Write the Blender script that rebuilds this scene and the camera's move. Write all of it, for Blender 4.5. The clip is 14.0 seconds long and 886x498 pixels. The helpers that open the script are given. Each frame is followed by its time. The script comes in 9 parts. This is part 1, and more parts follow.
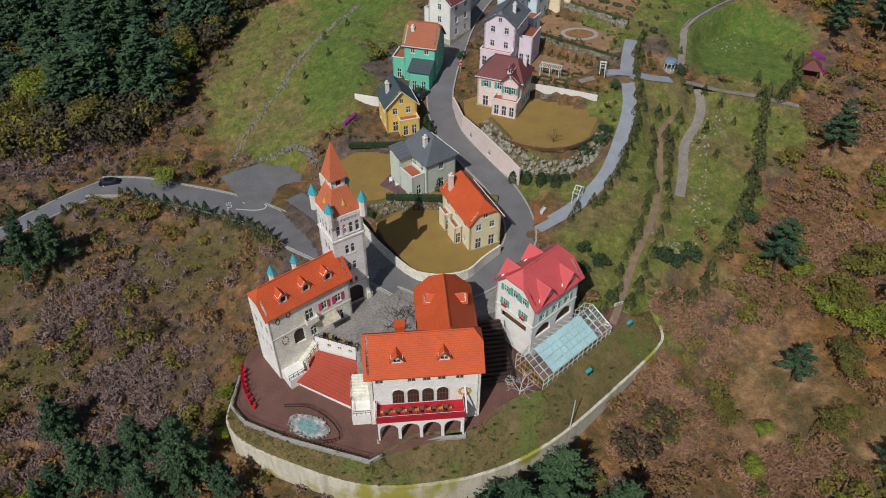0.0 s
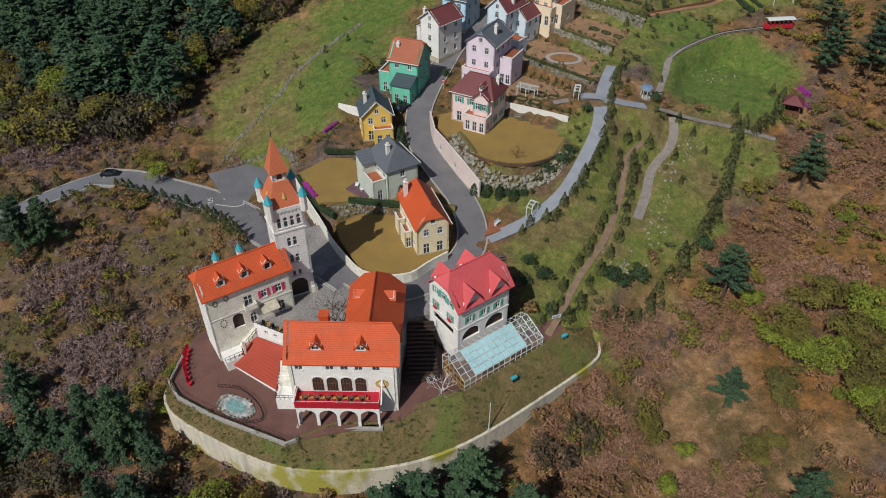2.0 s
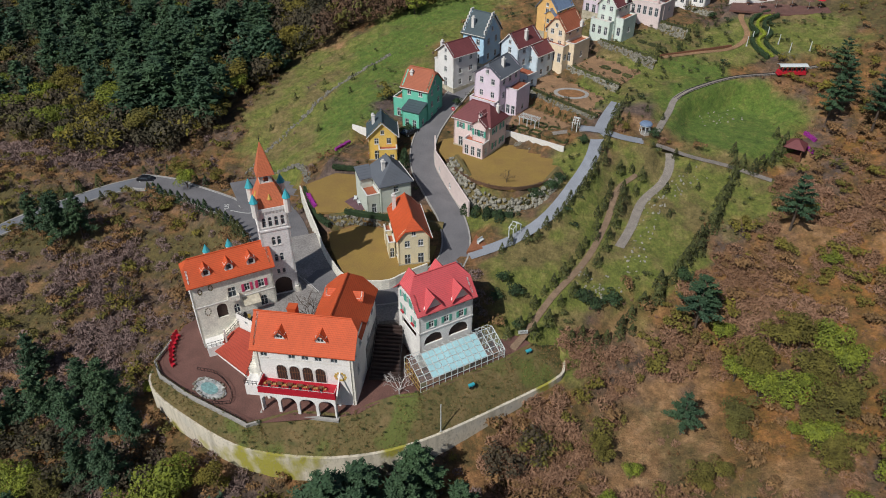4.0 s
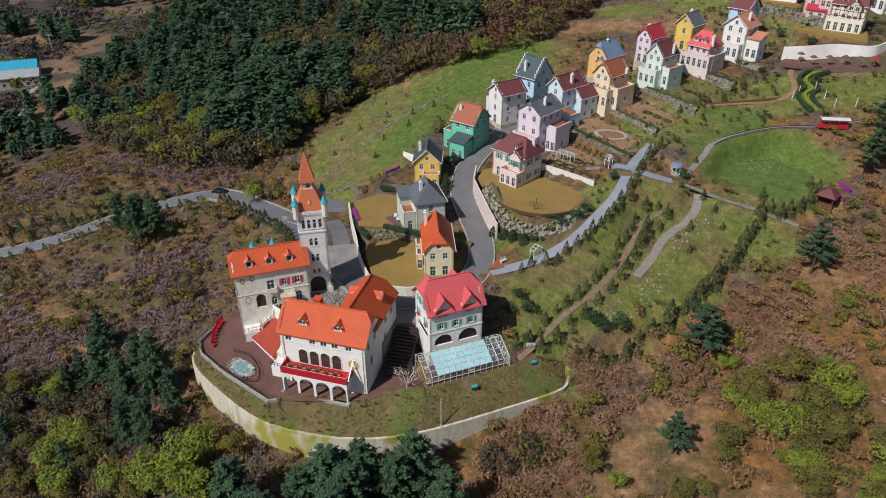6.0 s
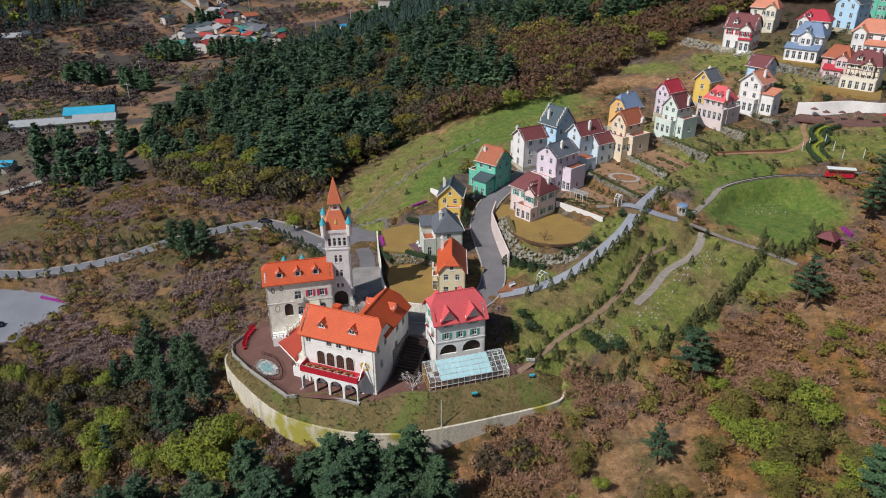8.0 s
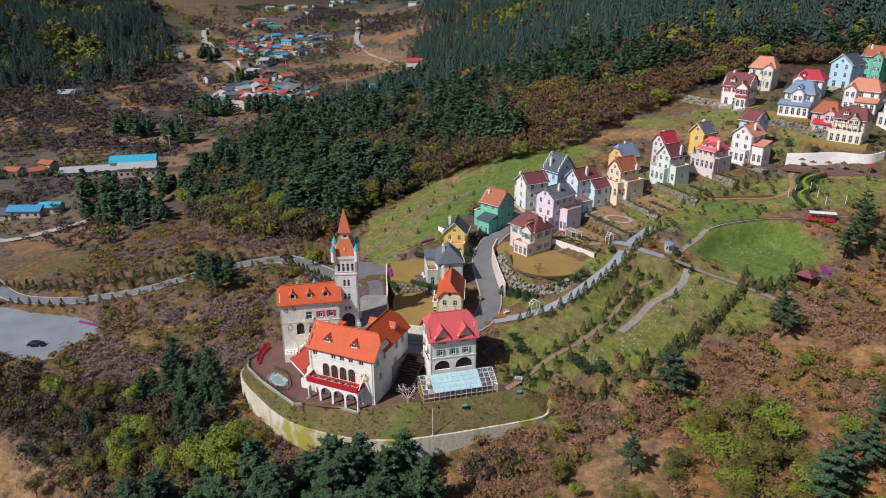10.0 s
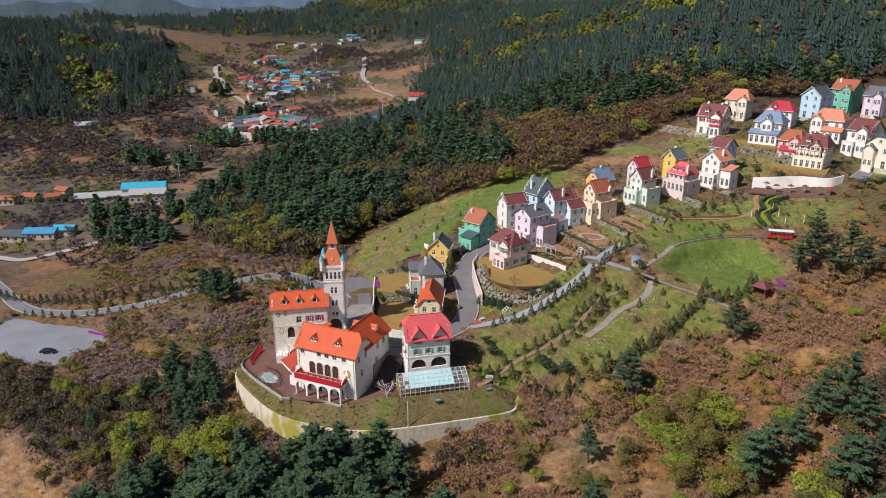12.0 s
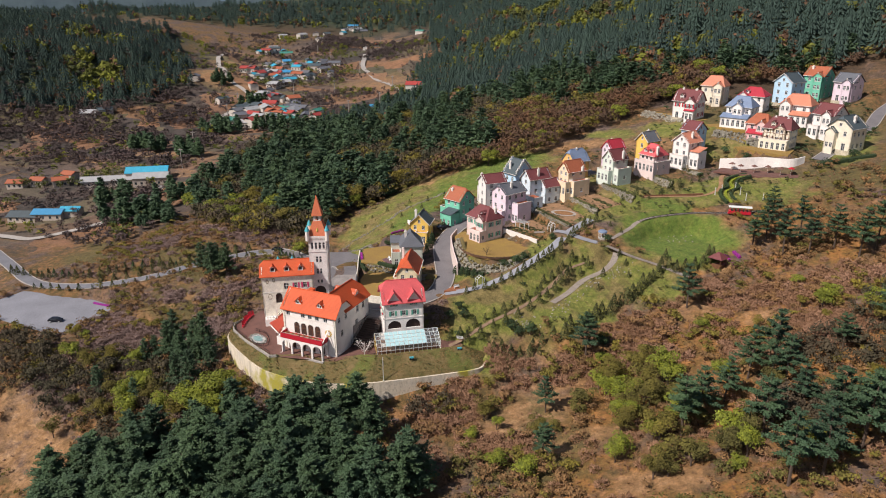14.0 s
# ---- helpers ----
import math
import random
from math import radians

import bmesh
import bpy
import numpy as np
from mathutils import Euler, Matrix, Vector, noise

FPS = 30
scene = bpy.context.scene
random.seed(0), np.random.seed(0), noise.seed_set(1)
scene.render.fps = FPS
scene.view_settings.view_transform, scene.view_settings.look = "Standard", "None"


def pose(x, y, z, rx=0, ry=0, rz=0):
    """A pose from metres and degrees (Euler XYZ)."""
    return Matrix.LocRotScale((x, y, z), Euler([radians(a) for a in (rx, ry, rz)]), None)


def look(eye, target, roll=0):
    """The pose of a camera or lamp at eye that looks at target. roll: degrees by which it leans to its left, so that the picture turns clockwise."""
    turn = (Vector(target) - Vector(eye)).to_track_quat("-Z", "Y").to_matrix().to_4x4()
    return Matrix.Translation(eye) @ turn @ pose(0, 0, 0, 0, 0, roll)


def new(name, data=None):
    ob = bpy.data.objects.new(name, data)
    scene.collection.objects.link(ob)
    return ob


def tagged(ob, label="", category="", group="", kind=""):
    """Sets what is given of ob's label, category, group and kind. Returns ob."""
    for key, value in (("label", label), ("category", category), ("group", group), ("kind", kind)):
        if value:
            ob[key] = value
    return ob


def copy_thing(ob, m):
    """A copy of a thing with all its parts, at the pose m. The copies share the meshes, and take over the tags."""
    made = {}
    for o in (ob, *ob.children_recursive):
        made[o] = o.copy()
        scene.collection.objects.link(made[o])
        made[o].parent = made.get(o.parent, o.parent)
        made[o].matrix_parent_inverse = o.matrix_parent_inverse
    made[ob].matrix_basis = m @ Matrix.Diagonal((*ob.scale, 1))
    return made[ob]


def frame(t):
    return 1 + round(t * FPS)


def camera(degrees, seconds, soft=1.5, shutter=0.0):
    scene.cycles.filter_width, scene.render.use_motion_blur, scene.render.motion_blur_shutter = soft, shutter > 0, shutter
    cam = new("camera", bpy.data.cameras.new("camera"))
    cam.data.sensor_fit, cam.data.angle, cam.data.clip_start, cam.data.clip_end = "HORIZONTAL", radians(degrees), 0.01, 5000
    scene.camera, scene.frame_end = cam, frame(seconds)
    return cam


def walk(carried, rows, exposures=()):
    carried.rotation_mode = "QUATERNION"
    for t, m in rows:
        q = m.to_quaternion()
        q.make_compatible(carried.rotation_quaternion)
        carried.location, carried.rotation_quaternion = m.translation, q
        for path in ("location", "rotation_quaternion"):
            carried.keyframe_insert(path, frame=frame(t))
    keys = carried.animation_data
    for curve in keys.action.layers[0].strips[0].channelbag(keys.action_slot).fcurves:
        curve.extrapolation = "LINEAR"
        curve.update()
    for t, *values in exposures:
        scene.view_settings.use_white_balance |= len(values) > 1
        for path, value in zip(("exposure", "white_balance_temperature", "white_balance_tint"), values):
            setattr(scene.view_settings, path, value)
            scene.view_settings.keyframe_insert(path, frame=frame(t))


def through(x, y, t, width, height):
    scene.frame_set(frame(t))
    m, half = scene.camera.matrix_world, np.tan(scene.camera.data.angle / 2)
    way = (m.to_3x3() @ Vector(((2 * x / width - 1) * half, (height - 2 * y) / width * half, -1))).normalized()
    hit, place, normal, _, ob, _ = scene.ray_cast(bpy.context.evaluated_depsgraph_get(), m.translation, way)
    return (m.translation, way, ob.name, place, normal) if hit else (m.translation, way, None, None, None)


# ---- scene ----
cam = camera(64.0, 14.0, 1.0)
METRES, EYE, TILT, LEAN, TURN = 120.0, 96.0, -41.8, 0.0, 0.0
ROWS = [
    (0.0, 0.0, 0.0, 0.0, 0.0, 0.0, -0.0),
    (0.5, 0.037, -0.0081, -0.0093, 1.79, 0.42, -1.7),
    (1.0, 0.0744, -0.0152, -0.0172, 2.77, 0.83, -2.66),
    (1.5, 0.1112, -0.0214, -0.0241, 3.42, 1.49, -3.32),
    (2.0, 0.1481, -0.0276, -0.0301, 4.24, 2.23, -4.15),
    (2.5, 0.1848, -0.0335, -0.037, 5.27, 2.97, -4.99),
    (3.0, 0.2189, -0.0407, -0.0448, 6.4, 3.71, -5.94),
    (5.5, 0.3754, -0.1003, -0.0998, 14.49, 7.41, -12.67),
    (6.0, 0.4038, -0.1154, -0.1138, 15.83, 8.24, -13.69),
    (6.5, 0.4317, -0.1311, -0.1284, 17.0, 9.15, -14.58),
    (7.0, 0.4593, -0.147, -0.1441, 17.97, 10.18, -15.32),
    (7.5, 0.4861, -0.1633, -0.1595, 18.91, 11.13, -16.01),
    (8.0, 0.5126, -0.1796, -0.1754, 19.74, 12.11, -16.66),
    (10.5, 0.6497, -0.2602, -0.252, 22.24, 17.42, -18.51),
    (11.0, 0.6778, -0.2758, -0.2661, 22.37, 18.53, -18.62),
    (11.5, 0.7064, -0.2901, -0.2821, 22.46, 19.03, -18.7),
    (12.0, 0.7348, -0.3046, -0.296, 22.62, 18.92, -18.82),
    (12.5, 0.7636, -0.3187, -0.3093, 22.75, 18.75, -18.92),
    (13.0, 0.7926, -0.3324, -0.3227, 22.87, 18.59, -19.0),
    (13.5, 0.8216, -0.3459, -0.3358, 22.96, 18.42, -19.05),
    (14.0, 0.8501, -0.3594, -0.3492, 23.02, 18.13, -19.08),
]
walk(cam, [(t, pose(0, 0, EYE, TILT, LEAN, TURN) @ pose(METRES * x, METRES * y, METRES * z, 90 + pitch, roll, yaw)) for t, x, y, z, yaw, pitch, roll in ROWS],
     [(0.0, -0.54, 6270, 8.5), (3.0, -0.46, 6250, 9), (6.5, -0.31, 6170, 10.5), (8.0, -0.22, 6190, 11.5), (11.0, -0.09, 6300, 14.5), (14.0, 0.04, 6850, 18)])

# ---- world and sun ----
SUN_FROM = Vector((-0.47, -0.88, 0.0)).normalized()
SUN_UP = radians(47)
world = bpy.data.worlds.new("sky")
scene.world = world
world.use_nodes = True
wn = world.node_tree
sky = wn.nodes.new("ShaderNodeTexSky")
sky.sky_type, sky.sun_disc = "NISHITA", False
sky.sun_elevation = SUN_UP
sky.sun_rotation = math.atan2(SUN_FROM.x, SUN_FROM.y)
sky.dust_density = 1.0
wn.nodes["Background"].inputs["Strength"].default_value = 0.07
wn.links.new(sky.outputs[0], wn.nodes["Background"].inputs["Color"])
sun_data = bpy.data.lights.new("sun", "SUN")
sun_data.energy, sun_data.angle, sun_data.color = 5.0, radians(0.6), (1.0, 0.945, 0.87)
sun = new("sun", sun_data)
to_sun = SUN_FROM * math.cos(SUN_UP) + Vector((0, 0, math.sin(SUN_UP)))
sun.matrix_world = look(to_sun * 200, (0, 0, 0))
scene.view_settings.exposure = 0.0

# ---- materials ----
def nodes_of(name):
    m = bpy.data.materials.new(name)
    m.use_nodes = True
    return m, m.node_tree, m.node_tree.nodes["Principled BSDF"]


def surface(name, colour, rough=0.8, vary=0.25, size=0.6, grain=6.0, bump=0.2, metal=0.0, second=None, island=0.0):
    """A worn, uneven surface: broad stains of a second tone, fine grain and relief."""
    m, nt, bsdf = nodes_of(name)
    n, l = nt.nodes, nt.links
    geo = n.new("ShaderNodeNewGeometry")
    big, small = n.new("ShaderNodeTexNoise"), n.new("ShaderNodeTexNoise")
    big.inputs["Scale"].default_value, big.inputs["Detail"].default_value = size, 5
    small.inputs["Scale"].default_value, small.inputs["Detail"].default_value = grain, 4
    for t in (big, small):
        l.new(geo.outputs["Position"], t.inputs["Vector"])
    c2 = second or tuple(c * (1 - vary) for c in colour)
    ramp = n.new("ShaderNodeValToRGB")
    ramp.color_ramp.elements[0].position, ramp.color_ramp.elements[1].position = 0.35, 0.68
    ramp.color_ramp.elements[0].color, ramp.color_ramp.elements[1].color = (*c2, 1), (*colour, 1)
    l.new(big.outputs["Fac"], ramp.inputs["Fac"])
    mix = n.new("ShaderNodeMix")
    mix.data_type, mix.blend_type = "RGBA", "MULTIPLY"
    mix.inputs["Factor"].default_value = min(1.0, vary * 2.2)
    ramp2 = n.new("ShaderNodeValToRGB")
    ramp2.color_ramp.elements[0].position, ramp2.color_ramp.elements[1].position = 0.3, 0.7
    ramp2.color_ramp.elements[0].color, ramp2.color_ramp.elements[1].color = (0.45, 0.45, 0.45, 1), (1.25, 1.25, 1.25, 1)
    l.new(small.outputs["Fac"], ramp2.inputs["Fac"])
    l.new(ramp.outputs["Color"], mix.inputs["A"])
    l.new(ramp2.outputs["Color"], mix.inputs["B"])
    out = mix.outputs["Result"]
    if island:
        hsv = n.new("ShaderNodeHueSaturation")
        mapr = n.new("ShaderNodeMapRange")
        info = n.new("ShaderNodeObjectInfo")
        add = n.new("ShaderNodeMath")
        add.operation = "ADD"
        l.new(geo.outputs["Random Per Island"], add.inputs[0])
        l.new(info.outputs["Random"], add.inputs[1])
        mapr.inputs["From Max"].default_value = 2.0
        mapr.inputs["To Min"].default_value, mapr.inputs["To Max"].default_value = 1 - island, 1 + island
        l.new(add.outputs[0], mapr.inputs["Value"])
        l.new(mapr.outputs[0], hsv.inputs["Value"])
        l.new(out, hsv.inputs["Color"])
        out = hsv.outputs["Color"]
    l.new(out, bsdf.inputs["Base Color"])
    bsdf.inputs["Roughness"].default_value = rough
    bsdf.inputs["Metallic"].default_value = metal
    if bump:
        b = n.new("ShaderNodeBump")
        b.inputs["Strength"].default_value, b.inputs["Distance"].default_value = bump, 0.08
        l.new(small.outputs["Fac"], b.inputs["Height"])
        l.new(b.outputs[0], bsdf.inputs["Normal"])
    return m


def tiles(name, colour, rough=0.7, course=0.36):
    """Roof tiles: courses stepped in height and rolls across them, with single tiles a little lighter or darker."""
    m, nt, bsdf = nodes_of(name)
    n, l = nt.nodes, nt.links
    co = n.new("ShaderNodeTexCoord")
    sep = n.new("ShaderNodeSeparateXYZ")
    l.new(co.outputs["Object"], sep.inputs[0])

    def maths(op, a, b=None):
        k = n.new("ShaderNodeMath")
        k.operation = op
        for i, v in enumerate((a, b)):
            if v is None:
                continue
            if isinstance(v, (int, float)):
                k.inputs[i].default_value = v
            else:
                l.new(v, k.inputs[i])
        return k.outputs[0]

    saw = maths("FRACT", maths("MULTIPLY", sep.outputs["Z"], 1 / (course * 0.6)))
    along = maths("ADD", sep.outputs["X"], sep.outputs["Y"])
    roll = maths("ABSOLUTE", maths("SINE", maths("MULTIPLY", along, math.pi / 0.42)))
    height = maths("ADD", maths("MULTIPLY", saw, 0.5), maths("MULTIPLY", roll, 0.5))
    grain = n.new("ShaderNodeTexNoise")
    grain.inputs["Scale"].default_value, grain.inputs["Detail"].default_value = 3.2, 5
    stain = n.new("ShaderNodeTexNoise")
    stain.inputs["Scale"].default_value, stain.inputs["Detail"].default_value = 0.35, 6
    for t in (grain, stain):
        l.new(co.outputs["Object"], t.inputs["Vector"])
    ramp = n.new("ShaderNodeValToRGB")
    ramp.color_ramp.elements[0].position, ramp.color_ramp.elements[1].position = 0.3, 0.7
    dark = tuple(c * 0.72 for c in colour)
    ramp.color_ramp.elements[0].color, ramp.color_ramp.elements[1].color = (*dark, 1), (*colour, 1)
    l.new(maths("ADD", maths("MULTIPLY", stain.outputs["Fac"], 0.5), maths("MULTIPLY", grain.outputs["Fac"], 0.5)), ramp.inputs["Fac"])
    line = n.new("ShaderNodeMix")
    line.data_type, line.blend_type = "RGBA", "MULTIPLY"
    line.inputs["Factor"].default_value = 0.55
    lr = n.new("ShaderNodeValToRGB")
    lr.color_ramp.elements[0].position, lr.color_ramp.elements[1].position = 0.0, 0.35
    lr.color_ramp.elements[0].color, lr.color_ramp.elements[1].color = (0.45, 0.45, 0.45, 1), (1, 1, 1, 1)
    l.new(saw, lr.inputs["Fac"])
    l.new(ramp.outputs["Color"], line.inputs["A"])
    l.new(lr.outputs["Color"], line.inputs["B"])
    l.new(line.outputs["Result"], bsdf.inputs["Base Color"])
    bsdf.inputs["Roughness"].default_value = rough
    b = n.new("ShaderNodeBump")
    b.inputs["Strength"].default_value, b.inputs["Distance"].default_value = 0.5, 0.06
    l.new(height, b.inputs["Height"])
    l.new(b.outputs[0], bsdf.inputs["Normal"])
    return m


def glassy(name, colour, rough=0.08, through=0.6):
    m, nt, bsdf = nodes_of(name)
    bsdf.inputs["Base Color"].default_value = (*colour, 1)
    bsdf.inputs["Roughness"].default_value = rough
    bsdf.inputs["Transmission Weight"].default_value = through
    bsdf.inputs["IOR"].default_value = 1.45
    return m


M = {
    "white": surface("white_render", (0.88, 0.86, 0.82), 0.85, 0.12, 0.5, 5, 0.15),
    "cream": surface("cream_render", (0.76, 0.62, 0.40), 0.85, 0.12, 0.5, 5, 0.15),
    "stone_wall": surface("pale_stone_render", (0.83, 0.80, 0.70), 0.88, 0.18, 0.9, 4, 0.25),
    "tower": surface("grey_white_render", (0.84, 0.82, 0.80), 0.85, 0.14, 0.5, 4, 0.2),
    "trim": surface("white_trim", (0.76, 0.74, 0.70), 0.6, 0.1, 2, 9, 0.05),
    "frame": surface("white_frame", (0.72, 0.72, 0.70), 0.5, 0.08, 2, 9, 0.05),
    "darkframe": surface("dark_frame", (0.06, 0.05, 0.05), 0.5, 0.1, 2, 9, 0.05),
    "glass": glassy("window_glass", (0.10, 0.13, 0.16), 0.06, 0.5),
    "roof_orange": tiles("orange_clay_tiles", (0.66, 0.105, 0.026)),
    "roof_red": tiles("coral_red_tiles", (0.72, 0.12, 0.13), 0.55),
    "roof_spire": tiles("pale_orange_tiles", (0.68, 0.19, 0.085)),
    "roof_rust": tiles("rust_red_tiles", (0.40, 0.050, 0.022)),
    "roof_brick": tiles("brick_orange_tiles", (0.42, 0.125, 0.06)),
    "roof_maroon": tiles("maroon_tiles", (0.19, 0.052, 0.055)),
    "roof_grey": tiles("slate_grey_tiles", (0.135, 0.15, 0.175)),
    "roof_teal": tiles("dark_teal_slates", (0.07, 0.10, 0.115)),
    "roof_blue": tiles("blue_grey_slates", (0.20, 0.28, 0.42)),
    "roof_crimson": tiles("crimson_tiles", (0.50, 0.035, 0.06)),
    "roof_salmon": tiles("salmon_tiles", (0.66, 0.26, 0.16)),
    "turret": surface("turquoise_copper", (0.06, 0.42, 0.50), 0.4, 0.15, 2, 6, 0.05),
    "gold": surface("ochre_gold", (0.62, 0.42, 0.10), 0.4, 0.2, 2, 8, 0.1),
    "red": surface("red_fabric", (0.50, 0.012, 0.03), 0.6, 0.15, 2, 8, 0.05),
    "redpaint": surface("red_paint", (0.55, 0.02, 0.04), 0.4, 0.15, 2, 8, 0.05),
    "pinkpaint": surface("magenta_paint", (0.62, 0.06, 0.16), 0.5, 0.15, 2, 8, 0.05),
    "greenpaint": surface("sea_green_paint", (0.12, 0.42, 0.32), 0.5, 0.15, 2, 8, 0.05),
    "wood": surface("brown_wood", (0.20, 0.09, 0.045), 0.7, 0.3, 2, 12, 0.2),
    "darkwood": surface("dark_stained_wood", (0.055, 0.032, 0.026), 0.7, 0.3, 2, 12, 0.2),
    "palewood": surface("honey_wood", (0.52, 0.30, 0.10), 0.6, 0.2, 2, 12, 0.1),
    "iron": surface("black_iron", (0.035, 0.035, 0.04), 0.5, 0.2, 2, 12, 0.05, 0.6),
    "metalwhite": surface("white_steel", (0.72, 0.76, 0.75), 0.4, 0.1, 2, 9, 0.03, 0.1),
    "concrete": surface("weathered_concrete", (0.60, 0.55, 0.44), 0.9, 0.24, 0.30, 2.2, 0.35, second=(0.42, 0.38, 0.27)),
    "carpark": surface("worn_pale_asphalt", (0.25, 0.265, 0.30), 0.9, 0.2, 0.12, 4, 0.25),
    "roadgrey": surface("mid_grey_asphalt", (0.19, 0.20, 0.225), 0.92, 0.2, 0.25, 7, 0.3),
    "curb": surface("pale_curb_concrete", (0.42, 0.40, 0.37), 0.9, 0.2, 1, 5, 0.2),
    "asphalt": surface("grey_asphalt", (0.185, 0.18, 0.19), 0.92, 0.22, 0.25, 7, 0.3),
    "pathgrey": surface("blue_grey_path", (0.30, 0.32, 0.36), 0.92, 0.15, 0.5, 6, 0.25),
    "paving": surface("grey_plaza_setts", (0.32, 0.30, 0.285), 0.9, 0.28, 0.3, 3.2, 0.35, second=(0.22, 0.205, 0.195)),
    "brownpave": surface("red_brown_paving", (0.175, 0.085, 0.068), 0.9, 0.25, 0.4, 5, 0.25),
    "dirt": surface("packed_earth", (0.36, 0.215, 0.115), 0.95, 0.3, 0.6, 5, 0.4),
    "lawn": surface("dry_yellow_lawn", (0.31, 0.205, 0.05), 0.95, 0.25, 0.35, 9, 0.5, second=(0.27, 0.17, 0.05)),
    "earthbrown": surface("brown_trodden_earth", (0.27, 0.185, 0.12), 0.95, 0.28, 0.8, 6, 0.4),
    "gravel": surface("grey_brown_gravel", (0.30, 0.265, 0.23), 0.95, 0.25, 0.8, 6, 0.4),
    "rock": surface("grey_garden_rock", (0.31, 0.295, 0.24), 0.9, 0.3, 1.5, 6, 0.5, island=0.45),
    "marking": surface("road_paint", (0.62, 0.62, 0.60), 0.7, 0.2, 2, 8, 0.1),
    "rubber": surface("black_rubber", (0.02, 0.02, 0.02), 0.8, 0.1, 2, 9, 0.05),
    "carblack": surface("black_car_paint", (0.012, 0.014, 0.02), 0.2, 0.05, 2, 9, 0.0),
    "carwhite": surface("white_car_paint", (0.7, 0.7, 0.7), 0.25, 0.05, 2, 9, 0.0),
    "flower": surface("magenta_azalea", (0.42, 0.035, 0.36), 0.8, 0.3, 3, 9, 0.1, island=0.35),
    "bark": surface("grey_brown_bark", (0.11, 0.08, 0.06), 0.95, 0.3, 2, 9, 0.4),
    "palebark": surface("bleached_branch", (0.72, 0.68, 0.65), 0.9, 0.2, 2, 9, 0.2),
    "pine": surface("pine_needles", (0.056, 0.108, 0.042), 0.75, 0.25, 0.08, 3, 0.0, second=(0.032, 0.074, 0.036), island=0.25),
    # The blue tint of these far needles stands in for distance haze.
    "pine_far": surface("haze_tinted_pine_needles", (0.034, 0.068, 0.050), 0.9, 0.25, 0.012, 0.6, 0.0, second=(0.026, 0.054, 0.046), island=0.2),
    "hedge": surface("clipped_evergreen", (0.045, 0.085, 0.028), 0.9, 0.35, 1.2, 6, 0.0, second=(0.025, 0.050, 0.018), island=0.45),
    "conifer": surface("olive_cypress", (0.115, 0.125, 0.034), 0.9, 0.35, 1.2, 6, 0.0, second=(0.045, 0.055, 0.02), island=0.45),
    "spring": surface("fresh_yellow_leaves", (0.25, 0.29, 0.024), 0.85, 0.35, 0.8, 4, 0.0, second=(0.135, 0.165, 0.02), island=0.22),
    "scrub": surface("bare_grey_brown_twigs", (0.275, 0.188, 0.162), 0.95, 0.30, 0.10, 2.5, 0.0, second=(0.200, 0.140, 0.124), island=0.22),
    "scrub_warm": surface("dry_russet_brush", (0.29, 0.150, 0.062), 0.95, 0.32, 0.10, 2.5, 0.0, second=(0.19, 0.105, 0.045), island=0.25),
    "blossom": surface("pale_blossom", (0.50, 0.40, 0.40), 0.9, 0.3, 1, 5, 0.0, island=0.3),
}


def mossy(name, colour, dark, moss, bare):
    """Weathered concrete with rain streaks and patches of yellow-green moss, one patch in a few metres."""
    m, nt, bsdf = nodes_of(name)
    n, l = nt.nodes, nt.links
    geo = n.new("ShaderNodeNewGeometry")

    def layer(scale, stretch, lo, hi, detail=6):
        mp = n.new("ShaderNodeMapping")
        mp.inputs["Scale"].default_value = stretch
        l.new(geo.outputs["Position"], mp.inputs["Vector"])
        t = n.new("ShaderNodeTexNoise")
        t.inputs["Scale"].default_value, t.inputs["Detail"].default_value = scale, detail
        l.new(mp.outputs[0], t.inputs["Vector"])
        r = n.new("ShaderNodeMapRange")
        r.inputs["From Min"].default_value, r.inputs["From Max"].default_value = lo, hi
        l.new(t.outputs["Fac"], r.inputs["Value"])
        return r.outputs[0]

    prev = None
    for c, fac in ((colour, None), (dark, layer(0.9, (1, 1, 0.12), 0.48, 0.72)), (bare, layer(0.35, (1, 1, 1), 0.5, 0.75)), (moss, layer(0.13, (1, 1, 0.7), 0.555, 0.63, 8)), (tuple(k * 0.72 for k in dark), layer(3.5, (1, 1, 0.4), 0.55, 0.8))):
        if fac is None:
            rgb = n.new("ShaderNodeRGB")
            rgb.outputs[0].default_value = (*c, 1)
            prev = rgb.outputs[0]
            continue
        k = n.new("ShaderNodeMix")
        k.data_type = "RGBA"
        l.new(fac, k.inputs["Factor"])
        l.new(prev, k.inputs["A"])
        k.inputs["B"].default_value = (*c, 1)
        prev = k.outputs["Result"]
    l.new(prev, bsdf.inputs["Base Color"])
    bsdf.inputs["Roughness"].default_value = 0.92
    b = n.new("ShaderNodeBump")
    b.inputs["Strength"].default_value, b.inputs["Distance"].default_value = 0.4, 0.1
    l.new(layer(2.5, (1, 1, 1), 0.3, 0.7), b.inputs["Height"])
    l.new(b.outputs[0], bsdf.inputs["Normal"])
    return m


M["retaining"] = mossy("mossy_concrete", (0.66, 0.60, 0.48), (0.42, 0.38, 0.29), (0.36, 0.33, 0.05), (0.52, 0.49, 0.42))
M["berm"] = mossy("patchy_spring_turf", (0.140, 0.108, 0.040), (0.070, 0.072, 0.022), (0.110, 0.128, 0.028), (0.215, 0.150, 0.068))
PAINT = {}


def paint(name, colour):
    if name not in PAINT:
        PAINT[name] = surface(name + "_render", colour, 0.85, 0.10, 0.5, 5, 0.12)
    return PAINT[name]

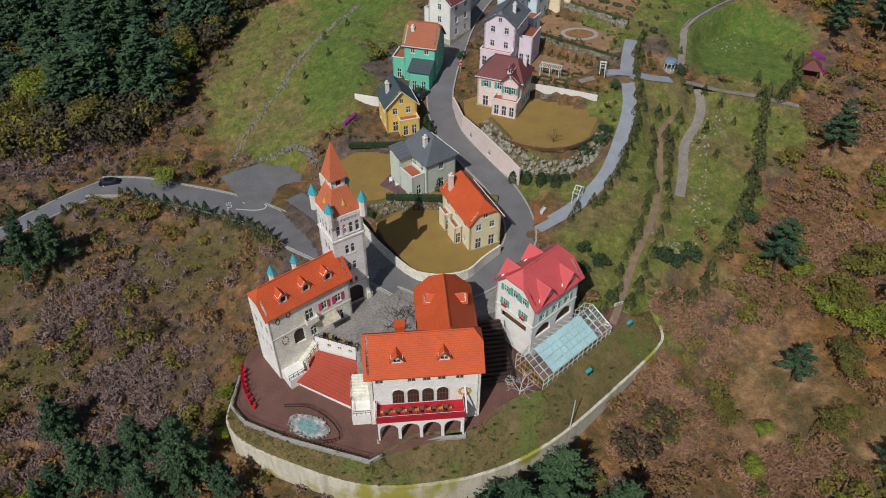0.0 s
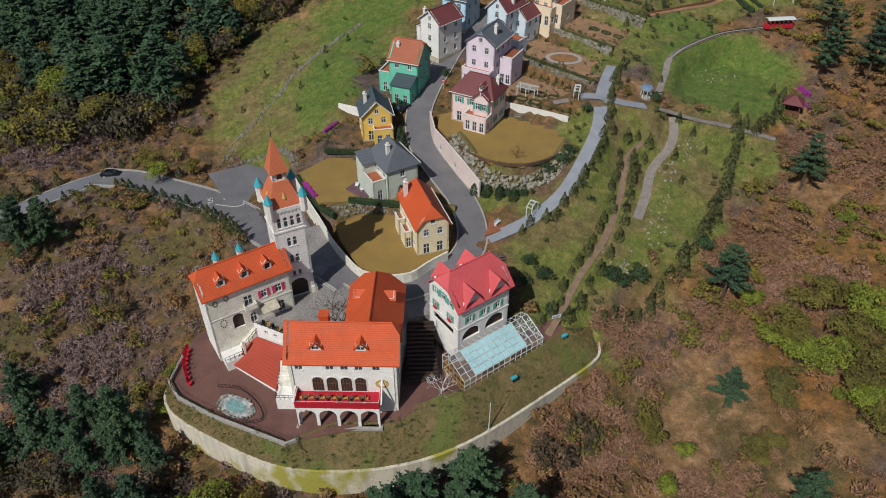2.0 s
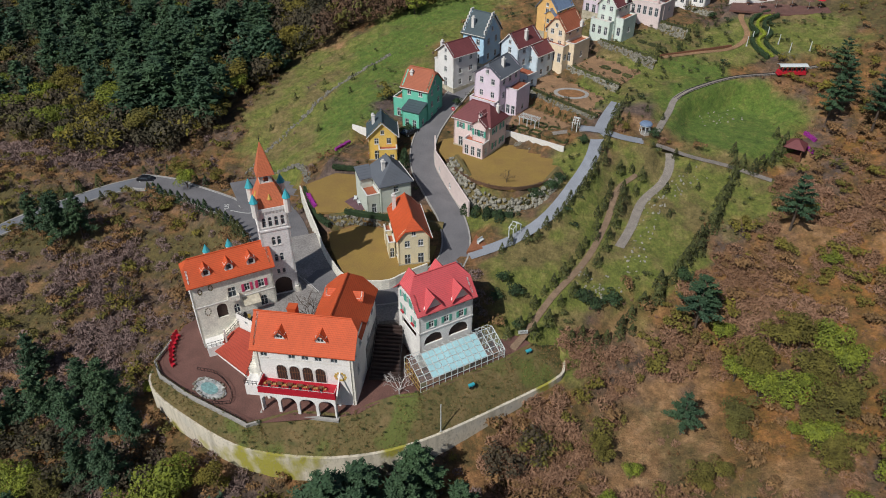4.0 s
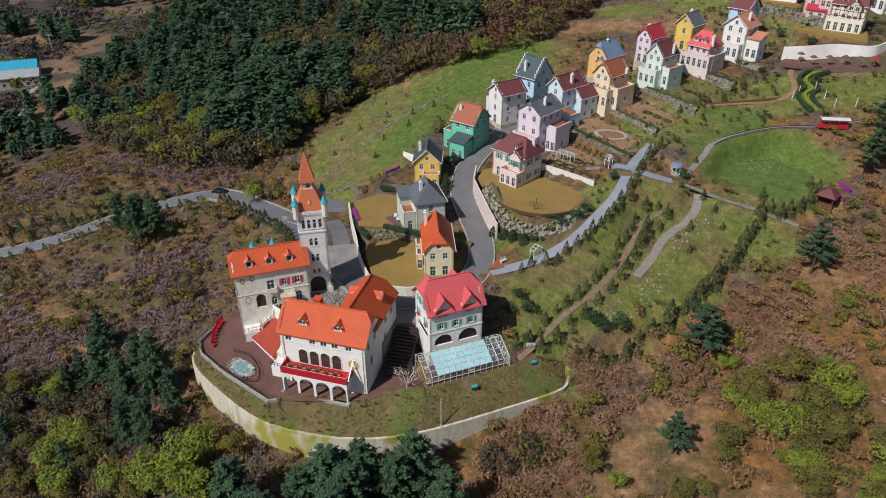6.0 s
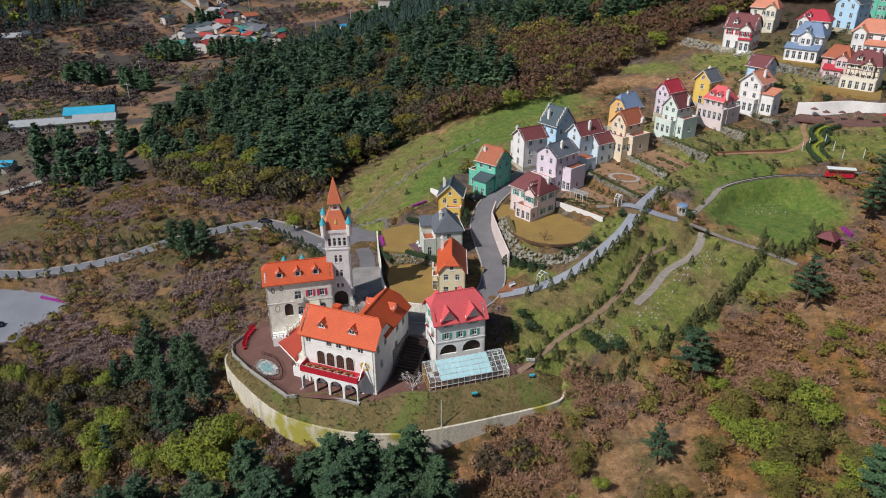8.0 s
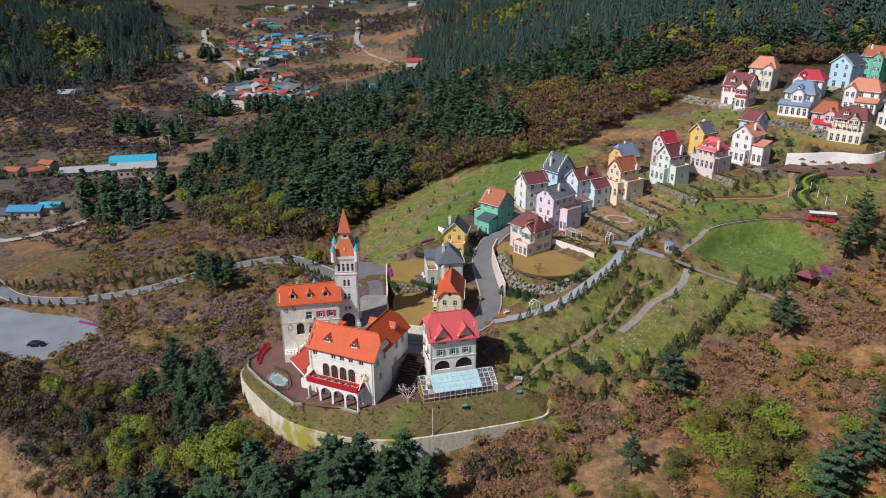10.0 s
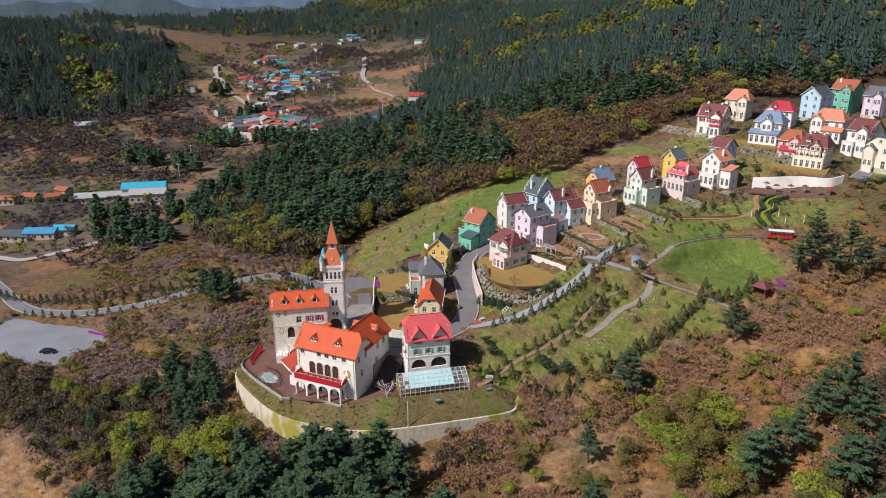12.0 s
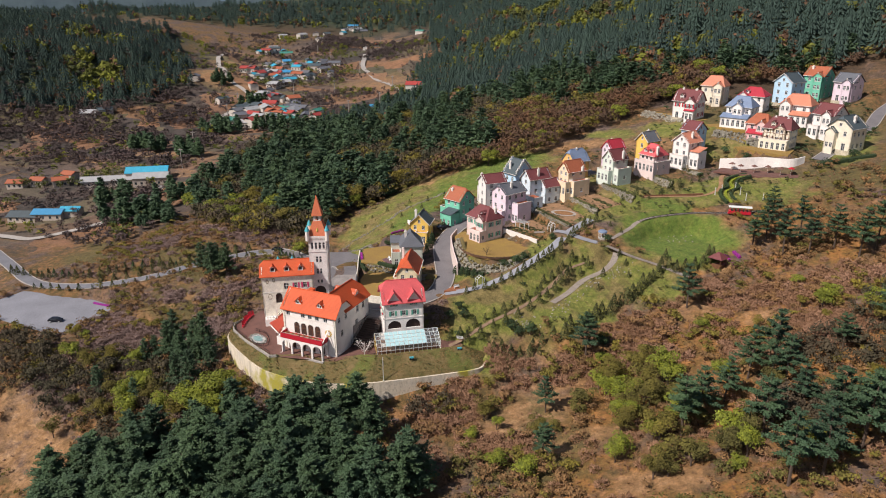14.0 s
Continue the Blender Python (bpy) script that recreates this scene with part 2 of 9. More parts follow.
# ---- landform ----
# Spot heights in whole metres of the hill and the country round it.
CREST = [(-12, 92, 16.5), (-5, 84, 16.8), (10, 88, 17.8), (12, 98, 18.6), (9, 104, 19.4), (2, 114, 21), (-3, 124, 22.5), (-1, 133, 24), (2, 143, 25.3), (4, 153, 26.6),
         (7, 162, 28), (20, 147, 28.5), (30, 160, 31), (40, 170, 33.5), (50, 185, 35.6), (60, 197, 36.6), (75, 203, 39), (90, 210, 42), (50, 240, 46), (70, 232, 46),
         (90, 245, 47.5), (105, 226, 44), (60, 268, 49.5), (90, 290, 52), (105, 280, 52), (-18, 112, 17), (-17, 128, 21), (-8, 150, 26), (-5, 175, 30), (20, 180, 34)]
WEST = [(-43, 118, 8), (-71, 122, 5.5), (-40, 137, 13), (-31, 156, 20.8), (-20, 166, 24.5), (-40, 147, 17.5), (-38, 183, 24), (-7, 201, 33), (18, 206, 37.5), (-47, 90, 2.3),
        (-55, 83, 0.9), (-66, 75, -0.5), (-44, 69, 0.5), (-60, 60, -4.7), (-22, 48, 2.2), (-32, 55, 2.5), (-73, 58, -5), (-86, 62, -3), (-79, 83, 0.8), (-91, 91, 2),
        (-100, 81, -2.6), (-69, 97, 4), (-69, 76, -1), (-88, 40, -7), (-66, 39, -8), (-65, 29, -14), (-33, 103, 11), (-27, 96, 12), (-34, 80, 5), (-57, 104, 7)]
WEST_FOOT = [(-120, 80, -4), (-143, 77, -6), (-117, 66, -6.5), (-110, 56, -7), (-135, 56, -7), (-79, 113, 5.4), (-92, 103, 2.6), (-59, 86, -0.5), (-160, 110, -6), (-203, 128, -8), (-200, 60, -12), (-150, 20, -16),
             (-110, 120, 5), (-130, 150, 2), (-100, 160, 8), (-70, 140, 11), (-60, 175, 15), (-53, 239, 30), (-15, 260, 42), (20, 295, 54), (63, 350, 66), (-60, 330, 42), (-100, 290, 24), (-160, 230, 6), (-170, 330, 12)]
EAST = [(27, 64, 4.6), (35, 57, 3.7), (38, 69, 5.2), (50, 74, 5.4), (61, 85, 8.6), (70, 89, 13), (52, 62, 6), (65, 68, 10), (57, 55, 6), (51, 91, 14), (57, 104, 16), (83, 108, 19), (46, 73, 5.7),
        (73, 99, 15), (81, 116, 19.3), (49, 95, 15.6), (53, 115, 20.4), (45, 102, 18.2), (41, 81, 9.4), (45, 88, 12.2), (67, 104, 16), (89, 113, 22), (102, 131, 28), (61, 78, 8.2), (23, 97, 20.3),
        (33, 102, 20), (46, 108, 18.9), (35, 112, 23), (28, 77, 12), (30, 83, 14)]
EAST_UP = [(52, 122, 21.6), (61, 140, 25.4), (55, 150, 30), (61, 167, 32), (55, 140, 27.5), (70, 157, 29), (80, 140, 23.2), (88, 144, 26), (50, 175, 33), (78, 192, 38), (92, 190, 38), (96, 214, 42),
           (63, 128, 23), (38, 141, 29), (34, 129, 28.2), (46, 132, 27.4), (76, 160, 31), (24, 82, 15.5), (25, 89, 17), (20, 78, 15.5), (17, 125, 25), (29, 122, 25.5), (22, 108, 22), (26, 132, 26.8), (30, 142, 28.8), (36, 152, 30.6)]
SOUTH = [(0, 44, 1.5), (15, 42, 2), (30, 36, 2.5), (55, 30, 4), (0, 20, -4), (-25, 39, -0.5), (-20, 28, -5), (84, 60, 14), (96, 50, 19), (105, 40, 21), (30, -20, -12), (-40, -20, -25), (120, -60, 18), (150, 60, 32), (140, 130, 40),
         (130, 200, 48), (150, 300, 70), (10, 56, 3), (-60, -60, -35), (60, -80, -15)]
FAR = [(-720, 1020, 90), (-600, 1070, 94), (-860, 960, 70), (-500, 1100, 90), (-560, 850, 36), (-420, 1000, 60), (0, 400, 78), (100, 420, 98), (220, 400, 105), (-220, 430, 14), (-300, 560, 16), (-120, 430, 40), (-60, 520, 74), (100, 650, 125), (-165, 545, 50), (-215, 640, 58), (-130, 700, 90), (-290, 800, 66), (-380, 900, 62), (-330, 330, 2),
       (-300, 200, -6), (-450, 250, 2), (-560, 380, 58), (-500, 350, 42), (-700, 330, 62), (-520, 600, 22), (-800, 700, 62), (-300, 1150, 75), (0, 1000, 118), (400, 700, 160), (-1500, 1500, 80), (-800, 1600, 95), (500, 1500, 170),
       (-2500, 1200, 120), (-1000, 0, 10), (-500, -300, -20), (0, -400, -20), (500, -300, 50), (600, 200, 110), (2500, 1000, 200), (0, 2800, 190)]
SPOT = np.array(CREST + WEST + WEST_FOOT + EAST + EAST_UP + SOUTH + FAR, float)
SOFT = 12.0


def kernel(a, b):
    d2 = ((a[:, None, :] - b[None, :, :]) ** 2).sum(-1)
    return -np.sqrt(d2 + SOFT ** 2)


def solve_spots():
    p = SPOT[:, :2]
    n = len(p)
    a = np.zeros((n + 3, n + 3))
    a[:n, :n] = kernel(p, p) + 1.5 * np.eye(n)
    a[:n, n], a[:n, n + 1:] = 1, p
    a[n, :n], a[n + 1:, :n] = 1, p.T
    return np.linalg.solve(a, np.concatenate([SPOT[:, 2], np.zeros(3)]))


WEIGHTS = solve_spots()


def natural(x, y):
    """Height of the bare land at arrays x, y."""
    q = np.stack([np.ravel(x), np.ravel(y)], 1).astype(float)
    out = np.empty(len(q))
    for i in range(0, len(q), 20000):
        c = q[i:i + 20000]
        out[i:i + 20000] = kernel(c, SPOT[:, :2]) @ WEIGHTS[:len(SPOT)] + WEIGHTS[len(SPOT)] + c @ WEIGHTS[len(SPOT) + 1:]
    return out.reshape(np.shape(x))


def ripple(x, y, s, seed=0.0):
    """Smooth pseudo-random unevenness in -1..1 with a wavelength of about s metres."""
    u, v = np.asarray(x, float) / s * 2 * math.pi, np.asarray(y, float) / s * 2 * math.pi
    r = np.sin(u * 0.83 + 1.7 * np.sin(v * 0.61 + seed) + seed) + np.sin(v * 0.91 + 1.5 * np.sin(u * 0.53 + 2 * seed)) + 0.6 * np.sin(1.7 * u + 1.3 * v + 3 * seed)
    return r / 2.6


# Roads and paths: half width, then points (x, y, z) along the middle.
ROADS = {
    "village_road": (2.6, [(-6, 82, 16.7), (1, 79, 16.6), (8, 82.5, 16.9), (12.6, 88.5, 17.6), (13, 95, 18.2), (10.6, 102, 19.1), (6, 109, 20.2), (1.2, 117, 21.5), (-0.6, 126, 22.9), (0.2, 135, 24.2), (2.2, 144, 25.4), (4.6, 154, 26.6), (9, 164, 28.4), (16, 173, 31), (26, 184, 33.5)]),
    "bus_road": (3.4, [(-74, 121, 5.6), (-64, 119.2, 6.8), (-55, 115.4, 8), (-43, 109.5, 10), (-33, 103, 11.6), (-26, 96, 13.2), (-19, 90, 15), (-12, 85, 16.4), (-6, 80.5, 16.6)]),
    "valley_road": (2.4, [(-72, 121, 5.5), (-79, 115, 5.2), (-92, 104.5, 2.6), (-105, 92.5, -1), (-122, 83, -4.2), (-134, 79, -5.6), (-146, 77, -6.6), (-158, 78.5, -7.2), (-176, 84, -8), (-230, 100, -10)]),
    "garden_path": (1.3, [(16, 92.4, 18.1), (20.7, 95.2, 19), (24.5, 98, 20), (29.2, 103.2, 22), (33, 111.4, 24.4), (35.6, 119.3, 26.4), (36.6, 128.6, 28), (38, 135, 28.8), (39.6, 140.5, 29.4)]),
    "gazebo_path": (0.8, [(27, 126.6, 27.2), (32, 128, 27.8), (36.6, 128.6, 28), (43, 128, 27), (49, 128.4, 26), (56, 128, 24.4), (63, 128.6, 23), (72, 126, 22)]),
    "earth_path": (0.6, [(26.5, 75, 12.8), (28.5, 79.2, 13.5), (31.8, 86.8, 15.5), (37, 96.9, 17.4), (40, 107.1, 19.6), (41.5, 115.5, 21.8), (45, 120.5, 23)]),
    "gravel_path": (0.9, [(51.5, 128.2, 24.6), (51.6, 125, 23), (50.3, 121, 21.4), (46.6, 115.3, 19.9), (44.8, 108.1, 18.4), (42.8, 102, 17.5)]),
    "junction_path": (1.25, [(32.5, 128.9, 28.0), (36.6, 128.6, 28.08), (41, 127.9, 27.4), (45.6, 128.2, 26.7)]),
    "wall_lane": (1.9, [(-16.5, 91, 16.0), (-19.6, 97, 14.7), (-24, 103.6, 13.1), (-29, 109.6, 11.7)]),
    "rail_path": (0.7, [(48.5, 132.6, 27), (51.2, 141.8, 28), (52.5, 146.5, 29), (56.5, 151, 29.9), (65.6, 158.6, 30.4), (75.4, 161.8, 31), (85, 166, 32)]),
    "upper_path": (0.7, [(49, 163, 32.2), (58, 167.5, 32.5), (66, 171, 33), (70, 177, 34.5), (69, 186, 36.4), (72, 192, 37.6)]),
    "hill_road": (2.2, [(96, 205, 41.2), (104, 232, 44.5), (110, 250, 46.8), (113, 268, 49.5), (118, 285, 52)]),
}
# Level ground: height, fringe over which it runs out, outline.
PADS = {
    "lower_lawn": (18.0, 1.2, [(-9.6, 89.2), (-5, 82.8), (-1, 81.4), (3.4, 82), (6.8, 85), (9.4, 88.5), (9.6, 97), (3, 97.6), (-7, 97.4), (-11.6, 93.8)]),
    "upper_lawn": (19.6, 1.2, [(-21.5, 107), (-15.5, 97.8), (-9, 98.8), (3, 99), (3.6, 105), (-3, 113), (-10, 113.5), (-17, 113)]),
    "yellow_garden": (21.2, 1.5, [(-20, 115), (-9, 115), (-3.6, 116), (-4, 125), (-10, 126), (-17, 124.4)]),
    "mint_garden": (23.2, 1.5, [(-18, 127), (-9, 127), (-3, 129), (-2.8, 140), (-9, 143), (-17, 141)]),
    "pink_lawn": (24.5, 0.7, [(4.2, 119.2), (6.8, 115), (11, 110), (15.5, 107), (21.5, 106.6), (27, 110), (29.8, 116), (28.4, 120.6), (20, 124.5), (8, 126.5), (4, 124)]),
    "parterre": (26.6, 0.6, [(17, 126.6), (29.6, 122.4), (33.6, 131.6), (26, 137.3), (18, 143.6)]),
    "sand_garden": (28.8, 0.6, [(19.4, 146.4), (27.8, 139.9), (36, 133.9), (38.4, 143.9), (31.3, 149.8), (24.4, 155.4), (20, 152)]),
    "peach_garden": (31.0, 0.6, [(25.8, 158.9), (32.2, 153.1), (40, 146.9), (45.4, 156), (38.6, 161.2), (32.6, 165.8), (26, 166)]),
    "green_garden": (33.6, 0.8, [(34.6, 168.5), (40.2, 164.2), (48, 158.3), (53, 172.2), (46.6, 177.2), (41.2, 181), (36, 178)]),
    "mansard_garden": (35.6, 0.8, [(42.6, 184.5), (48.2, 180.2), (56, 174.6), (60.6, 184.4), (55.6, 188.6), (50.6, 192), (45, 191)]),
    "white_garden": (36.6, 0.8, [(52.4, 195), (57.2, 191.3), (63, 187.9), (68, 194), (62, 204), (54, 203)]),
    "cafe_yard": (37.6, 1.0, [(66, 187), (80, 186), (92, 190), (92, 195), (68, 196)]),
    "car_park": (-6.6, 3.0, [(-104, 76), (-113, 78), (-134, 74.5), (-146, 70), (-146, 56), (-128, 52), (-108, 53.5), (-100, 58), (-99, 66)]),
    "bus_turn": (11.2, 2.0, [(-45, 117), (-38, 121.5), (-31, 120.6), (-26.6, 115), (-26.5, 109), (-30, 105), (-38, 108)]),
    "rim_lawn": (46.4, 2.0, [(28, 248), (40, 240), (51, 233), (54, 240), (40, 248)]),
    "veranda_lawn": (45.7, 2.0, [(54, 231), (64, 224), (71, 224), (68, 230), (58, 235)]),
    "rose_lawn": (44.0, 1.5, [(63, 221), (71, 214), (76, 213), (77, 219), (68, 223)]),
    "wall_lawn": (42.8, 1.5, [(69, 206), (80, 200), (87, 199), (88, 210), (76, 212)]),
    "meadow": (24.4, 5.0, [(56, 137), (66, 132), (75, 140), (73, 152), (64, 154), (57, 147)]),
}
RING = [(-31, 64), (-31, 59.6), (-28.4, 56.6), (-22, 53.6), (-13, 50.6), (-6.4, 50), (1.2, 50.8), (7.5, 52.6), (12.6, 55), (18.4, 59), (26.4, 66.2), (34, 73.6), (35.4, 76.6), (34.4, 80.5)]
PLATFORM = RING + [(30, 79), (20, 76), (8, 80), (-6, 84), (-14, 84), (-22, 80), (-29, 72)]


def inside(px, py, poly):
    hit = np.zeros(np.shape(px), bool)
    n = len(poly)
    for i in range(n):
        (x0, y0), (x1, y1) = poly[i], poly[(i + 1) % n]
        if y0 == y1:
            continue
        cross = ((y0 > py) != (y1 > py)) & (px < (x1 - x0) * (py - y0) / (y1 - y0) + x0)
        hit ^= cross
    return hit


def nearest(px, py, line):
    """Distance to a line of (x, y[, z]) points, and the height along it there."""
    best, z = np.full(np.shape(px), 1e9), np.zeros(np.shape(px))
    for a, b in zip(line[:-1], line[1:]):
        dx, dy = b[0] - a[0], b[1] - a[1]
        f = np.clip(((px - a[0]) * dx + (py - a[1]) * dy) / (dx * dx + dy * dy), 0, 1)
        d = np.hypot(px - a[0] - f * dx, py - a[1] - f * dy)
        near = d < best
        best = np.where(near, d, best)
        if len(a) > 2:
            z = np.where(near, a[2] + f * (b[2] - a[2]), z)
    return best, z


def smooth(v):
    v = np.clip(v, 0, 1)
    return v * v * (3 - 2 * v)


def land(x, y):
    """Height of the ground sheet, with pads and road beds cut into it."""
    x, y = np.asarray(x, float), np.asarray(y, float)
    z = natural(x, y)
    wild = np.ones_like(z)
    for h, fringe, poly in PADS.values():
        d, _ = nearest(x, y, poly + poly[:1])
        f = np.where(inside(x, y, poly), 1.0, smooth(1 - d / fringe))
        z = z + (h - z) * f
        wild = wild * (1 - f)
    for half, line in ROADS.values():
        d, h = nearest(x, y, line)
        f = smooth((half * 2.2 + 1.2 - d) / (half * 1.2 + 0.4))
        z = z + (h - 0.12 - z) * f
        wild = wild * (1 - f)
    z = z + wild * (0.35 * ripple(x, y, 9, 1) + 0.18 * ripple(x, y, 3.7, 2))
    far = smooth((np.hypot(x, y - 120) - 250) / 300)
    z = z + far * (11 * ripple(x, y, 190, 4) + 5 * ripple(x, y, 75, 5)) * smooth((z - 8) / 30)
    ring_d, _ = nearest(x, y, PLATFORM + PLATFORM[:1])
    z = np.where(inside(x, y, PLATFORM) & (ring_d > 0.5), np.minimum(z, 7.0), z)
    return z


def height(x, y):
    return float(land(np.array([x]), np.array([y]))[0])

# ---- building kit ----
def mesh_of(bm, name, mat, smooth_faces=False):
    bmesh.ops.recalc_face_normals(bm, faces=bm.faces)
    me = bpy.data.meshes.new(name)
    bm.to_mesh(me)
    bm.free()
    if smooth_faces:
        me.polygons.foreach_set("use_smooth", [True] * len(me.polygons))
    me.materials.append(mat)
    return me


def part(name, bm, mat, parent=None, label="", kind=""):
    ob = new(name, mesh_of(bm, name, mat))
    ob.parent = parent
    return tagged(ob, label, kind=kind)


def thing(name, label, category, at, yaw=0.0, group="", kind=""):
    ob = new(name)
    ob.matrix_world = pose(*at, 0, 0, yaw)
    return tagged(ob, label, category, group, kind)


def solid(name, bm, mat, label, category, group="", kind="", at=None, yaw=0.0):
    ob = new(name, mesh_of(bm, name, mat))
    if at:
        ob.matrix_world = pose(*at, 0, 0, yaw)
    return tagged(ob, label, category, group, kind)


def box(bm, x0, y0, z0, x1, y1, z1):
    v = [bm.verts.new(c) for c in ((x0, y0, z0), (x1, y0, z0), (x1, y1, z0), (x0, y1, z0), (x0, y0, z1), (x1, y0, z1), (x1, y1, z1), (x0, y1, z1))]
    for f in ((0, 3, 2, 1), (4, 5, 6, 7), (0, 1, 5, 4), (1, 2, 6, 5), (2, 3, 7, 6), (3, 0, 4, 7)):
        bm.faces.new([v[i] for i in f])
    return bm


def boxes(*items):
    bm = bmesh.new()
    for b in items:
        box(bm, *b)
    return bm


def beam(bm, a, b, r=0.05, sides=4, taper=1.0):
    """A round or square bar from a to b."""
    a, b = Vector(a), Vector(b)
    d = (b - a).normalized()
    u = d.cross(Vector((0, 0, 1)) if abs(d.z) < 0.95 else Vector((1, 0, 0))).normalized()
    w = d.cross(u)
    rings = []
    for c, k in ((a, r), (b, r * taper)):
        rings.append([bm.verts.new(c + k * (math.cos(q) * u + math.sin(q) * w)) for q in (2 * math.pi * (i + 0.5) / sides for i in range(sides))])
    for i in range(sides):
        j = (i + 1) % sides
        bm.faces.new((rings[0][i], rings[0][j], rings[1][j], rings[1][i]))
    bm.faces.new(rings[0][::-1])
    bm.faces.new(rings[1])
    return bm


def prism(bm, poly, z0, z1):
    """A flat-topped block over an outline; z1 may be a function of (x, y)."""
    top = z1 if callable(z1) else (lambda x, y: z1)
    low = [bm.verts.new((x, y, z0)) for x, y in poly]
    up = [bm.verts.new((x, y, top(x, y))) for x, y in poly]
    n = len(poly)
    for i in range(n):
        j = (i + 1) % n
        bm.faces.new((low[i], low[j], up[j], up[i]))
    bm.faces.new(up)
    bm.faces.new(low[::-1])
    return bm


def slab(bm, corners, thick):
    """A plate through the corners, thick metres downwards."""
    up = [bm.verts.new(c) for c in corners]
    low = [bm.verts.new((c[0], c[1], c[2] - thick)) for c in corners]
    n = len(corners)
    bm.faces.new(up)
    bm.faces.new(low[::-1])
    for i in range(n):
        j = (i + 1) % n
        bm.faces.new((low[i], low[j], up[j], up[i]))
    return bm


def arch(x0, x1, z0, z1, n=8):
    """Outline of an opening with a round head."""
    r = (x1 - x0) / 2
    c, spring = (x0 + x1) / 2, max(z0, z1 - (x1 - x0) / 2)
    rise = z1 - spring
    return [(x0, z0), (x1, z0)] + [(c + r * math.cos(math.pi * i / n), spring + rise * math.sin(math.pi * i / n)) for i in range(n + 1)]


def hole_outline(o):
    x0, x1, z0, z1, kind = o[:5]
    return arch(x0, x1, z0, z1) if "arch" in kind else [(x0, z0), (x1, z0), (x1, z1), (x0, z1)]


def holed_wall(outline, holes, thick):
    """A wall in the local xz plane, its outer face at y = 0 and its inner at y = thick, with openings through it."""
    bm = bmesh.new()
    edges = []
    for loop in [outline] + holes:
        vs = [bm.verts.new((x, 0, z)) for x, z in loop]
        edges += [bm.edges.new((vs[i], vs[(i + 1) % len(vs)])) for i in range(len(vs))]
    bmesh.ops.triangle_fill(bm, use_beauty=True, edges=edges, normal=(0, -1, 0))
    r = bmesh.ops.extrude_face_region(bm, geom=bm.faces[:])
    bmesh.ops.translate(bm, verts=[g for g in r["geom"] if isinstance(g, bmesh.types.BMVert)], vec=(0, thick, 0))
    return bm


def window(parent, m, o, mats):
    """Frame with glazing bars, a pane set behind them, sill, and shutters where the opening has them. m places the wall."""
    x0, x1, z0, z1, kind = o[:5]
    w, h = x1 - x0, z1 - z0
    bm = bmesh.new()
    t = 0.07 if w < 1.4 else 0.09
    if "arch" in kind:
        outer, inner = arch(x0, x1, z0, z1), arch(x0 + t, x1 - t, z0 + t, z1 - t)
        va = [[bm.verts.new((x, y, z)) for x, z in loop] for y in (0.03, 0.12) for loop in (outer, inner)]
        n = len(outer)
        for i in range(n):
            j = (i + 1) % n
            bm.faces.new((va[0][i], va[0][j], va[1][j], va[1][i]))
            bm.faces.new((va[1][i], va[1][j], va[3][j], va[3][i]))
    else:
        for b in ((x0, 0.03, z0, x1, 0.12, z0 + t), (x0, 0.03, z1 - t, x1, 0.12, z1), (x0, 0.03, z0 + t, x0 + t, 0.12, z1 - t), (x1 - t, 0.03, z0 + t, x1, 0.12, z1 - t)):
            box(bm, *b)
    if w > 0.7:
        c = (x0 + x1) / 2
        box(bm, c - t / 2, 0.04, z0 + t, c + t / 2, 0.11, z1 - t - (0.1 if "arch" in kind else 0))
    if h > 1.1:
        zc = z0 + h * 0.62
        box(bm, x0 + t, 0.045, zc - t / 2, x1 - t, 0.105, zc + t / 2)
    fr = part("window_frame", bm, mats.get("frame", M["frame"]), parent)
    fr.matrix_parent_inverse = Matrix()
    fr.matrix_local = m
    g = bmesh.new()
    loop = arch(x0 + 0.03, x1 - 0.03, z0 + 0.03, z1 - 0.03) if "arch" in kind else [(x0 + 0.03, z0 + 0.03), (x1 - 0.03, z0 + 0.03), (x1 - 0.03, z1 - 0.03), (x0 + 0.03, z1 - 0.03)]
    g.faces.new([g.verts.new((x, 0.14, z)) for x, z in loop])
    pane = part("pane", g, M["glass"], fr)
    pane.data.materials[0] = M["glass"]
    if "door" not in kind:
        sill = part("sill", boxes((x0 - 0.08, -0.10, z0 - 0.09, x1 + 0.08, 0.02, z0)), mats.get("trim", M["trim"]), fr)
    if "shut" in kind:
        for s in (-1, 1):
            xa = x0 - w * 0.52 if s < 0 else x1 + 0.02
            sb = boxes((xa, -0.06, z0, xa + w * 0.5, -0.004, z1))
            for k in range(1, 6):
                zz = z0 + h * k / 6
                box(sb, xa + 0.05, -0.075, zz - 0.03, xa + w * 0.5 - 0.05, -0.055, zz + 0.03)
            part("shutter", sb, mats["shutter"], fr, "painted louvred shutter")
    if "box" in kind:
        fb = boxes((x0 - 0.05, -0.32, z0 - 0.02, x1 + 0.05, -0.06, z0 + 0.22))
        part("flower_box", fb, M["redpaint"], fr, "red flower box")


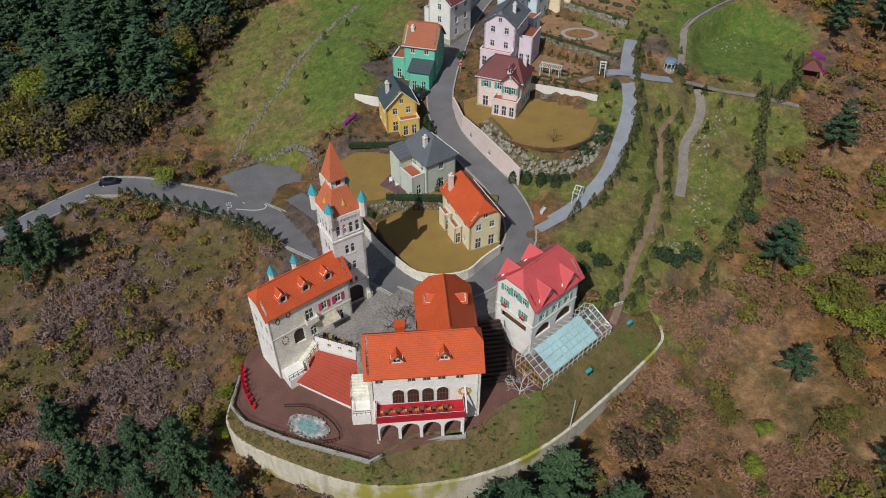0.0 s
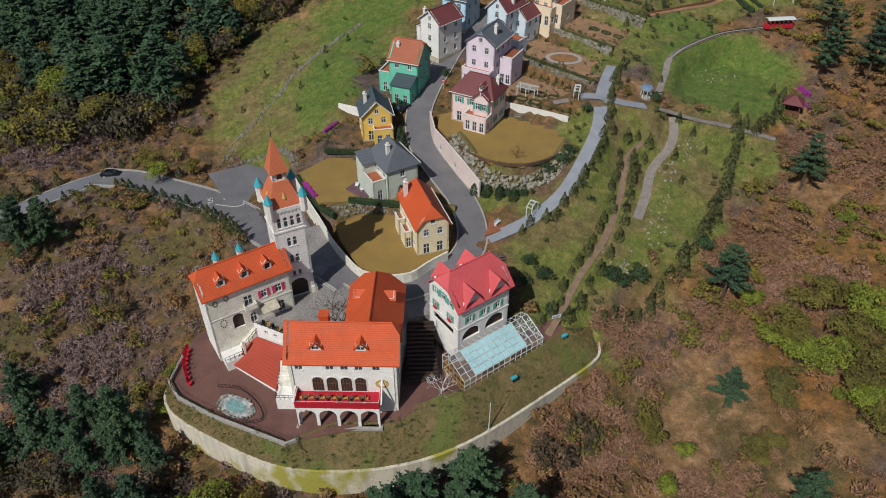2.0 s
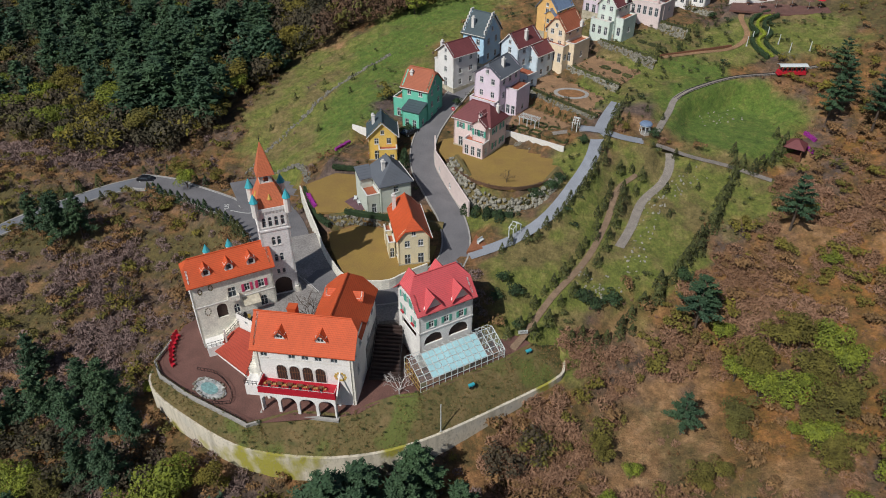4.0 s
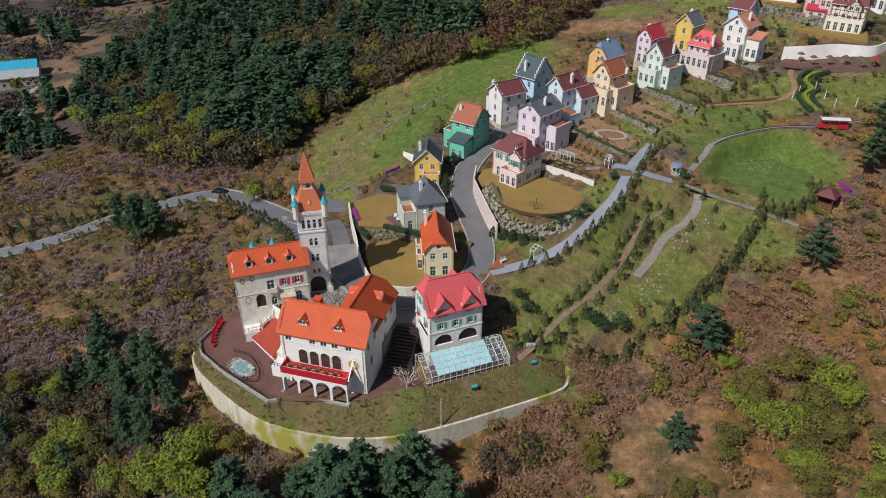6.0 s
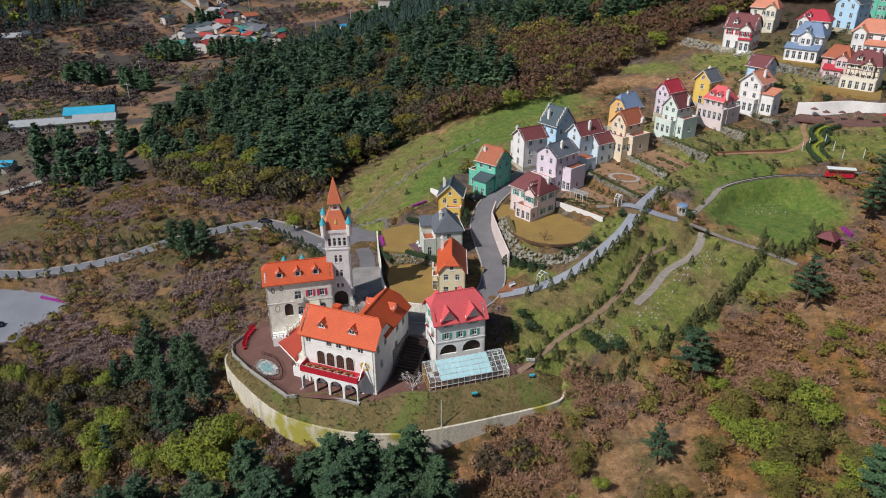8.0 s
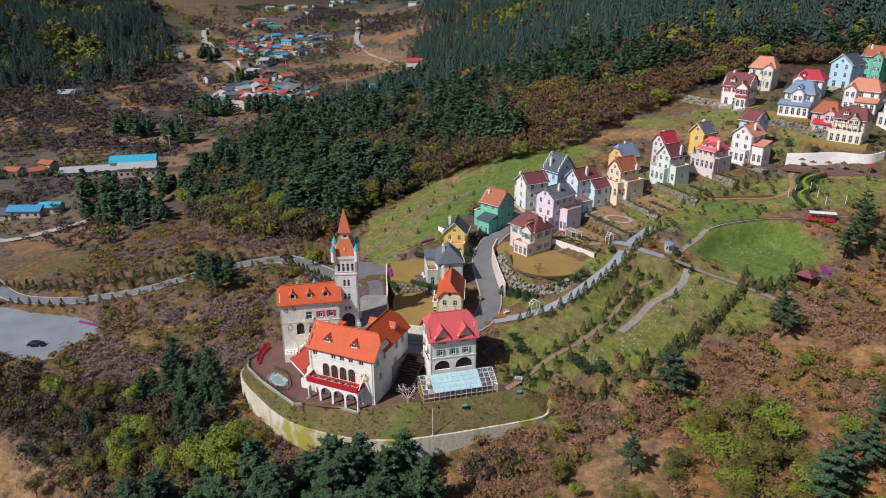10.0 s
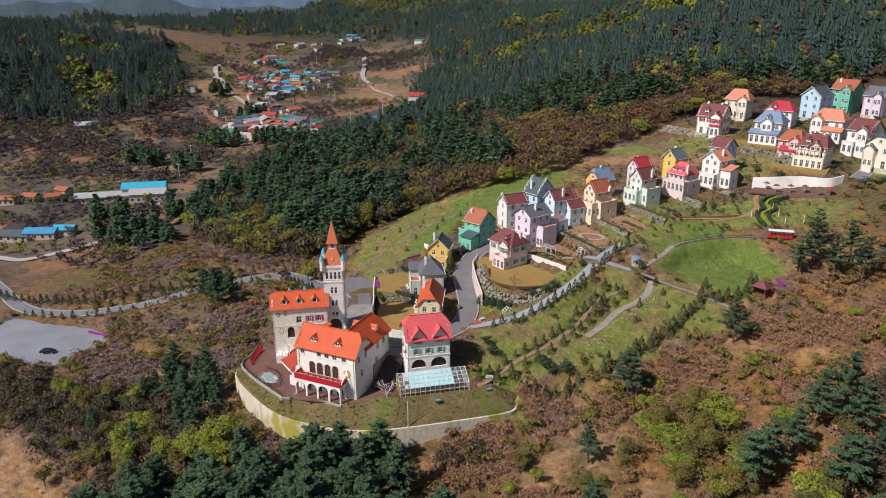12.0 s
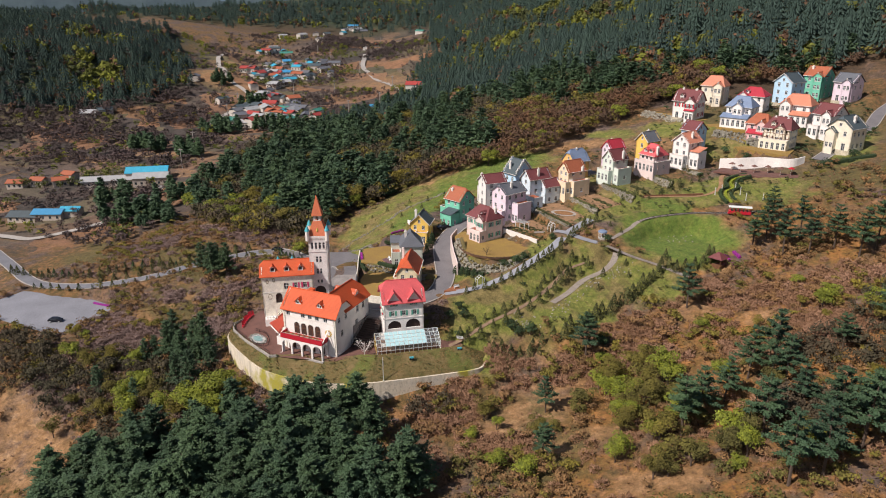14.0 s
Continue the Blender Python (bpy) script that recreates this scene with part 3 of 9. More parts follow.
def wall(parent, a, b, z0, outline_top, openings, mat, mats, thick=0.28, name="wall"):
    """A wall from a to b (local xy), from z0 up to outline_top: a height, or points (u, z) from b back to a. Openings: u0, u1, z0, z1, kind."""
    ax, ay = a
    length = math.hypot(b[0] - ax, b[1] - ay)
    yaw = math.degrees(math.atan2(b[1] - ay, b[0] - ax))
    top = [(length, outline_top), (0, outline_top)] if isinstance(outline_top, (int, float)) else [(u * length, z) for u, z in outline_top]
    ok = [o for o in openings if o[1] - o[0] > 0.2]
    bm = holed_wall([(0, z0), (length, z0)] + top, [hole_outline(o) for o in ok], thick)
    m = pose(ax, ay, 0, 0, 0, yaw)
    w = part(name, bm, mat, parent)
    w.matrix_local = m
    for o in ok:
        if "open" not in o[4]:
            window(parent, m, o, mats)
    return w


def row(u0, u1, n, w, z0, z1, kind=""):
    """n openings evenly spaced between u0 and u1."""
    step = (u1 - u0) / n
    return [(u0 + step * (i + 0.5) - w / 2, u0 + step * (i + 0.5) + w / 2, z0, z1, kind) for i in range(n)]


def roof(parent, x0, y0, x1, y1, z, rise, axis, mat, over=0.45, hip0=0.0, hip1=0.0, thick=0.18, name="roof", clip=0.0):
    """A pitched roof over a rectangle. hip0, hip1: how far the ridge stops short of each end (0: gable). clip: part of the rise at which
    the gable end is cut by a small hip (half hip)."""
    if axis == "y":
        m = Matrix(((0, -1, 0, 0), (1, 0, 0, 0), (0, 0, 1, 0), (0, 0, 0, 1)))
        x0, y0, x1, y1 = y0, -x1, y1, -x0
    else:
        m = Matrix()
    half = (y1 - y0) / 2
    slope = rise / half
    x0, x1 = x0 - over, x1 + over
    ya, yb = y0 - over, y1 + over
    ze, zr, yc = z - over * slope, z + rise, (y0 + y1) / 2
    bm = bmesh.new()
    ends = []
    clips = clip if isinstance(clip, tuple) else (clip, clip)
    for xe, s, hp, cl in ((x0, 1, hip0, clips[0]), (x1, -1, hip1, clips[1])):
        if cl and not hp:
            zk = ze + (zr - ze) * (1 - cl)
            yk = (zr - zk) / slope
            ends.append(([(xe, yc - yk, zk), (xe, yc + yk, zk)], (xe + s * yk * 0.9, yc, zr)))
        else:
            ends.append(([], (xe + s * (hp + (over if hp else 0)), yc, zr)))
    (k0, r0), (k1, r1) = ends
    slab(bm, [(x0, ya, ze), (x1, ya, ze)] + (k1[:1]) + [r1, r0] + (k0[:1]), thick)
    slab(bm, [(x1, yb, ze), (x0, yb, ze)] + (k0[1:]) + [r0, r1] + (k1[1:]), thick)
    for xe, kk, rr, hp in ((x0, k0, r0, hip0), (x1, k1, r1, hip1)):
        if kk:
            slab(bm, [kk[0], kk[1], rr], thick)
        elif hp:
            slab(bm, [(xe, ya, ze), (xe, yb, ze), rr], thick)
    # ridge capping
    beam(bm, Vector(r0) + Vector((0, 0, 0.02)), Vector(r1) + Vector((0, 0, 0.02)), 0.13, 6)
    bmesh.ops.transform(bm, matrix=m, verts=bm.verts)
    return part(name, bm, mat, parent)


def gable_top(z, rise, clip=0.0):
    """Outline of a gable wall's top, for wall(): fractions of its length."""
    if clip:
        f = clip / 2
        return [(1, z), (0.5 + f, z + rise * (1 - clip)), (0.5 - f, z + rise * (1 - clip)), (0, z)]
    return [(1, z), (0.5, z + rise), (0, z)]


def dormer(parent, x, y, z, w, h, depth, rise, mat, mats, yaw=0.0, wallmat=None):
    """A small gabled dormer whose window faces local -y."""
    m = pose(x, y, z, 0, 0, yaw)
    bm = holed_wall([(-w / 2, 0), (w / 2, 0), (w / 2, h), (0, h + rise), (-w / 2, h)], [[(-w * 0.3, 0.25), (w * 0.3, 0.25), (w * 0.3, h), (-w * 0.3, h)]], 0.15)
    for s in (-1, 1):
        box(bm, s * w / 2 - 0.06, 0.15, -0.4, s * w / 2 + 0.06, depth, h)
    d = part("dormer", bm, wallmat or M["trim"], parent)
    d.matrix_local = m
    rb = bmesh.new()
    o = 0.28
    e = h - o * rise / (w / 2)
    slab(rb, [(-w / 2 - o, -o, e), (0, -o, h + rise), (0, depth + 0.9, h + rise), (-w / 2 - o, depth, e)], 0.1)
    slab(rb, [(0, -o, h + rise), (w / 2 + o, -o, e), (w / 2 + o, depth, e), (0, depth + 0.9, h + rise)], 0.1)
    part("dormer_roof", rb, mat, d)
    g = bmesh.new()
    g.faces.new([g.verts.new(c) for c in ((-w * 0.3, 0.1, 0.25), (w * 0.3, 0.1, 0.25), (w * 0.3, 0.1, h), (-w * 0.3, 0.1, h))])
    part("pane", g, M["glass"], d)
    part("window_frame", boxes((-0.03, 0.02, 0.25, 0.03, 0.12, h), (-w * 0.3, 0.02, h - 0.06, w * 0.3, 0.12, h), (-w * 0.3, 0.02, 0.25, w * 0.3, 0.12, 0.31)), mats.get("frame", M["frame"]), d)
    return d


def chimney(parent, x, y, z0, z1, mat, w=0.7, pot=True, capmat=None):
    bm = boxes((x - w / 2, y - w / 2, z0, x + w / 2, y + w / 2, z1 - 0.1), (x - w / 2 - 0.08, y - w / 2 - 0.08, z1 - 0.16, x + w / 2 + 0.08, y + w / 2 + 0.08, z1))
    c = part("chimney", bm, mat, parent)
    if pot:
        pb = bmesh.new()
        prism(pb, [(x + math.cos(k) * w * 0.42, y + math.sin(k) * w * 0.42) for k in (i * math.pi / 3 for i in range(6))], z1 + 0.004, z1 + 0.4)
        part("chimney_cap", pb, capmat or M["trim"], c)
    return c


def railing(parent, pts, h, mat, step=1.2, r=0.03, rails=(1.0, 0.5), name="railing"):
    """Posts and rails along points (x, y, z), one mesh."""
    bm = bmesh.new()
    for a, b in zip(pts[:-1], pts[1:]):
        a, b = Vector(a), Vector(b)
        n = max(1, round((b - a).length / step))
        for i in range(n + 1):
            p = a.lerp(b, i / n)
            beam(bm, p, p + Vector((0, 0, h)), r * 1.2)
        for k in rails:
            beam(bm, a + Vector((0, 0, h * k)), b + Vector((0, 0, h * k)), r)
    return part(name, bm, mat, parent)


def ribbon(line, half, lift=0.0, step=1.5, camber=0.0):
    """A strip of even width that follows points (x, y, z)."""
    pts = smooth_line(line, step)
    bm = bmesh.new()
    prev = None
    for i, p in enumerate(pts):
        d = (pts[min(i + 1, len(pts) - 1)] - pts[max(i - 1, 0)]).to_2d().normalized()
        s = Vector((-d.y, d.x, 0))
        q = [bm.verts.new(p + s * (half * k) + Vector((0, 0, lift + camber * (1 - abs(k))))) for k in (-1, -0.5, 0, 0.5, 1)]
        if prev:
            for k in range(4):
                bm.faces.new((prev[k], q[k], q[k + 1], prev[k + 1]))
        prev = q
    return bm


def smooth_line(line, step):
    """The points of a rounded curve through (x, y, z) points."""
    v = [Vector(p) if len(p) > 2 else Vector((*p, 0)) for p in line]
    v = [v[0] * 2 - v[1]] + v + [v[-1] * 2 - v[-2]]
    out = []
    for i in range(1, len(v) - 2):
        n = max(2, int((v[i + 1] - v[i]).length / step))
        for k in range(n):
            t = k / n
            a, b, c, d = v[i - 1:i + 3]
            out.append(0.5 * ((2 * b) + (c - a) * t + (2 * a - 5 * b + 4 * c - d) * t * t + (3 * b - a - 3 * c + d) * t ** 3))
    out.append(v[-2])
    return out


def offset_line(line, side, step=1.5):
    pts = smooth_line(line, step)
    out = []
    for i, p in enumerate(pts):
        d = (pts[min(i + 1, len(pts) - 1)] - pts[max(i - 1, 0)]).to_2d().normalized()
        out.append(p + Vector((-d.y, d.x, 0)) * side)
    return out


def kerb(pts, w=0.25, h=0.18, sink=0.3):
    """A raised strip with a square section along points."""
    bm = bmesh.new()
    prev = None
    for i, p in enumerate(pts):
        d = (pts[min(i + 1, len(pts) - 1)] - pts[max(i - 1, 0)]).to_2d().normalized()
        s = Vector((-d.y, d.x, 0)) * (w / 2)
        up, low = Vector((0, 0, h)), Vector((0, 0, -sink))
        q = [bm.verts.new(c) for c in (p - s + low, p - s + up, p + s + up, p + s + low)]
        if prev:
            for k in range(3):
                bm.faces.new((prev[k], q[k], q[k + 1], prev[k + 1]))
        else:
            bm.faces.new(q)
        prev = q
    bm.faces.new(prev[::-1])
    return bm

# ---- ground ----
def spread(lo, fine_lo, fine_hi, hi, step, grow=1.10):
    mid = list(np.arange(fine_lo, fine_hi + 0.01, step))
    up, s = [], step
    x = mid[-1]
    while x < hi:
        s *= grow
        x += s
        up.append(x)
    down, s, x = [], step, mid[0]
    while x > lo:
        s *= grow
        x -= s
        down.append(x)
    return np.array(down[::-1] + mid + up)


def blob(x, y, spots, soft=0.4):
    """Cover of soft-edged ellipses (x, y, rx, ry) with ragged rims."""
    w = np.zeros_like(x)
    rag = 0.22 * ripple(x, y, 11, 3) + 0.15 * ripple(x, y, 4.3, 6)
    for cx, cy, rx, ry in spots:
        d = np.hypot((x - cx) / rx, (y - cy) / ry)
        w = np.maximum(w, smooth((1 + soft / 2 - d + rag) / soft))
    return w


GRASS = [(57, 141, 9, 8), (66, 137, 12, 8), (71, 149, 11, 9), (61, 134, 8, 5), (64, 154, 11, 5), (-46, 150, 9, 14), (-44, 168, 10, 10), (-43, 136, 8, 8), (38, 148, 9, 9), (46, 153, 9, 8), (56, 160, 8, 6), (44, 172, 8, 6), (33, 118, 6, 6), (-14, 160, 8, 12), (-30, 146, 13, 16), (-26, 168, 16, 18), (-12, 190, 20, 16), (-32, 128, 9, 10), (-22, 133, 7, 9), (64, 146, 12, 12), (50, 118, 14, 12), (42, 103, 12, 14), (30, 92, 10, 14), (52, 106, 7, 9), (66, 122, 12, 7),
         (48, 160, 16, 10), (62, 172, 14, 9), (26, 176, 10, 8), (32, 80, 9, 7), (14, 104, 6, 5), (-15, 178, 14, 10), (80, 178, 16, 10), (62, 212, 14, 8), (44, 228, 16, 8), (84, 184, 12, 6), (20, 222, 10, 6), (104, 222, 8, 20)]
MOSS = [(-152, 103, 16, 10), (-110, 105, 16, 6), (-160, 114, 12, 6), (-84, 96, 18, 5), (-100, 108, 22, 8), (-44, 97, 10, 5), (-76, 80, 14, 8), (50, 68, 10, 6), (70, 240, 30, 22), (98, 240, 18, 36), (58, 52, 12, 10), (-80, 46, 10, 6), (-48, 97, 14, 6), (-60, 180, 20, 12), (105, 190, 18, 12)]
SOIL = [(48.5, 66, 3.6, 9), (53, 75.5, 6.5, 3.6), (57, 68, 3, 5), (-62, 20, 16, 7), (-82, 27, 10, 6), (84, 47, 8, 4), (70, 62, 4, 3), (77, 136, 6, 4), (-395, 465, 22, 12), (-300, 372, 26, 9), (-420, 540, 24, 12), (-480, 590, 22, 14), (-330, 400, 16, 8), (-500, 640, 30, 10), (-262, 300, 18, 6), (48.2, 72.6, 3.2, 2.2), (52.8, 77.6, 3.2, 2.2), (46.5, 65.2, 3.2, 2.2), (57.9, 79.5, 3.2, 2.2), (45.8, 59.4, 3.2, 2.2), (-75, 84, 3, 1.6), (-78, 78, 4, 1.5), (53, 74, 7, 3), (77, 112, 6, 4), (92, 108, 5, 3), (-458, 476, 18, 12), (-436, 439, 14, 9), (-535, 582, 30, 16), (-525, 674, 40, 14), (-470, 540, 14, 20), (-344, 427, 14, 7), (-268, 340, 16, 6), (-224, 212, 10, 8), (-319, 216, 16, 6), (-270, 240, 20, 6), (-235, 330, 22, 6), (-205, 330, 14, 8), (62, 56, 3, 2.5), (56, 74, 5, 2.5), (-42, 178, 8, 5), (14, 210, 20, 5), (26, 211, 16, 6), (40, 214, 13, 6), (36, 205, 8, 4), (-80, 70, 5, 2), (-66, 64, 3, 1.6), (44, 134, 7, 3), (40, 122, 4, 5), (46, 86, 4, 3), (38, 145, 5, 5), (58, 166, 8, 3), (86, 48, 6, 3), (-250, 480, 60, 14),
        (-330, 600, 60, 14), (-210, 330, 40, 12), (-190, 190, 20, 10), (-260, 250, 40, 10), (-380, 420, 60, 14), (-140, 60, 6, 4), (97, 66, 4, 3), (-300, 520, 30, 40), (-70, 24, 12, 8)]
HILLS = [(-930, 780, 190, 110), (-760, 870, 120, 90), (-560, 960, 140, 90), (-470, 1010, 120, 90), (-1250, 620, 300, 130), (-640, 1040, 250, 180), (-1000, 1200, 330, 200), (-650, 1400, 500, 250), (-1300, 1200, 500, 300), (200, 1300, 500, 300), (600, 900, 400, 300)]
# outlines of the two wooded hills that close the valley
WEST_HILL = [(-520, 235), (-470, 258), (-438, 280), (-412, 314), (-402, 346), (-417, 392), (-463, 440), (-550, 500), (-640, 520), (-820, 560), (-1100, 560), (-1200, 200), (-640, 190)]
EAST_HILL = [(-205, 420), (-228, 470), (-262, 540), (-318, 650), (-400, 790), (-450, 960), (-300, 1350), (600, 1350), (620, 330), (170, 330), (60, 345), (-20, 340), (-100, 380), (-150, 420)]


def wooded(x, y):
    """Cover of the far woods: hills by outline, the rest by broad patches."""
    jx, jy = x + 9 * ripple(x, y, 45, 2.2), y + 9 * ripple(x, y, 40, 5.1)
    return np.maximum(blob(x, y, HILLS, 0.5), (inside(jx, jy, WEST_HILL) | inside(jx, jy, EAST_HILL)).astype(float))


WOODS = [(-110, 210, 60, 60), (-50, 250, 60, 30), (20, 310, 90, 50), (-90, 150, 30, 22), (-70, 300, 60, 50), (60, 400, 200, 100), (-560, 390, 190, 120), (300, 500, 300, 200), (-600, 900, 300, 150), (0, 900, 300, 220), (-80, 560, 120, 120)]


def build_ground():
    xs = spread(-3200, -130, 112, 3000, 1.35)
    ys = spread(-700, 18, 215, 3600, 1.35)
    gx, gy = np.meshgrid(xs, ys)
    z = land(gx, gy)
    nx, ny = len(xs), len(ys)
    co = np.stack([gx, gy, z], -1).reshape(-1, 3)
    idx = np.arange(nx * ny).reshape(ny, nx)
    quads = np.stack([idx[:-1, :-1], idx[:-1, 1:], idx[1:, 1:], idx[1:, :-1]], -1).reshape(-1, 4)
    me = bpy.data.meshes.new("ground")
    me.from_pydata(co.tolist(), [], quads.tolist())
    me.polygons.foreach_set("use_smooth", [True] * len(quads))
    x, y = co[:, 0], co[:, 1]
    cover = np.zeros((len(co), 4))
    cover[:, 0] = blob(x, y, GRASS)
    cover[:, 1] = blob(x, y, SOIL, 0.7)
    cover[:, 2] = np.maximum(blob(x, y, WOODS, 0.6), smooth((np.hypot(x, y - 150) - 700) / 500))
    cover[:, 3] = blob(x, y, MOSS, 0.8)
    att = me.color_attributes.new("cover", "FLOAT_COLOR", "POINT")
    att.data.foreach_set("color", cover.ravel())
    woody = np.zeros((len(co), 4))
    woody[:, 0] = np.maximum(wooded(x, y), smooth((np.hypot(x + 100, y - 300) - 900) / 300))
    woody[:, 1] = blob(x, y, [(-330, 450, 190, 260), (-250, 180, 110, 90), (-420, 760, 130, 200), (-330, 260, 150, 70)], 0.5) * (1 - woody[:, 0])
    woody[:, 2] = blob(x, y, [(64, 146, 14, 12), (58, 140, 8, 7), (67, 138, 10, 6), (70, 150, 9, 7), (-22, 146, 9, 18), (-20, 172, 12, 12), (58, 160, 8, 5), (-12, 190, 14, 10)], 0.5)
    woody[:, 3] = smooth((x - 42) / 26) * smooth((175 - y) / 30)
    att = me.color_attributes.new("woody", "FLOAT_COLOR", "POINT")
    att.data.foreach_set("color", woody.ravel())
    return me


def ground_material():
    m, nt, bsdf = nodes_of("hillside")
    n, l = nt.nodes, nt.links
    att = n.new("ShaderNodeAttribute")
    att.attribute_name = "cover"
    sep = n.new("ShaderNodeSeparateColor")
    l.new(att.outputs["Color"], sep.inputs[0])
    geo = n.new("ShaderNodeNewGeometry")

    def noise_of(scale, detail=6, rough=0.6):
        t = n.new("ShaderNodeTexNoise")
        t.inputs["Scale"].default_value, t.inputs["Detail"].default_value, t.inputs["Roughness"].default_value = scale, detail, rough
        l.new(geo.outputs["Position"], t.inputs["Vector"])
        return t.outputs["Fac"]

    def ramp_of(fac, *stops):
        r = n.new("ShaderNodeValToRGB")
        while len(r.color_ramp.elements) < len(stops):
            r.color_ramp.elements.new(0.5)
        for e, (p, c) in zip(r.color_ramp.elements, stops):
            e.position, e.color = p, (*c, 1)
        l.new(fac, r.inputs["Fac"])
        return r.outputs["Color"]

    def blend(fac, a, b, kind="MIX"):
        k = n.new("ShaderNodeMix")
        k.data_type, k.blend_type = "RGBA", kind
        if isinstance(fac, float):
            k.inputs["Factor"].default_value = fac
        else:
            l.new(fac, k.inputs["Factor"])
        l.new(a, k.inputs["A"])
        l.new(b, k.inputs["B"])
        return k.outputs["Result"]

    att2 = n.new("ShaderNodeAttribute")
    att2.attribute_name = "woody"
    sep2 = n.new("ShaderNodeSeparateColor")
    l.new(att2.outputs["Color"], sep2.inputs[0])
    fine, mid, wide = noise_of(2.4, 8, 0.7), noise_of(0.42, 6, 0.65), noise_of(0.05, 5)
    brush = ramp_of(mid, (0.30, (0.072, 0.052, 0.045)), (0.5, (0.140, 0.099, 0.084)), (0.70, (0.225, 0.162, 0.130)))
    russet = ramp_of(mid, (0.30, (0.075, 0.058, 0.020)), (0.45, (0.150, 0.100, 0.036)), (0.58, (0.260, 0.135, 0.054)), (0.74, (0.40, 0.210, 0.090)))
    base = blend(ramp_of(wide, (0.40, (0, 0, 0)), (0.54, (1, 1, 1))), brush, russet)
    ochre = ramp_of(mid, (0.28, (0.125, 0.076, 0.020)), (0.45, (0.240, 0.130, 0.034)), (0.58, (0.360, 0.165, 0.048)), (0.74, (0.50, 0.255, 0.090)))
    base = blend(att2.outputs["Alpha"], base, blend(ramp_of(noise_of(0.09, 6, 0.65), (0.40, (0, 0, 0)), (0.56, (1, 1, 1))), base, ochre))
    grass = ramp_of(mid, (0.28, (0.110, 0.138, 0.025)), (0.5, (0.185, 0.210, 0.042)), (0.72, (0.315, 0.275, 0.088)))
    dry = ramp_of(mid, (0.3, (0.140, 0.110, 0.042)), (0.55, (0.240, 0.185, 0.074)), (0.75, (0.36, 0.26, 0.120)))
    lush = ramp_of(mid, (0.28, (0.082, 0.140, 0.022)), (0.5, (0.130, 0.200, 0.032)), (0.74, (0.220, 0.240, 0.056)))
    grass = blend(ramp_of(noise_of(0.11, 6, 0.6), (0.47, (0, 0, 0)), (0.60, (0.9, 0.9, 0.9))), grass, dry)
    grass = blend(sep2.outputs[2], grass, lush)
    soil = ramp_of(mid, (0.3, (0.22, 0.120, 0.052)), (0.5, (0.36, 0.205, 0.095)), (0.68, (0.48, 0.300, 0.160)))
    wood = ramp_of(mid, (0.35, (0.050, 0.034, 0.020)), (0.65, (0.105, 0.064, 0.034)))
    moss = ramp_of(mid, (0.3, (0.085, 0.075, 0.028)), (0.65, (0.17, 0.13, 0.045)))
    far_wood = ramp_of(noise_of(0.03, 8, 0.7), (0.35, (0.020, 0.040, 0.022)), (0.52, (0.034, 0.054, 0.024)), (0.68, (0.064, 0.072, 0.026)))
    cell = n.new("ShaderNodeTexVoronoi")
    cell.inputs["Scale"].default_value = 0.036
    bend = n.new("ShaderNodeTexNoise")
    bend.inputs["Scale"].default_value, bend.inputs["Detail"].default_value = 0.035, 4
    l.new(geo.outputs["Position"], bend.inputs["Vector"])
    shove = n.new("ShaderNodeVectorMath")
    shove.operation = "MULTIPLY_ADD"
    l.new(bend.outputs["Color"], shove.inputs[0])
    shove.inputs[1].default_value = (50, 50, 0)
    l.new(geo.outputs["Position"], shove.inputs[2])
    l.new(shove.outputs[0], cell.inputs["Vector"])
    bw = n.new("ShaderNodeRGBToBW")
    l.new(cell.outputs["Color"], bw.inputs[0])
    # Field tones, partly greyed so that the colour carries the valley haze.
    field = ramp_of(bw.outputs[0], (0.22, (0.075, 0.064, 0.058)), (0.36, (0.125, 0.095, 0.085)), (0.46, (0.31, 0.160, 0.088)), (0.52, (0.110, 0.105, 0.060)), (0.62, (0.150, 0.115, 0.100)), (0.70, (0.37, 0.200, 0.115)), (0.76, (0.120, 0.098, 0.088)), (0.85, (0.22, 0.185, 0.100)))
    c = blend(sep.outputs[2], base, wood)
    field = blend(0.7, field, ramp_of(noise_of(0.09, 7, 0.7), (0.35, (0.45, 0.5, 0.4)), (0.65, (1.25, 1.2, 1.2))), "MULTIPLY")
    c = blend(sep2.outputs[1], c, field)
    c = blend(sep2.outputs[0], c, far_wood)
    c = blend(att.outputs["Alpha"], c, moss)
    patchy = blend(1.0, sep.outputs[1], ramp_of(noise_of(0.22, 7, 0.7), (0.36, (0.15, 0.15, 0.15)), (0.56, (1, 1, 1))), "MULTIPLY")
    c = blend(patchy, c, soil)
    c = blend(sep.outputs[0], c, grass)
    c = blend(0.75, c, ramp_of(fine, (0.3, (0.36, 0.36, 0.36)), (0.7, (1.16, 1.16, 1.16))), "MULTIPLY")
    c = blend(0.6, c, ramp_of(noise_of(1.0, 5, 0.6), (0.34, (0.58, 0.58, 0.55)), (0.62, (1.18, 1.18, 1.15))), "MULTIPLY")
    l.new(c, bsdf.inputs["Base Color"])
    bsdf.inputs["Roughness"].default_value = 1.0
    b = n.new("ShaderNodeBump")
    b.inputs["Strength"].default_value, b.inputs["Distance"].default_value = 0.7, 0.5
    l.new(fine, b.inputs["Height"])
    l.new(b.outputs[0], bsdf.inputs["Normal"])
    return m


ground = new("ground", build_ground())
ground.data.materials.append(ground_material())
tagged(ground, "brown spring hillside with dry brush, grass and bare earth", "ground", kind="structure")

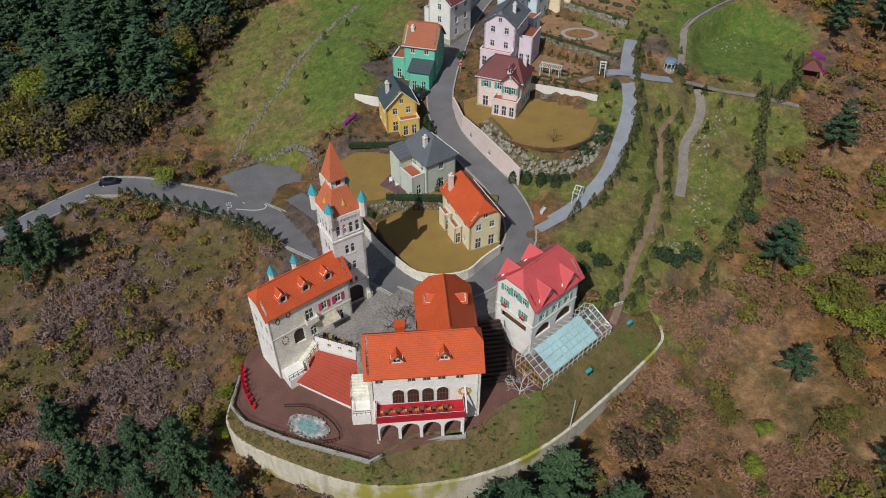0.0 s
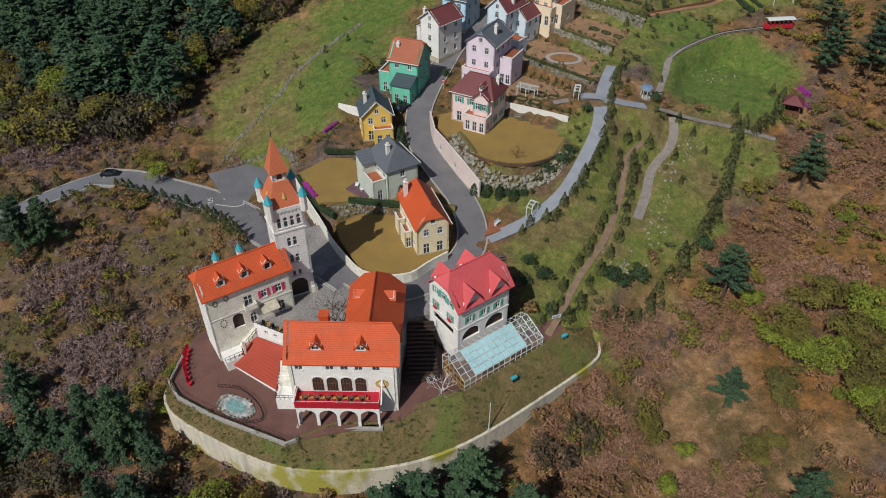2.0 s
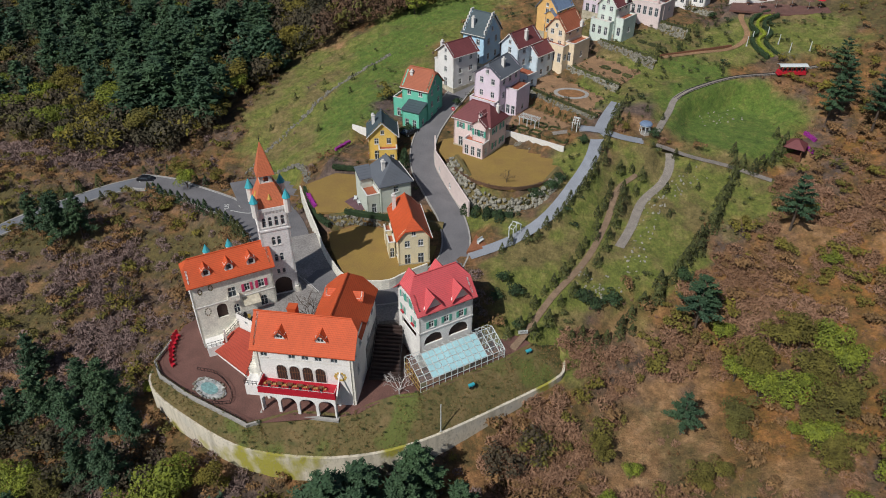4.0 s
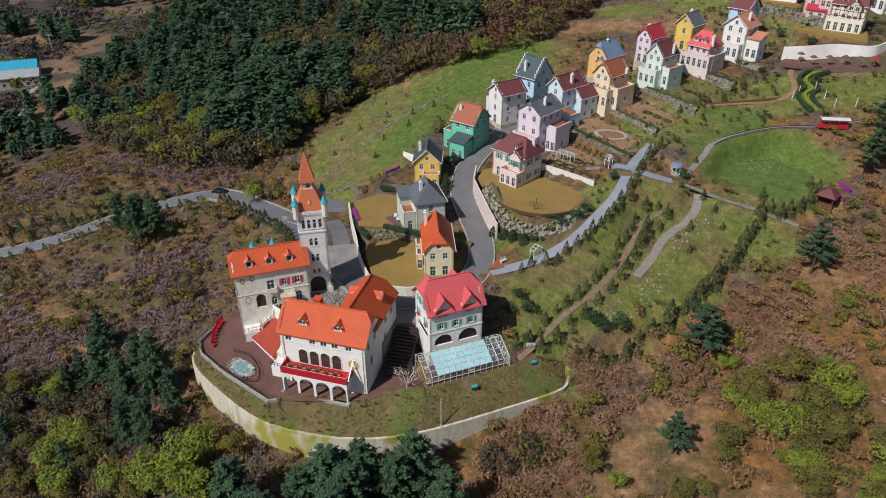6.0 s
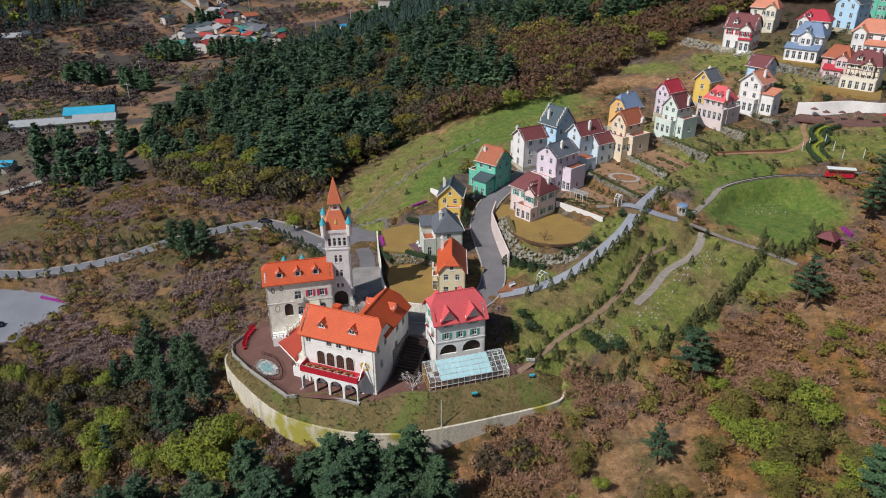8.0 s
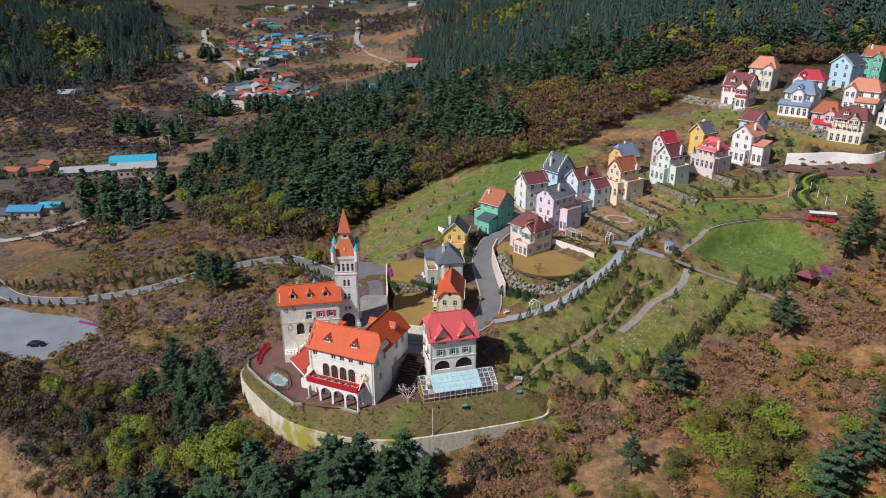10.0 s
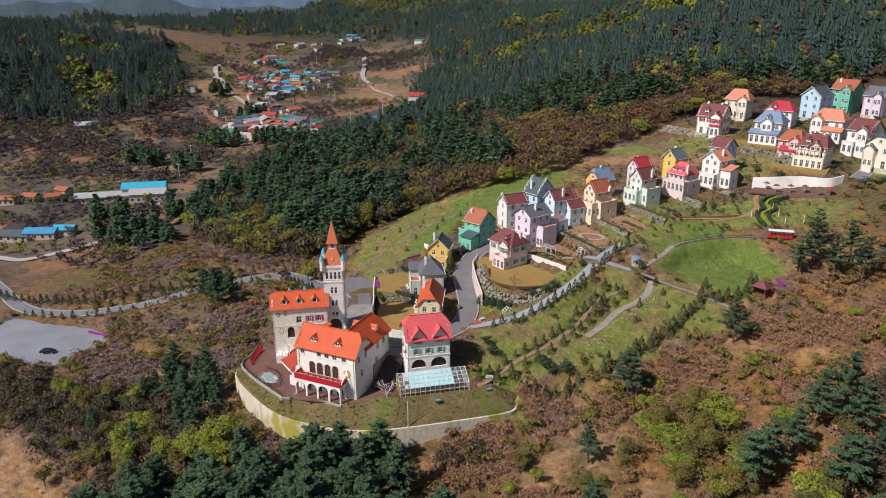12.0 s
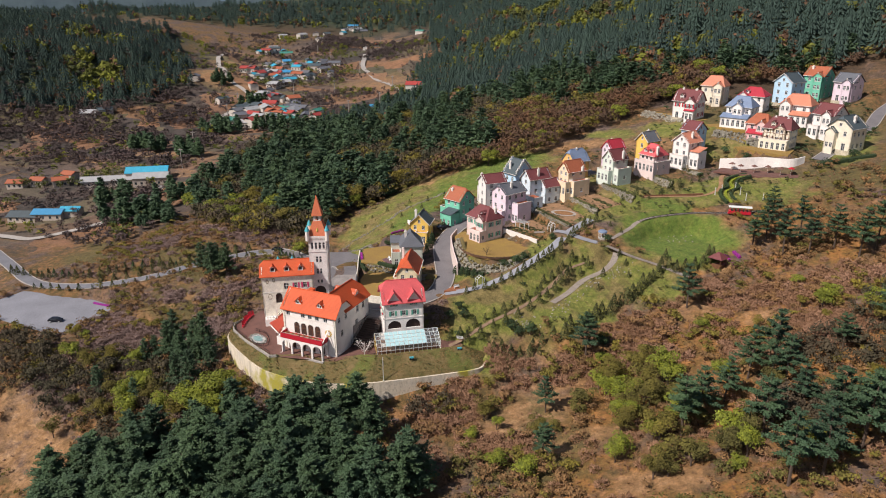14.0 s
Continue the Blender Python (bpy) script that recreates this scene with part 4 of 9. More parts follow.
ROAD_LOOK = {"junction_path": ("pathgrey", "path", "blue-grey paved crossing of the garden paths"), "wall_lane": ("asphalt", "path", "grey asphalt lane along the garden wall"),
             "village_road": ("asphalt", "road", "grey asphalt village road curving uphill between houses"), "bus_road": ("asphalt", "road", "grey asphalt road with a bus turning place"), "valley_road": ("roadgrey", "road", "grey asphalt road winding down to a car park"),
             "garden_path": ("pathgrey", "path", "pale blue-grey garden path climbing the slope"), "gazebo_path": ("gravel", "path", "grey-brown gravel path past the gazebo"), "earth_path": ("earthbrown", "path", "narrow brown earth footpath beside a row of shrubs"),
             "gravel_path": ("gravel", "path", "grey gravel footpath on the grass slope"), "rail_path": ("gravel", "path", "narrow tram track bed of grey gravel"), "upper_path": ("dirt", "path", "brown earth footpath along a low wall"),
             "hill_road": ("asphalt", "road", "grey asphalt road by the upper village")}
for road_name, (half, line) in ROADS.items():
    look_of, cat, text = ROAD_LOOK[road_name]
    solid("road" if cat == "road" else "pavement", ribbon(line, half, 0.05, camber=0.04 if half > 2 else 0.0), M[look_of], text, cat, kind="structure")
    if half > 2:
        for side in (-1, 1):
            solid("kerb", kerb([p + Vector((0, 0, 0.04)) for p in offset_line(line, side * half)], 0.28, 0.14, 0.5), M["curb"], "pale concrete kerb along the road", "kerb", kind="structure")


def plate(name, poly, z, mat, label, cat="ground", deep=0.5):
    bm = bmesh.new()
    prism(bm, poly, z - deep, z)
    bmesh.ops.triangulate(bm, faces=[f for f in bm.faces if len(f.verts) > 4])
    return solid(name, bm, mat, label, cat, kind="structure")


PLATE_LOOK = {"lower_lawn": ("lawn", "dry yellow lawn behind a curved white wall"), "upper_lawn": ("lawn", "dry yellow lawn beside the grey-roofed house"), "pink_lawn": ("lawn", "dry golden lawn in front of the pink house"),
              "parterre": ("dirt", "formal garden of earth beds with clipped edging"), "sand_garden": ("dirt", "sandy garden terrace with an oval bed"), "peach_garden": ("dirt", "small garden terrace of bare earth"),
              "car_park": ("carpark", "grey asphalt car park with one parked car"), "bus_turn": ("asphalt", "grey asphalt turning place for buses"), "cafe_yard": ("brownpave", "brown paved terrace below a white wall")}
for pad, (look_of, text) in PLATE_LOOK.items():
    plate("lawn" if "lawn" in pad else "pavement", PADS[pad][2], PADS[pad][0] + (0.02 if look_of != "asphalt" else 0.02), M[look_of], text, "lawn" if "lawn" in pad else "pavement")

# ---- castle platform: terrace, berm, retaining wall, plaza ----
TERRACE = [(-30.2, 70), (-30.2, 60.5), (-27.8, 57.9), (-21.5, 55.2), (-9.8, 51.7), (-8.3, 52.6), (-8.6, 55.0), (2.9, 56.4), (5.5, 57.4), (9.2, 60.4), (14.2, 62.0), (26.2, 72.6), (30, 77), (24, 81), (8, 78), (-24, 80)]


def terrace_z(x, y):
    return 11.4 + 1.5 * float(smooth(np.array((x - 4) / 8)))


tb = bmesh.new()
prism(tb, TERRACE, 5.0, terrace_z)
bmesh.ops.triangulate(tb, faces=[f for f in tb.faces if len(f.verts) > 4])
solid("pavement", tb, M["brownpave"], "red-brown paved terrace round the castle buildings", "terrace", kind="structure")

PLAZA = [(-19.6, 69.8), (-18.6, 68.6), (-12.6, 66.4), (-12.2, 63.8), (-9.8, 63.6), (-9.6, 65.2), (4.5, 66.5), (4.6, 73.0), (8.4, 74.6), (14.6, 81.4), (11.5, 87), (6, 83.4), (2, 81), (-2, 80.8), (-5.4, 82.4), (-10, 88.4), (-15, 95), (-20, 92), (-19, 83), (-23.4, 78), (-25, 72), (-23, 68.8)]
pb = bmesh.new()
prism(pb, PLAZA, 8.0, 16.62)
bmesh.ops.triangulate(pb, faces=[f for f in pb.faces if len(f.verts) > 4])
solid("pavement", pb, M["paving"], "worn grey stone plaza between the castle buildings", "plaza", kind="structure")

WALL_TOP = [9.6, 9.4, 9.2, 8.9, 8.5, 8.4, 8.4, 8.5, 8.7, 9.0, 9.1, 9.2, 9.4, 10.4]
ring_line = [(x, y, z) for (x, y), z in zip(RING, WALL_TOP)]
solid("wall_retaining", kerb(smooth_line(ring_line, 1.0), 0.55, 0.0, 8.6), M["retaining"], "tall weathered concrete retaining wall, stained and mossy", "retaining wall", kind="structure")


def berm():
    outer = smooth_line(ring_line, 1.0)
    edge = [Vector((x, y, terrace_z(x, y))) for x, y in TERRACE[:13]]
    bm = bmesh.new()
    prev = None
    for i, p in enumerate(outer):
        best = None
        for a, b in zip(edge[:-1], edge[1:]):
            d = b - a
            f = max(0.0, min(1.0, (p - a).to_2d().dot(d.to_2d()) / d.to_2d().length_squared))
            q = a + d * f
            if best is None or (q - p).to_2d().length < (best - p).to_2d().length:
                best = q
        best = best + (best - p).normalized() * 0.6
        q = []
        for k in range(7):
            t = k / 6
            c = p.lerp(best, t)
            c.z = p.z - 0.15 + (best.z - 0.1 - p.z + 0.15) * t ** 0.8 + 0.1 * math.sin(i * 1.3 + k * 2.1) * math.sin(math.pi * t)
            q.append(bm.verts.new(c))
        if prev:
            for k in range(6):
                bm.faces.new((prev[k], q[k], q[k + 1], prev[k + 1]))
        prev = q
    return bm


grass_bank = solid("grass_bank", berm(), M["berm"], "thin grass bank between terrace and retaining wall", "grass bank", kind="structure")
solid("wall_parapet", kerb([Vector((x, y, 11.35)) for x, y in ((-30.2, 66), (-30.2, 60.5), (-27.8, 57.9), (-21.5, 55.2), (-9.8, 51.7), (-8.2, 52.7))], 0.35, 0.5, 1.2), M["curb"], "low pale wall along the terrace edge", "low wall", kind="structure")

# ---- castle buildings ----
SH = {"frame": M["frame"], "trim": M["trim"], "shutter": M["greenpaint"]}


def front_hall():
    h = thing("castle_hall", "white rendered hall with orange tiled roof, arcade and red balcony", "building", (-9.9, 57.7, 11.4), 5.0)
    W, D, E, R = 15.0, 7.2, 11.0, 3.7
    top = [(u - 0.55, u + 0.55, 8.9, 10.2, "") for u in (1.5, 5.8, 7.8, 9.8, 12.2)]
    arches = [(u - 0.78, u + 0.78, 4.55, 7.5, "arch door") for u in (3.9, 5.9, 7.9, 9.9)]
    low = [(u - 0.8, u + 0.8, 0.3, 2.9, "door") for u in (2.4, 5.2, 8.0, 10.8)]
    dk = {"frame": M["darkframe"]}
    wall(h, (0, 0), (W, 0), 0, E, top, M["white"], SH)
    # upper windows on a pale painted band
    part("painted_band", boxes((0.1, -0.02, 8.55, W - 0.1, -0.004, 8.62), (0.1, -0.02, 10.6, W - 0.1, -0.004, 10.7)), M["stone_wall"], h, "pale stone band under the eaves")
    for o in arches + low:
        m = pose(0, -0.06, 0)
        if o in arches:
            fb = bmesh.new()
            a, b = arch(o[0] - 0.16, o[1] + 0.16, o[2], o[3] + 0.16), arch(o[0], o[1], o[2], o[3])
            va = [[fb.verts.new((x, y, z)) for x, z in lp] for y in (-0.08, 0.0) for lp in (a, b)]
            for i in range(len(a)):
                j = (i + 1) % len(a)
                fb.faces.new((va[0][i], va[0][j], va[1][j], va[1][i]))
                fb.faces.new((va[0][i], va[0][j], va[2][j], va[2][i]))
            part("arch_surround", fb, M["trim"], h)
        db = bmesh.new()
        lp = arch(o[0], o[1], o[2], o[3]) if "arch" in o[4] else [(o[0], o[2]), (o[1], o[2]), (o[1], o[3]), (o[0], o[3])]
        db.faces.new([db.verts.new((x, -0.02, z)) for x, z in lp])
        door = part("door", db, M["darkwood"], h, "dark wooden glazed door")
        bars = bmesh.new()
        for k in range(1, 4):
            xx = o[0] + (o[1] - o[0]) * k / 4
            box(bars, xx - 0.04, -0.06, o[2] + 0.1, xx + 0.04, -0.025, o[3] - 0.35)
        box(bars, o[0] + 0.1, -0.06, o[2] + 1.6, o[1] - 0.1, -0.025, o[2] + 1.7)
        part("glazing_bar", bars, M["wood"], door)
    sd = [(1.2, 2.2, 8.6, 10.0, ""), (4.2, 5.2, 8.6, 10.0, ""), (9.5, 10.6, 8.2, 9.8, ""), (12.3, 13.4, 8.2, 9.8, ""), (2.2, 3.2, 4.8, 6.4, ""), (8.8, 9.9, 4.8, 6.4, "")]
    wall(h, (W, 0), (W, 15.4), 0, E, sd, M["white"], SH)
    wall(h, (0, D), (0, 0), 0, gable_top(E, R), [(2.2, 3.4, 8.8, 10.2, ""), (4.6, 5.6, 8.8, 10.2, ""), (3, 4.2, 5.2, 7, "")], M["white"], SH)
    wall(h, (7.4, D), (0, D), 0, E, [(1.2, 2.2, 8.4, 9.9, ""), (4.4, 5.4, 8.4, 9.9, "")], M["white"], SH)
    wall(h, (W, 15.4), (7.4, 15.4), 0, gable_top(E, R, 0.5), [(1.6, 2.6, 8, 9.5, ""), (5, 6, 8, 9.5, "")], M["white"], SH)
    wall(h, (7.4, 15.4), (7.4, D), 0, E, [(1.5, 2.6, 8.2, 9.8, ""), (5, 6, 8.2, 9.8, "")], M["white"], SH)
    part("gable_wall", holed_wall([(0, E), (D, E), (D / 2 + 0.6, E + R - 0.9), (D / 2 - 0.6, E + R - 0.9)], [], 0.25), M["white"], h).matrix_local = pose(W, 0, 0, 0, 0, 90)
    roof(h, 0, 0, W, D, E, R, "x", M["roof_orange"], 0.5, clip=(0, 0.3))
    roof(h, 7.4, D / 2 + 0.8, W, 15.4, E, R + 0.1, "y", M["roof_orange"], 0.5, clip=(0, 0.45), name="wing_roof")
    for x in (4.0, 10.2):
        dormer(h, x, 0.9, E + 0.75, 1.5, 0.95, 1.6, 0.85, M["roof_orange"], SH)
    d = dormer(h, 8.3, 11.6, E + 1.0, 1.6, 0.7, 1.7, 0.8, M["roof_orange"], SH, -90)
    d = dormer(h, W - 0.9, 11.4, E + 1.0, 1.6, 0.7, 1.7, 0.8, M["roof_orange"], SH, 90)
    chimney(h, 4.6, D - 1.3, E + 1.0, E + 3.1, M["roof_orange"], 1.3, False)
    # gutters and quoins
    for u in (0, W):
        for k in range(18):
            ww = 0.5 if k % 2 else 0.34
            q = bmesh.new()
            box(q, (u - 0.02 if u == 0 else u - ww), -0.035, k * 0.6, (u + ww if u == 0 else u + 0.02), -0.004, k * 0.6 + 0.52)
            part("quoin", q, M["stone_wall"], h)
    # painted emblem in ochre on the wall
    for k in range(10):
        a = k * 0.628
        em = bmesh.new()
        box(em, 12.9 + 0.75 * math.cos(a) - 0.22, -0.03, 6.2 + 0.75 * math.sin(a) - 0.2, 12.9 + 0.75 * math.cos(a) + 0.22, -0.004, 6.2 + 0.75 * math.sin(a) + 0.2)
        part("wall_emblem", em, M["gold"], h, "ochre painted emblem")
    # balcony on an arcade
    X0, X1, Y = 0.9, 12.6, -2.7
    n = 4
    span = (X1 - X0) / n
    holes = [arch(X0 + i * span + 0.22, X0 + (i + 1) * span - 0.22, 0.02, 3.5) for i in range(n)]
    ar = part("arcade", holed_wall([(X0, 0), (X1, 0), (X1, 4.1), (X0, 4.1)], [[(x, z) for x, z in hl] for hl in holes], 0.4), M["white"], h)
    ar.matrix_local = pose(0, Y, 0)
    for xx in (X0 + 0.4, X1):
        s = part("arcade", holed_wall([(0, 0), (-Y - 0.4, 0), (-Y - 0.4, 4.1), (0, 4.1)], [arch(0.3, -Y - 0.7, 0.02, 3.4)], 0.4), M["white"], h)
        s.matrix_local = pose(xx, Y + 0.4, 0, 0, 0, 90)
    part("balcony_floor", boxes((X0 - 0.1, Y - 0.1, 4.104, X1 + 0.1, -0.01, 4.4)), M["red"], h, "red carpeted balcony floor")
    part("plinth", boxes((X0 - 0.3, Y - 0.5, -0.6, X1 + 0.3, 0, 0.02)), M["curb"], h)
    for x0, y0, x1, y1 in ((X0 - 0.08, Y - 0.08, X1 + 0.08, Y + 0.02), (X0 - 0.08, Y + 0.02, X0 + 0.02, -0.05), (X1 - 0.02, Y + 0.02, X1 + 0.08, -0.05)):
        part("balustrade", boxes((x0, y0, 4.404, x1, y1, 5.25)), M["red"], h, "red fabric hung on the balustrade")
    railing(h, [(X0, 0, 4.41), (X0, Y, 4.41), (X1, Y, 4.41), (X1, 0, 4.41)], 1.05, M["metalwhite"], 2.0, 0.03, (1.0,))
    for u in (X0 - 0.3, X1 + 0.3):
        bb = bmesh.new()
        slab(bb, [(u - 0.1, -2.6, 4.9), (u + 0.1, -2.6, 4.9), (u + 0.1, -0.05, 7.2 if u > 5 else 5.6), (u - 0.1, -0.05, 7.2 if u > 5 else 5.6)], 0.12)
        part("awning_side", bb, M["trim"], h)
    # downpipes
    for u in (0.5, W - 0.4):
        pb = bmesh.new()
        beam(pb, (u, -0.12, 0.2), (u, -0.12, E - 0.4), 0.06, 6)
        part("downpipe", pb, M["stone_wall"], h)
    return h


def balcony_furniture():
    m = pose(-9.9, 57.7, 11.4, 0, 0, 5.0)
    first_t = first_c = None
    for i in range(6):
        for j in (0,):
            x, y = 2.2 + i * 1.6, -1.5
            p = m @ Vector((x, y, 4.41))
            t = thing("cafe_table", "small honey wood cafe table on the red balcony", "table", p, 5, "balcony tables")
            part("tabletop", boxes((-0.3, -0.3, 0.68, 0.3, 0.3, 0.73)), M["wood"], t)
            part("pedestal", boxes((-0.05, -0.05, 0.03, 0.05, 0.05, 0.68), (-0.22, -0.22, 0, 0.22, 0.22, 0.03)), M["iron"], t)
            for s in (-1, 1):
                p2 = m @ Vector((x + s * 0.62, y, 4.41))
                c = thing("cafe_chair", "honey wood cafe chair on the red balcony", "chair", p2, 5 + 90 * s, "balcony chairs")
                part("seat", boxes((-0.2, -0.2, 0.42, 0.2, 0.2, 0.46)), M["palewood"], c)
                part("backrest", boxes((-0.2, 0.17, 0.46, 0.2, 0.2, 0.88)), M["palewood"], c)
                for a in (-0.17, 0.17):
                    for b in (-0.17, 0.17):
                        part("leg", boxes((a - 0.02, b - 0.02, 0, a + 0.02, b + 0.02, 0.42)), M["palewood"], c)


def side_hall():
    h = thing("castle_side_hall", "pale stone side hall with orange roof, dormers and pink shutters", "building", (-24.0, 65.6, 11.4), 39.0)
    W, D, E, R = 13.2, 5.6, 13.6, 2.9
    mats = {"frame": M["frame"], "trim": M["trim"], "shutter": M["pinkpaint"]}
    f = [(3.3, 5.0, 5.35, 8.2, "arch open"), (6.0, 7.0, 5.4, 7.3, "arch"), (5.6, 6.9, 8.9, 10.9, "door"), (8.3, 9.2, 9.4, 10.9, "shut"), (10.6, 11.6, 9.4, 10.9, "shut"), (10.5, 11.7, 5.4, 7.6, "arch")]
    wall(h, (0, 0), (W, 0), 0, E, f, M["stone_wall"], mats)
    part("door", boxes((3.35, 0.3, 5.3, 4.95, 0.36, 8.1)), M["darkwood"], h, "dark arched doorway")
    g = row(0.4, 5.2, 3, 0.7, 9.0, 10.4) + row(0.4, 5.2, 4, 0.45, 5.6, 7.0, "arch")
    wall(h, (0, D), (0, 0), 0, gable_top(E, R, 0.45), g, M["white"], mats)
    wall(h, (W, D), (0, D), 0, E, row(1, 12, 4, 0.9, 9, 10.6), M["stone_wall"], mats)
    wall(h, (W, 0), (W, D), 0, gable_top(E, R), [], M["stone_wall"], mats)
    roof(h, 0, 0, W, D, E, R, "x", M["roof_orange"], 0.5, clip=(0.4, 0))
    for x in (3.0, 6.6, 10.2):
        dormer(h, x, 0.45, E + 0.45, 1.25, 1.1, 1.5, 0.75, M["roof_orange"], {"frame": M["darkframe"]})
    part("string_course", boxes((0, -0.08, 8.45, W, -0.004, 8.62)), M["trim"], h)
    bm = boxes((5.3, -0.9, 8.6, 7.2, -0.004, 8.8))
    b = part("balcony", bm, M["stone_wall"], h, "small stone balcony")
    part("balustrade", boxes((5.3, -0.9, 8.804, 7.2, -0.8, 9.6), (5.3, -0.8, 8.804, 5.4, -0.01, 9.6), (7.1, -0.8, 8.804, 7.2, -0.01, 9.6)), M["stone_wall"], b)
    # painted ribbon ornaments in faded ochre
    for cx, cz, r in ((1.9, 7.3, 0.75), (3.1, 11.9, 0.5), (1.4, 11.6, 0.5)):
        ob = bmesh.new()
        for k in range(9):
            a = k * 0.7
            box(ob, cx + r * math.cos(a) * 0.6 - 0.08, -0.025, cz + r * math.sin(a) - 0.14, cx + r * math.cos(a) * 0.6 + 0.08, -0.004, cz + r * math.sin(a) + 0.14)
        part("wall_ornament", ob, M["berm"], h, "faded painted ornament")
    # little turrets on the rear eaves
    for x in (4.2, 7.9):
        tb = bmesh.new()
        prism(tb, [(x + 0.5 * math.cos(k * math.pi / 4), D + 0.2 + 0.5 * math.sin(k * math.pi / 4)) for k in range(8)], 9, E + 1.5)
        t = part("turret", tb, M["trim"], h)
        cone = bmesh.new()
        bmesh.ops.create_cone(cone, cap_ends=True, segments=8, radius1=0.65, radius2=0.04, depth=1.3, matrix=Matrix.Translation((x, D + 0.2, E + 2.16)))
        part("turret_roof", cone, M["turret"], t, "turquoise pointed roof")
    # ground-floor porch roof
    pr = bmesh.new()
    slab(pr, [(7.6, -1.6, 7.6), (10.4, -1.6, 7.6), (10.4, -0.01, 8.3), (7.6, -0.01, 8.3)], 0.1)
    part("porch_roof", pr, M["concrete"], h, "grey lean-to porch roof")
    return h


def tower():
    h = thing("castle_tower", "tall grey-white clock tower with orange spire and turquoise turrets", "tower", (-14.75, 78.5, 16.62), 33.0)
    s, E = 2.45, 17.6
    dk = {"frame": M["trim"], "trim": M["trim"]}
    for k in range(4):
        ang = 90 * k
        c, sn = math.cos(math.radians(ang)), math.sin(math.radians(ang))
        a, b = (-s, -s), (s, -s)
        ra, rb = (a[0] * c - a[1] * sn, a[0] * sn + a[1] * c), (b[0] * c - b[1] * sn, b[0] * sn + b[1] * c)
        o = []
        for z, hh in ((14.0, 1.9), (10.3, 1.7), (7.0, 1.6)):
            n = 2 if z < 14 else 4
            lo = 1.55 if n == 2 else 0.45
            o += row(lo, 4.9 - lo, n, 0.66, z, z + hh, "arch")
        o += row(1.55, 3.35, 2, 0.6, 4.4, 5.4)
        if k < 2:
            o.append((1.0, 3.9, 0.02, 3.6, "arch open"))
        wall(h, ra, rb, 0, E, o, M["tower"], dk, 0.35)
        if k < 2:
            g = part("gate", boxes((1.0, 0.5, 0, 3.9, 0.56, 3.3)), M["darkwood"], h, "dark gate in the archway")
            g.matrix_local = pose(*ra, 0, 0, 0, ang)
        for z, out, tt in ((13.2, 0.12, 0.3), (17.0, 0.16, 0.6), (4.0, 0.1, 0.22)):
            m = part("cornice", boxes((-out, -out, z, 4.9 + out, -0.004, z + tt)), M["tower"], h)
            m.matrix_local = pose(*ra, 0, 0, 0, ang)
        db = bmesh.new()
        for i in range(9):
            box(db, 0.1 + i * 0.56, -0.12, 16.7, 0.34 + i * 0.56, -0.003, 17.0)
        part("dentil", db, M["trim"], h).matrix_local = pose(*ra, 0, 0, 0, ang)
        q = part("plinth", boxes((-0.35, -0.35, -0.3, 0.6, -0.003, 1.2), (4.3, -0.35, -0.3, 5.25, -0.003, 1.2)), M["stone_wall"], h)
        q.matrix_local = pose(*ra, 0, 0, 0, ang)
    # corner turrets
    for sx in (-1, 1):
        for sy in (-1, 1):
            x, y = sx * (s + 0.1), sy * (s + 0.1)
            tb = bmesh.new()
            prism(tb, [(x + 0.55 * math.cos(k * math.pi / 4), y + 0.55 * math.sin(k * math.pi / 4)) for k in range(8)], E - 1.2, E + 1.5)
            t = part("turret", tb, M["trim"], h)
            cone = bmesh.new()
            bmesh.ops.create_cone(cone, cap_ends=True, segments=8, radius1=0.72, radius2=0.05, depth=1.5, matrix=Matrix.Translation((x, y, E + 2.26)))
            part("turret_roof", cone, M["turret"], t, "turquoise pointed roof")
    # lower roof: steep truncated pyramid
    rb = bmesh.new()
    a = [(-2.5, -2.5), (2.5, -2.5), (2.5, 2.5), (-2.5, 2.5)]
    lo = [rb.verts.new((x, y, E + 0.05)) for x, y in a]
    hi = [rb.verts.new((x * 0.46, y * 0.46, E + 3.7)) for x, y in a]
    for i in range(4):
        j = (i + 1) % 4
        rb.faces.new((lo[i], lo[j], hi[j], hi[i]))
    rb.faces.new(hi)
    rb.faces.new(lo[::-1])
    part("lower_roof", rb, M["roof_spire"], h, "pale orange tiled skirt roof")
    for k in range(4):
        lu = bmesh.new()
        bmesh.ops.create_cone(lu, cap_ends=True, segments=6, radius1=0.42, radius2=0.02, depth=0.9, matrix=Matrix.Translation((0, -1.85, E + 1.75)))
        box(lu, -0.25, -2.1, E + 0.95, 0.25, -1.4, E + 1.3)
        part("lucarne", lu, M["gold"], h, "gilded dormer on the skirt roof").matrix_local = pose(0, 0, 0, 0, 0, 90 * k)
    # belfry and spire
    for k in range(4):
        w = part("belfry", holed_wall([(-1.0, E + 3.6), (1.0, E + 3.6), (1.0, E + 5.2), (-1.0, E + 5.2)], [arch(-0.4, 0.4, E + 3.9, E + 5.0)], 0.22), M["trim"], h)
        w.matrix_local = pose(0, 0, 0, 0, 0, 90 * k) @ pose(0, -1.0, 0)
    sp = bmesh.new()
    bmesh.ops.create_cone(sp, cap_ends=True, segments=4, radius1=2.0, radius2=0.03, depth=5.4, matrix=Matrix.Translation((0, 0, E + 7.85)) @ Matrix.Rotation(math.pi / 4, 4, "Z"))
    part("spire", sp, M["roof_spire"], h, "steep pale orange spire")
    fb = bmesh.new()
    beam(fb, (0, 0, E + 10.4), (0, 0, E + 11.6), 0.05, 6)
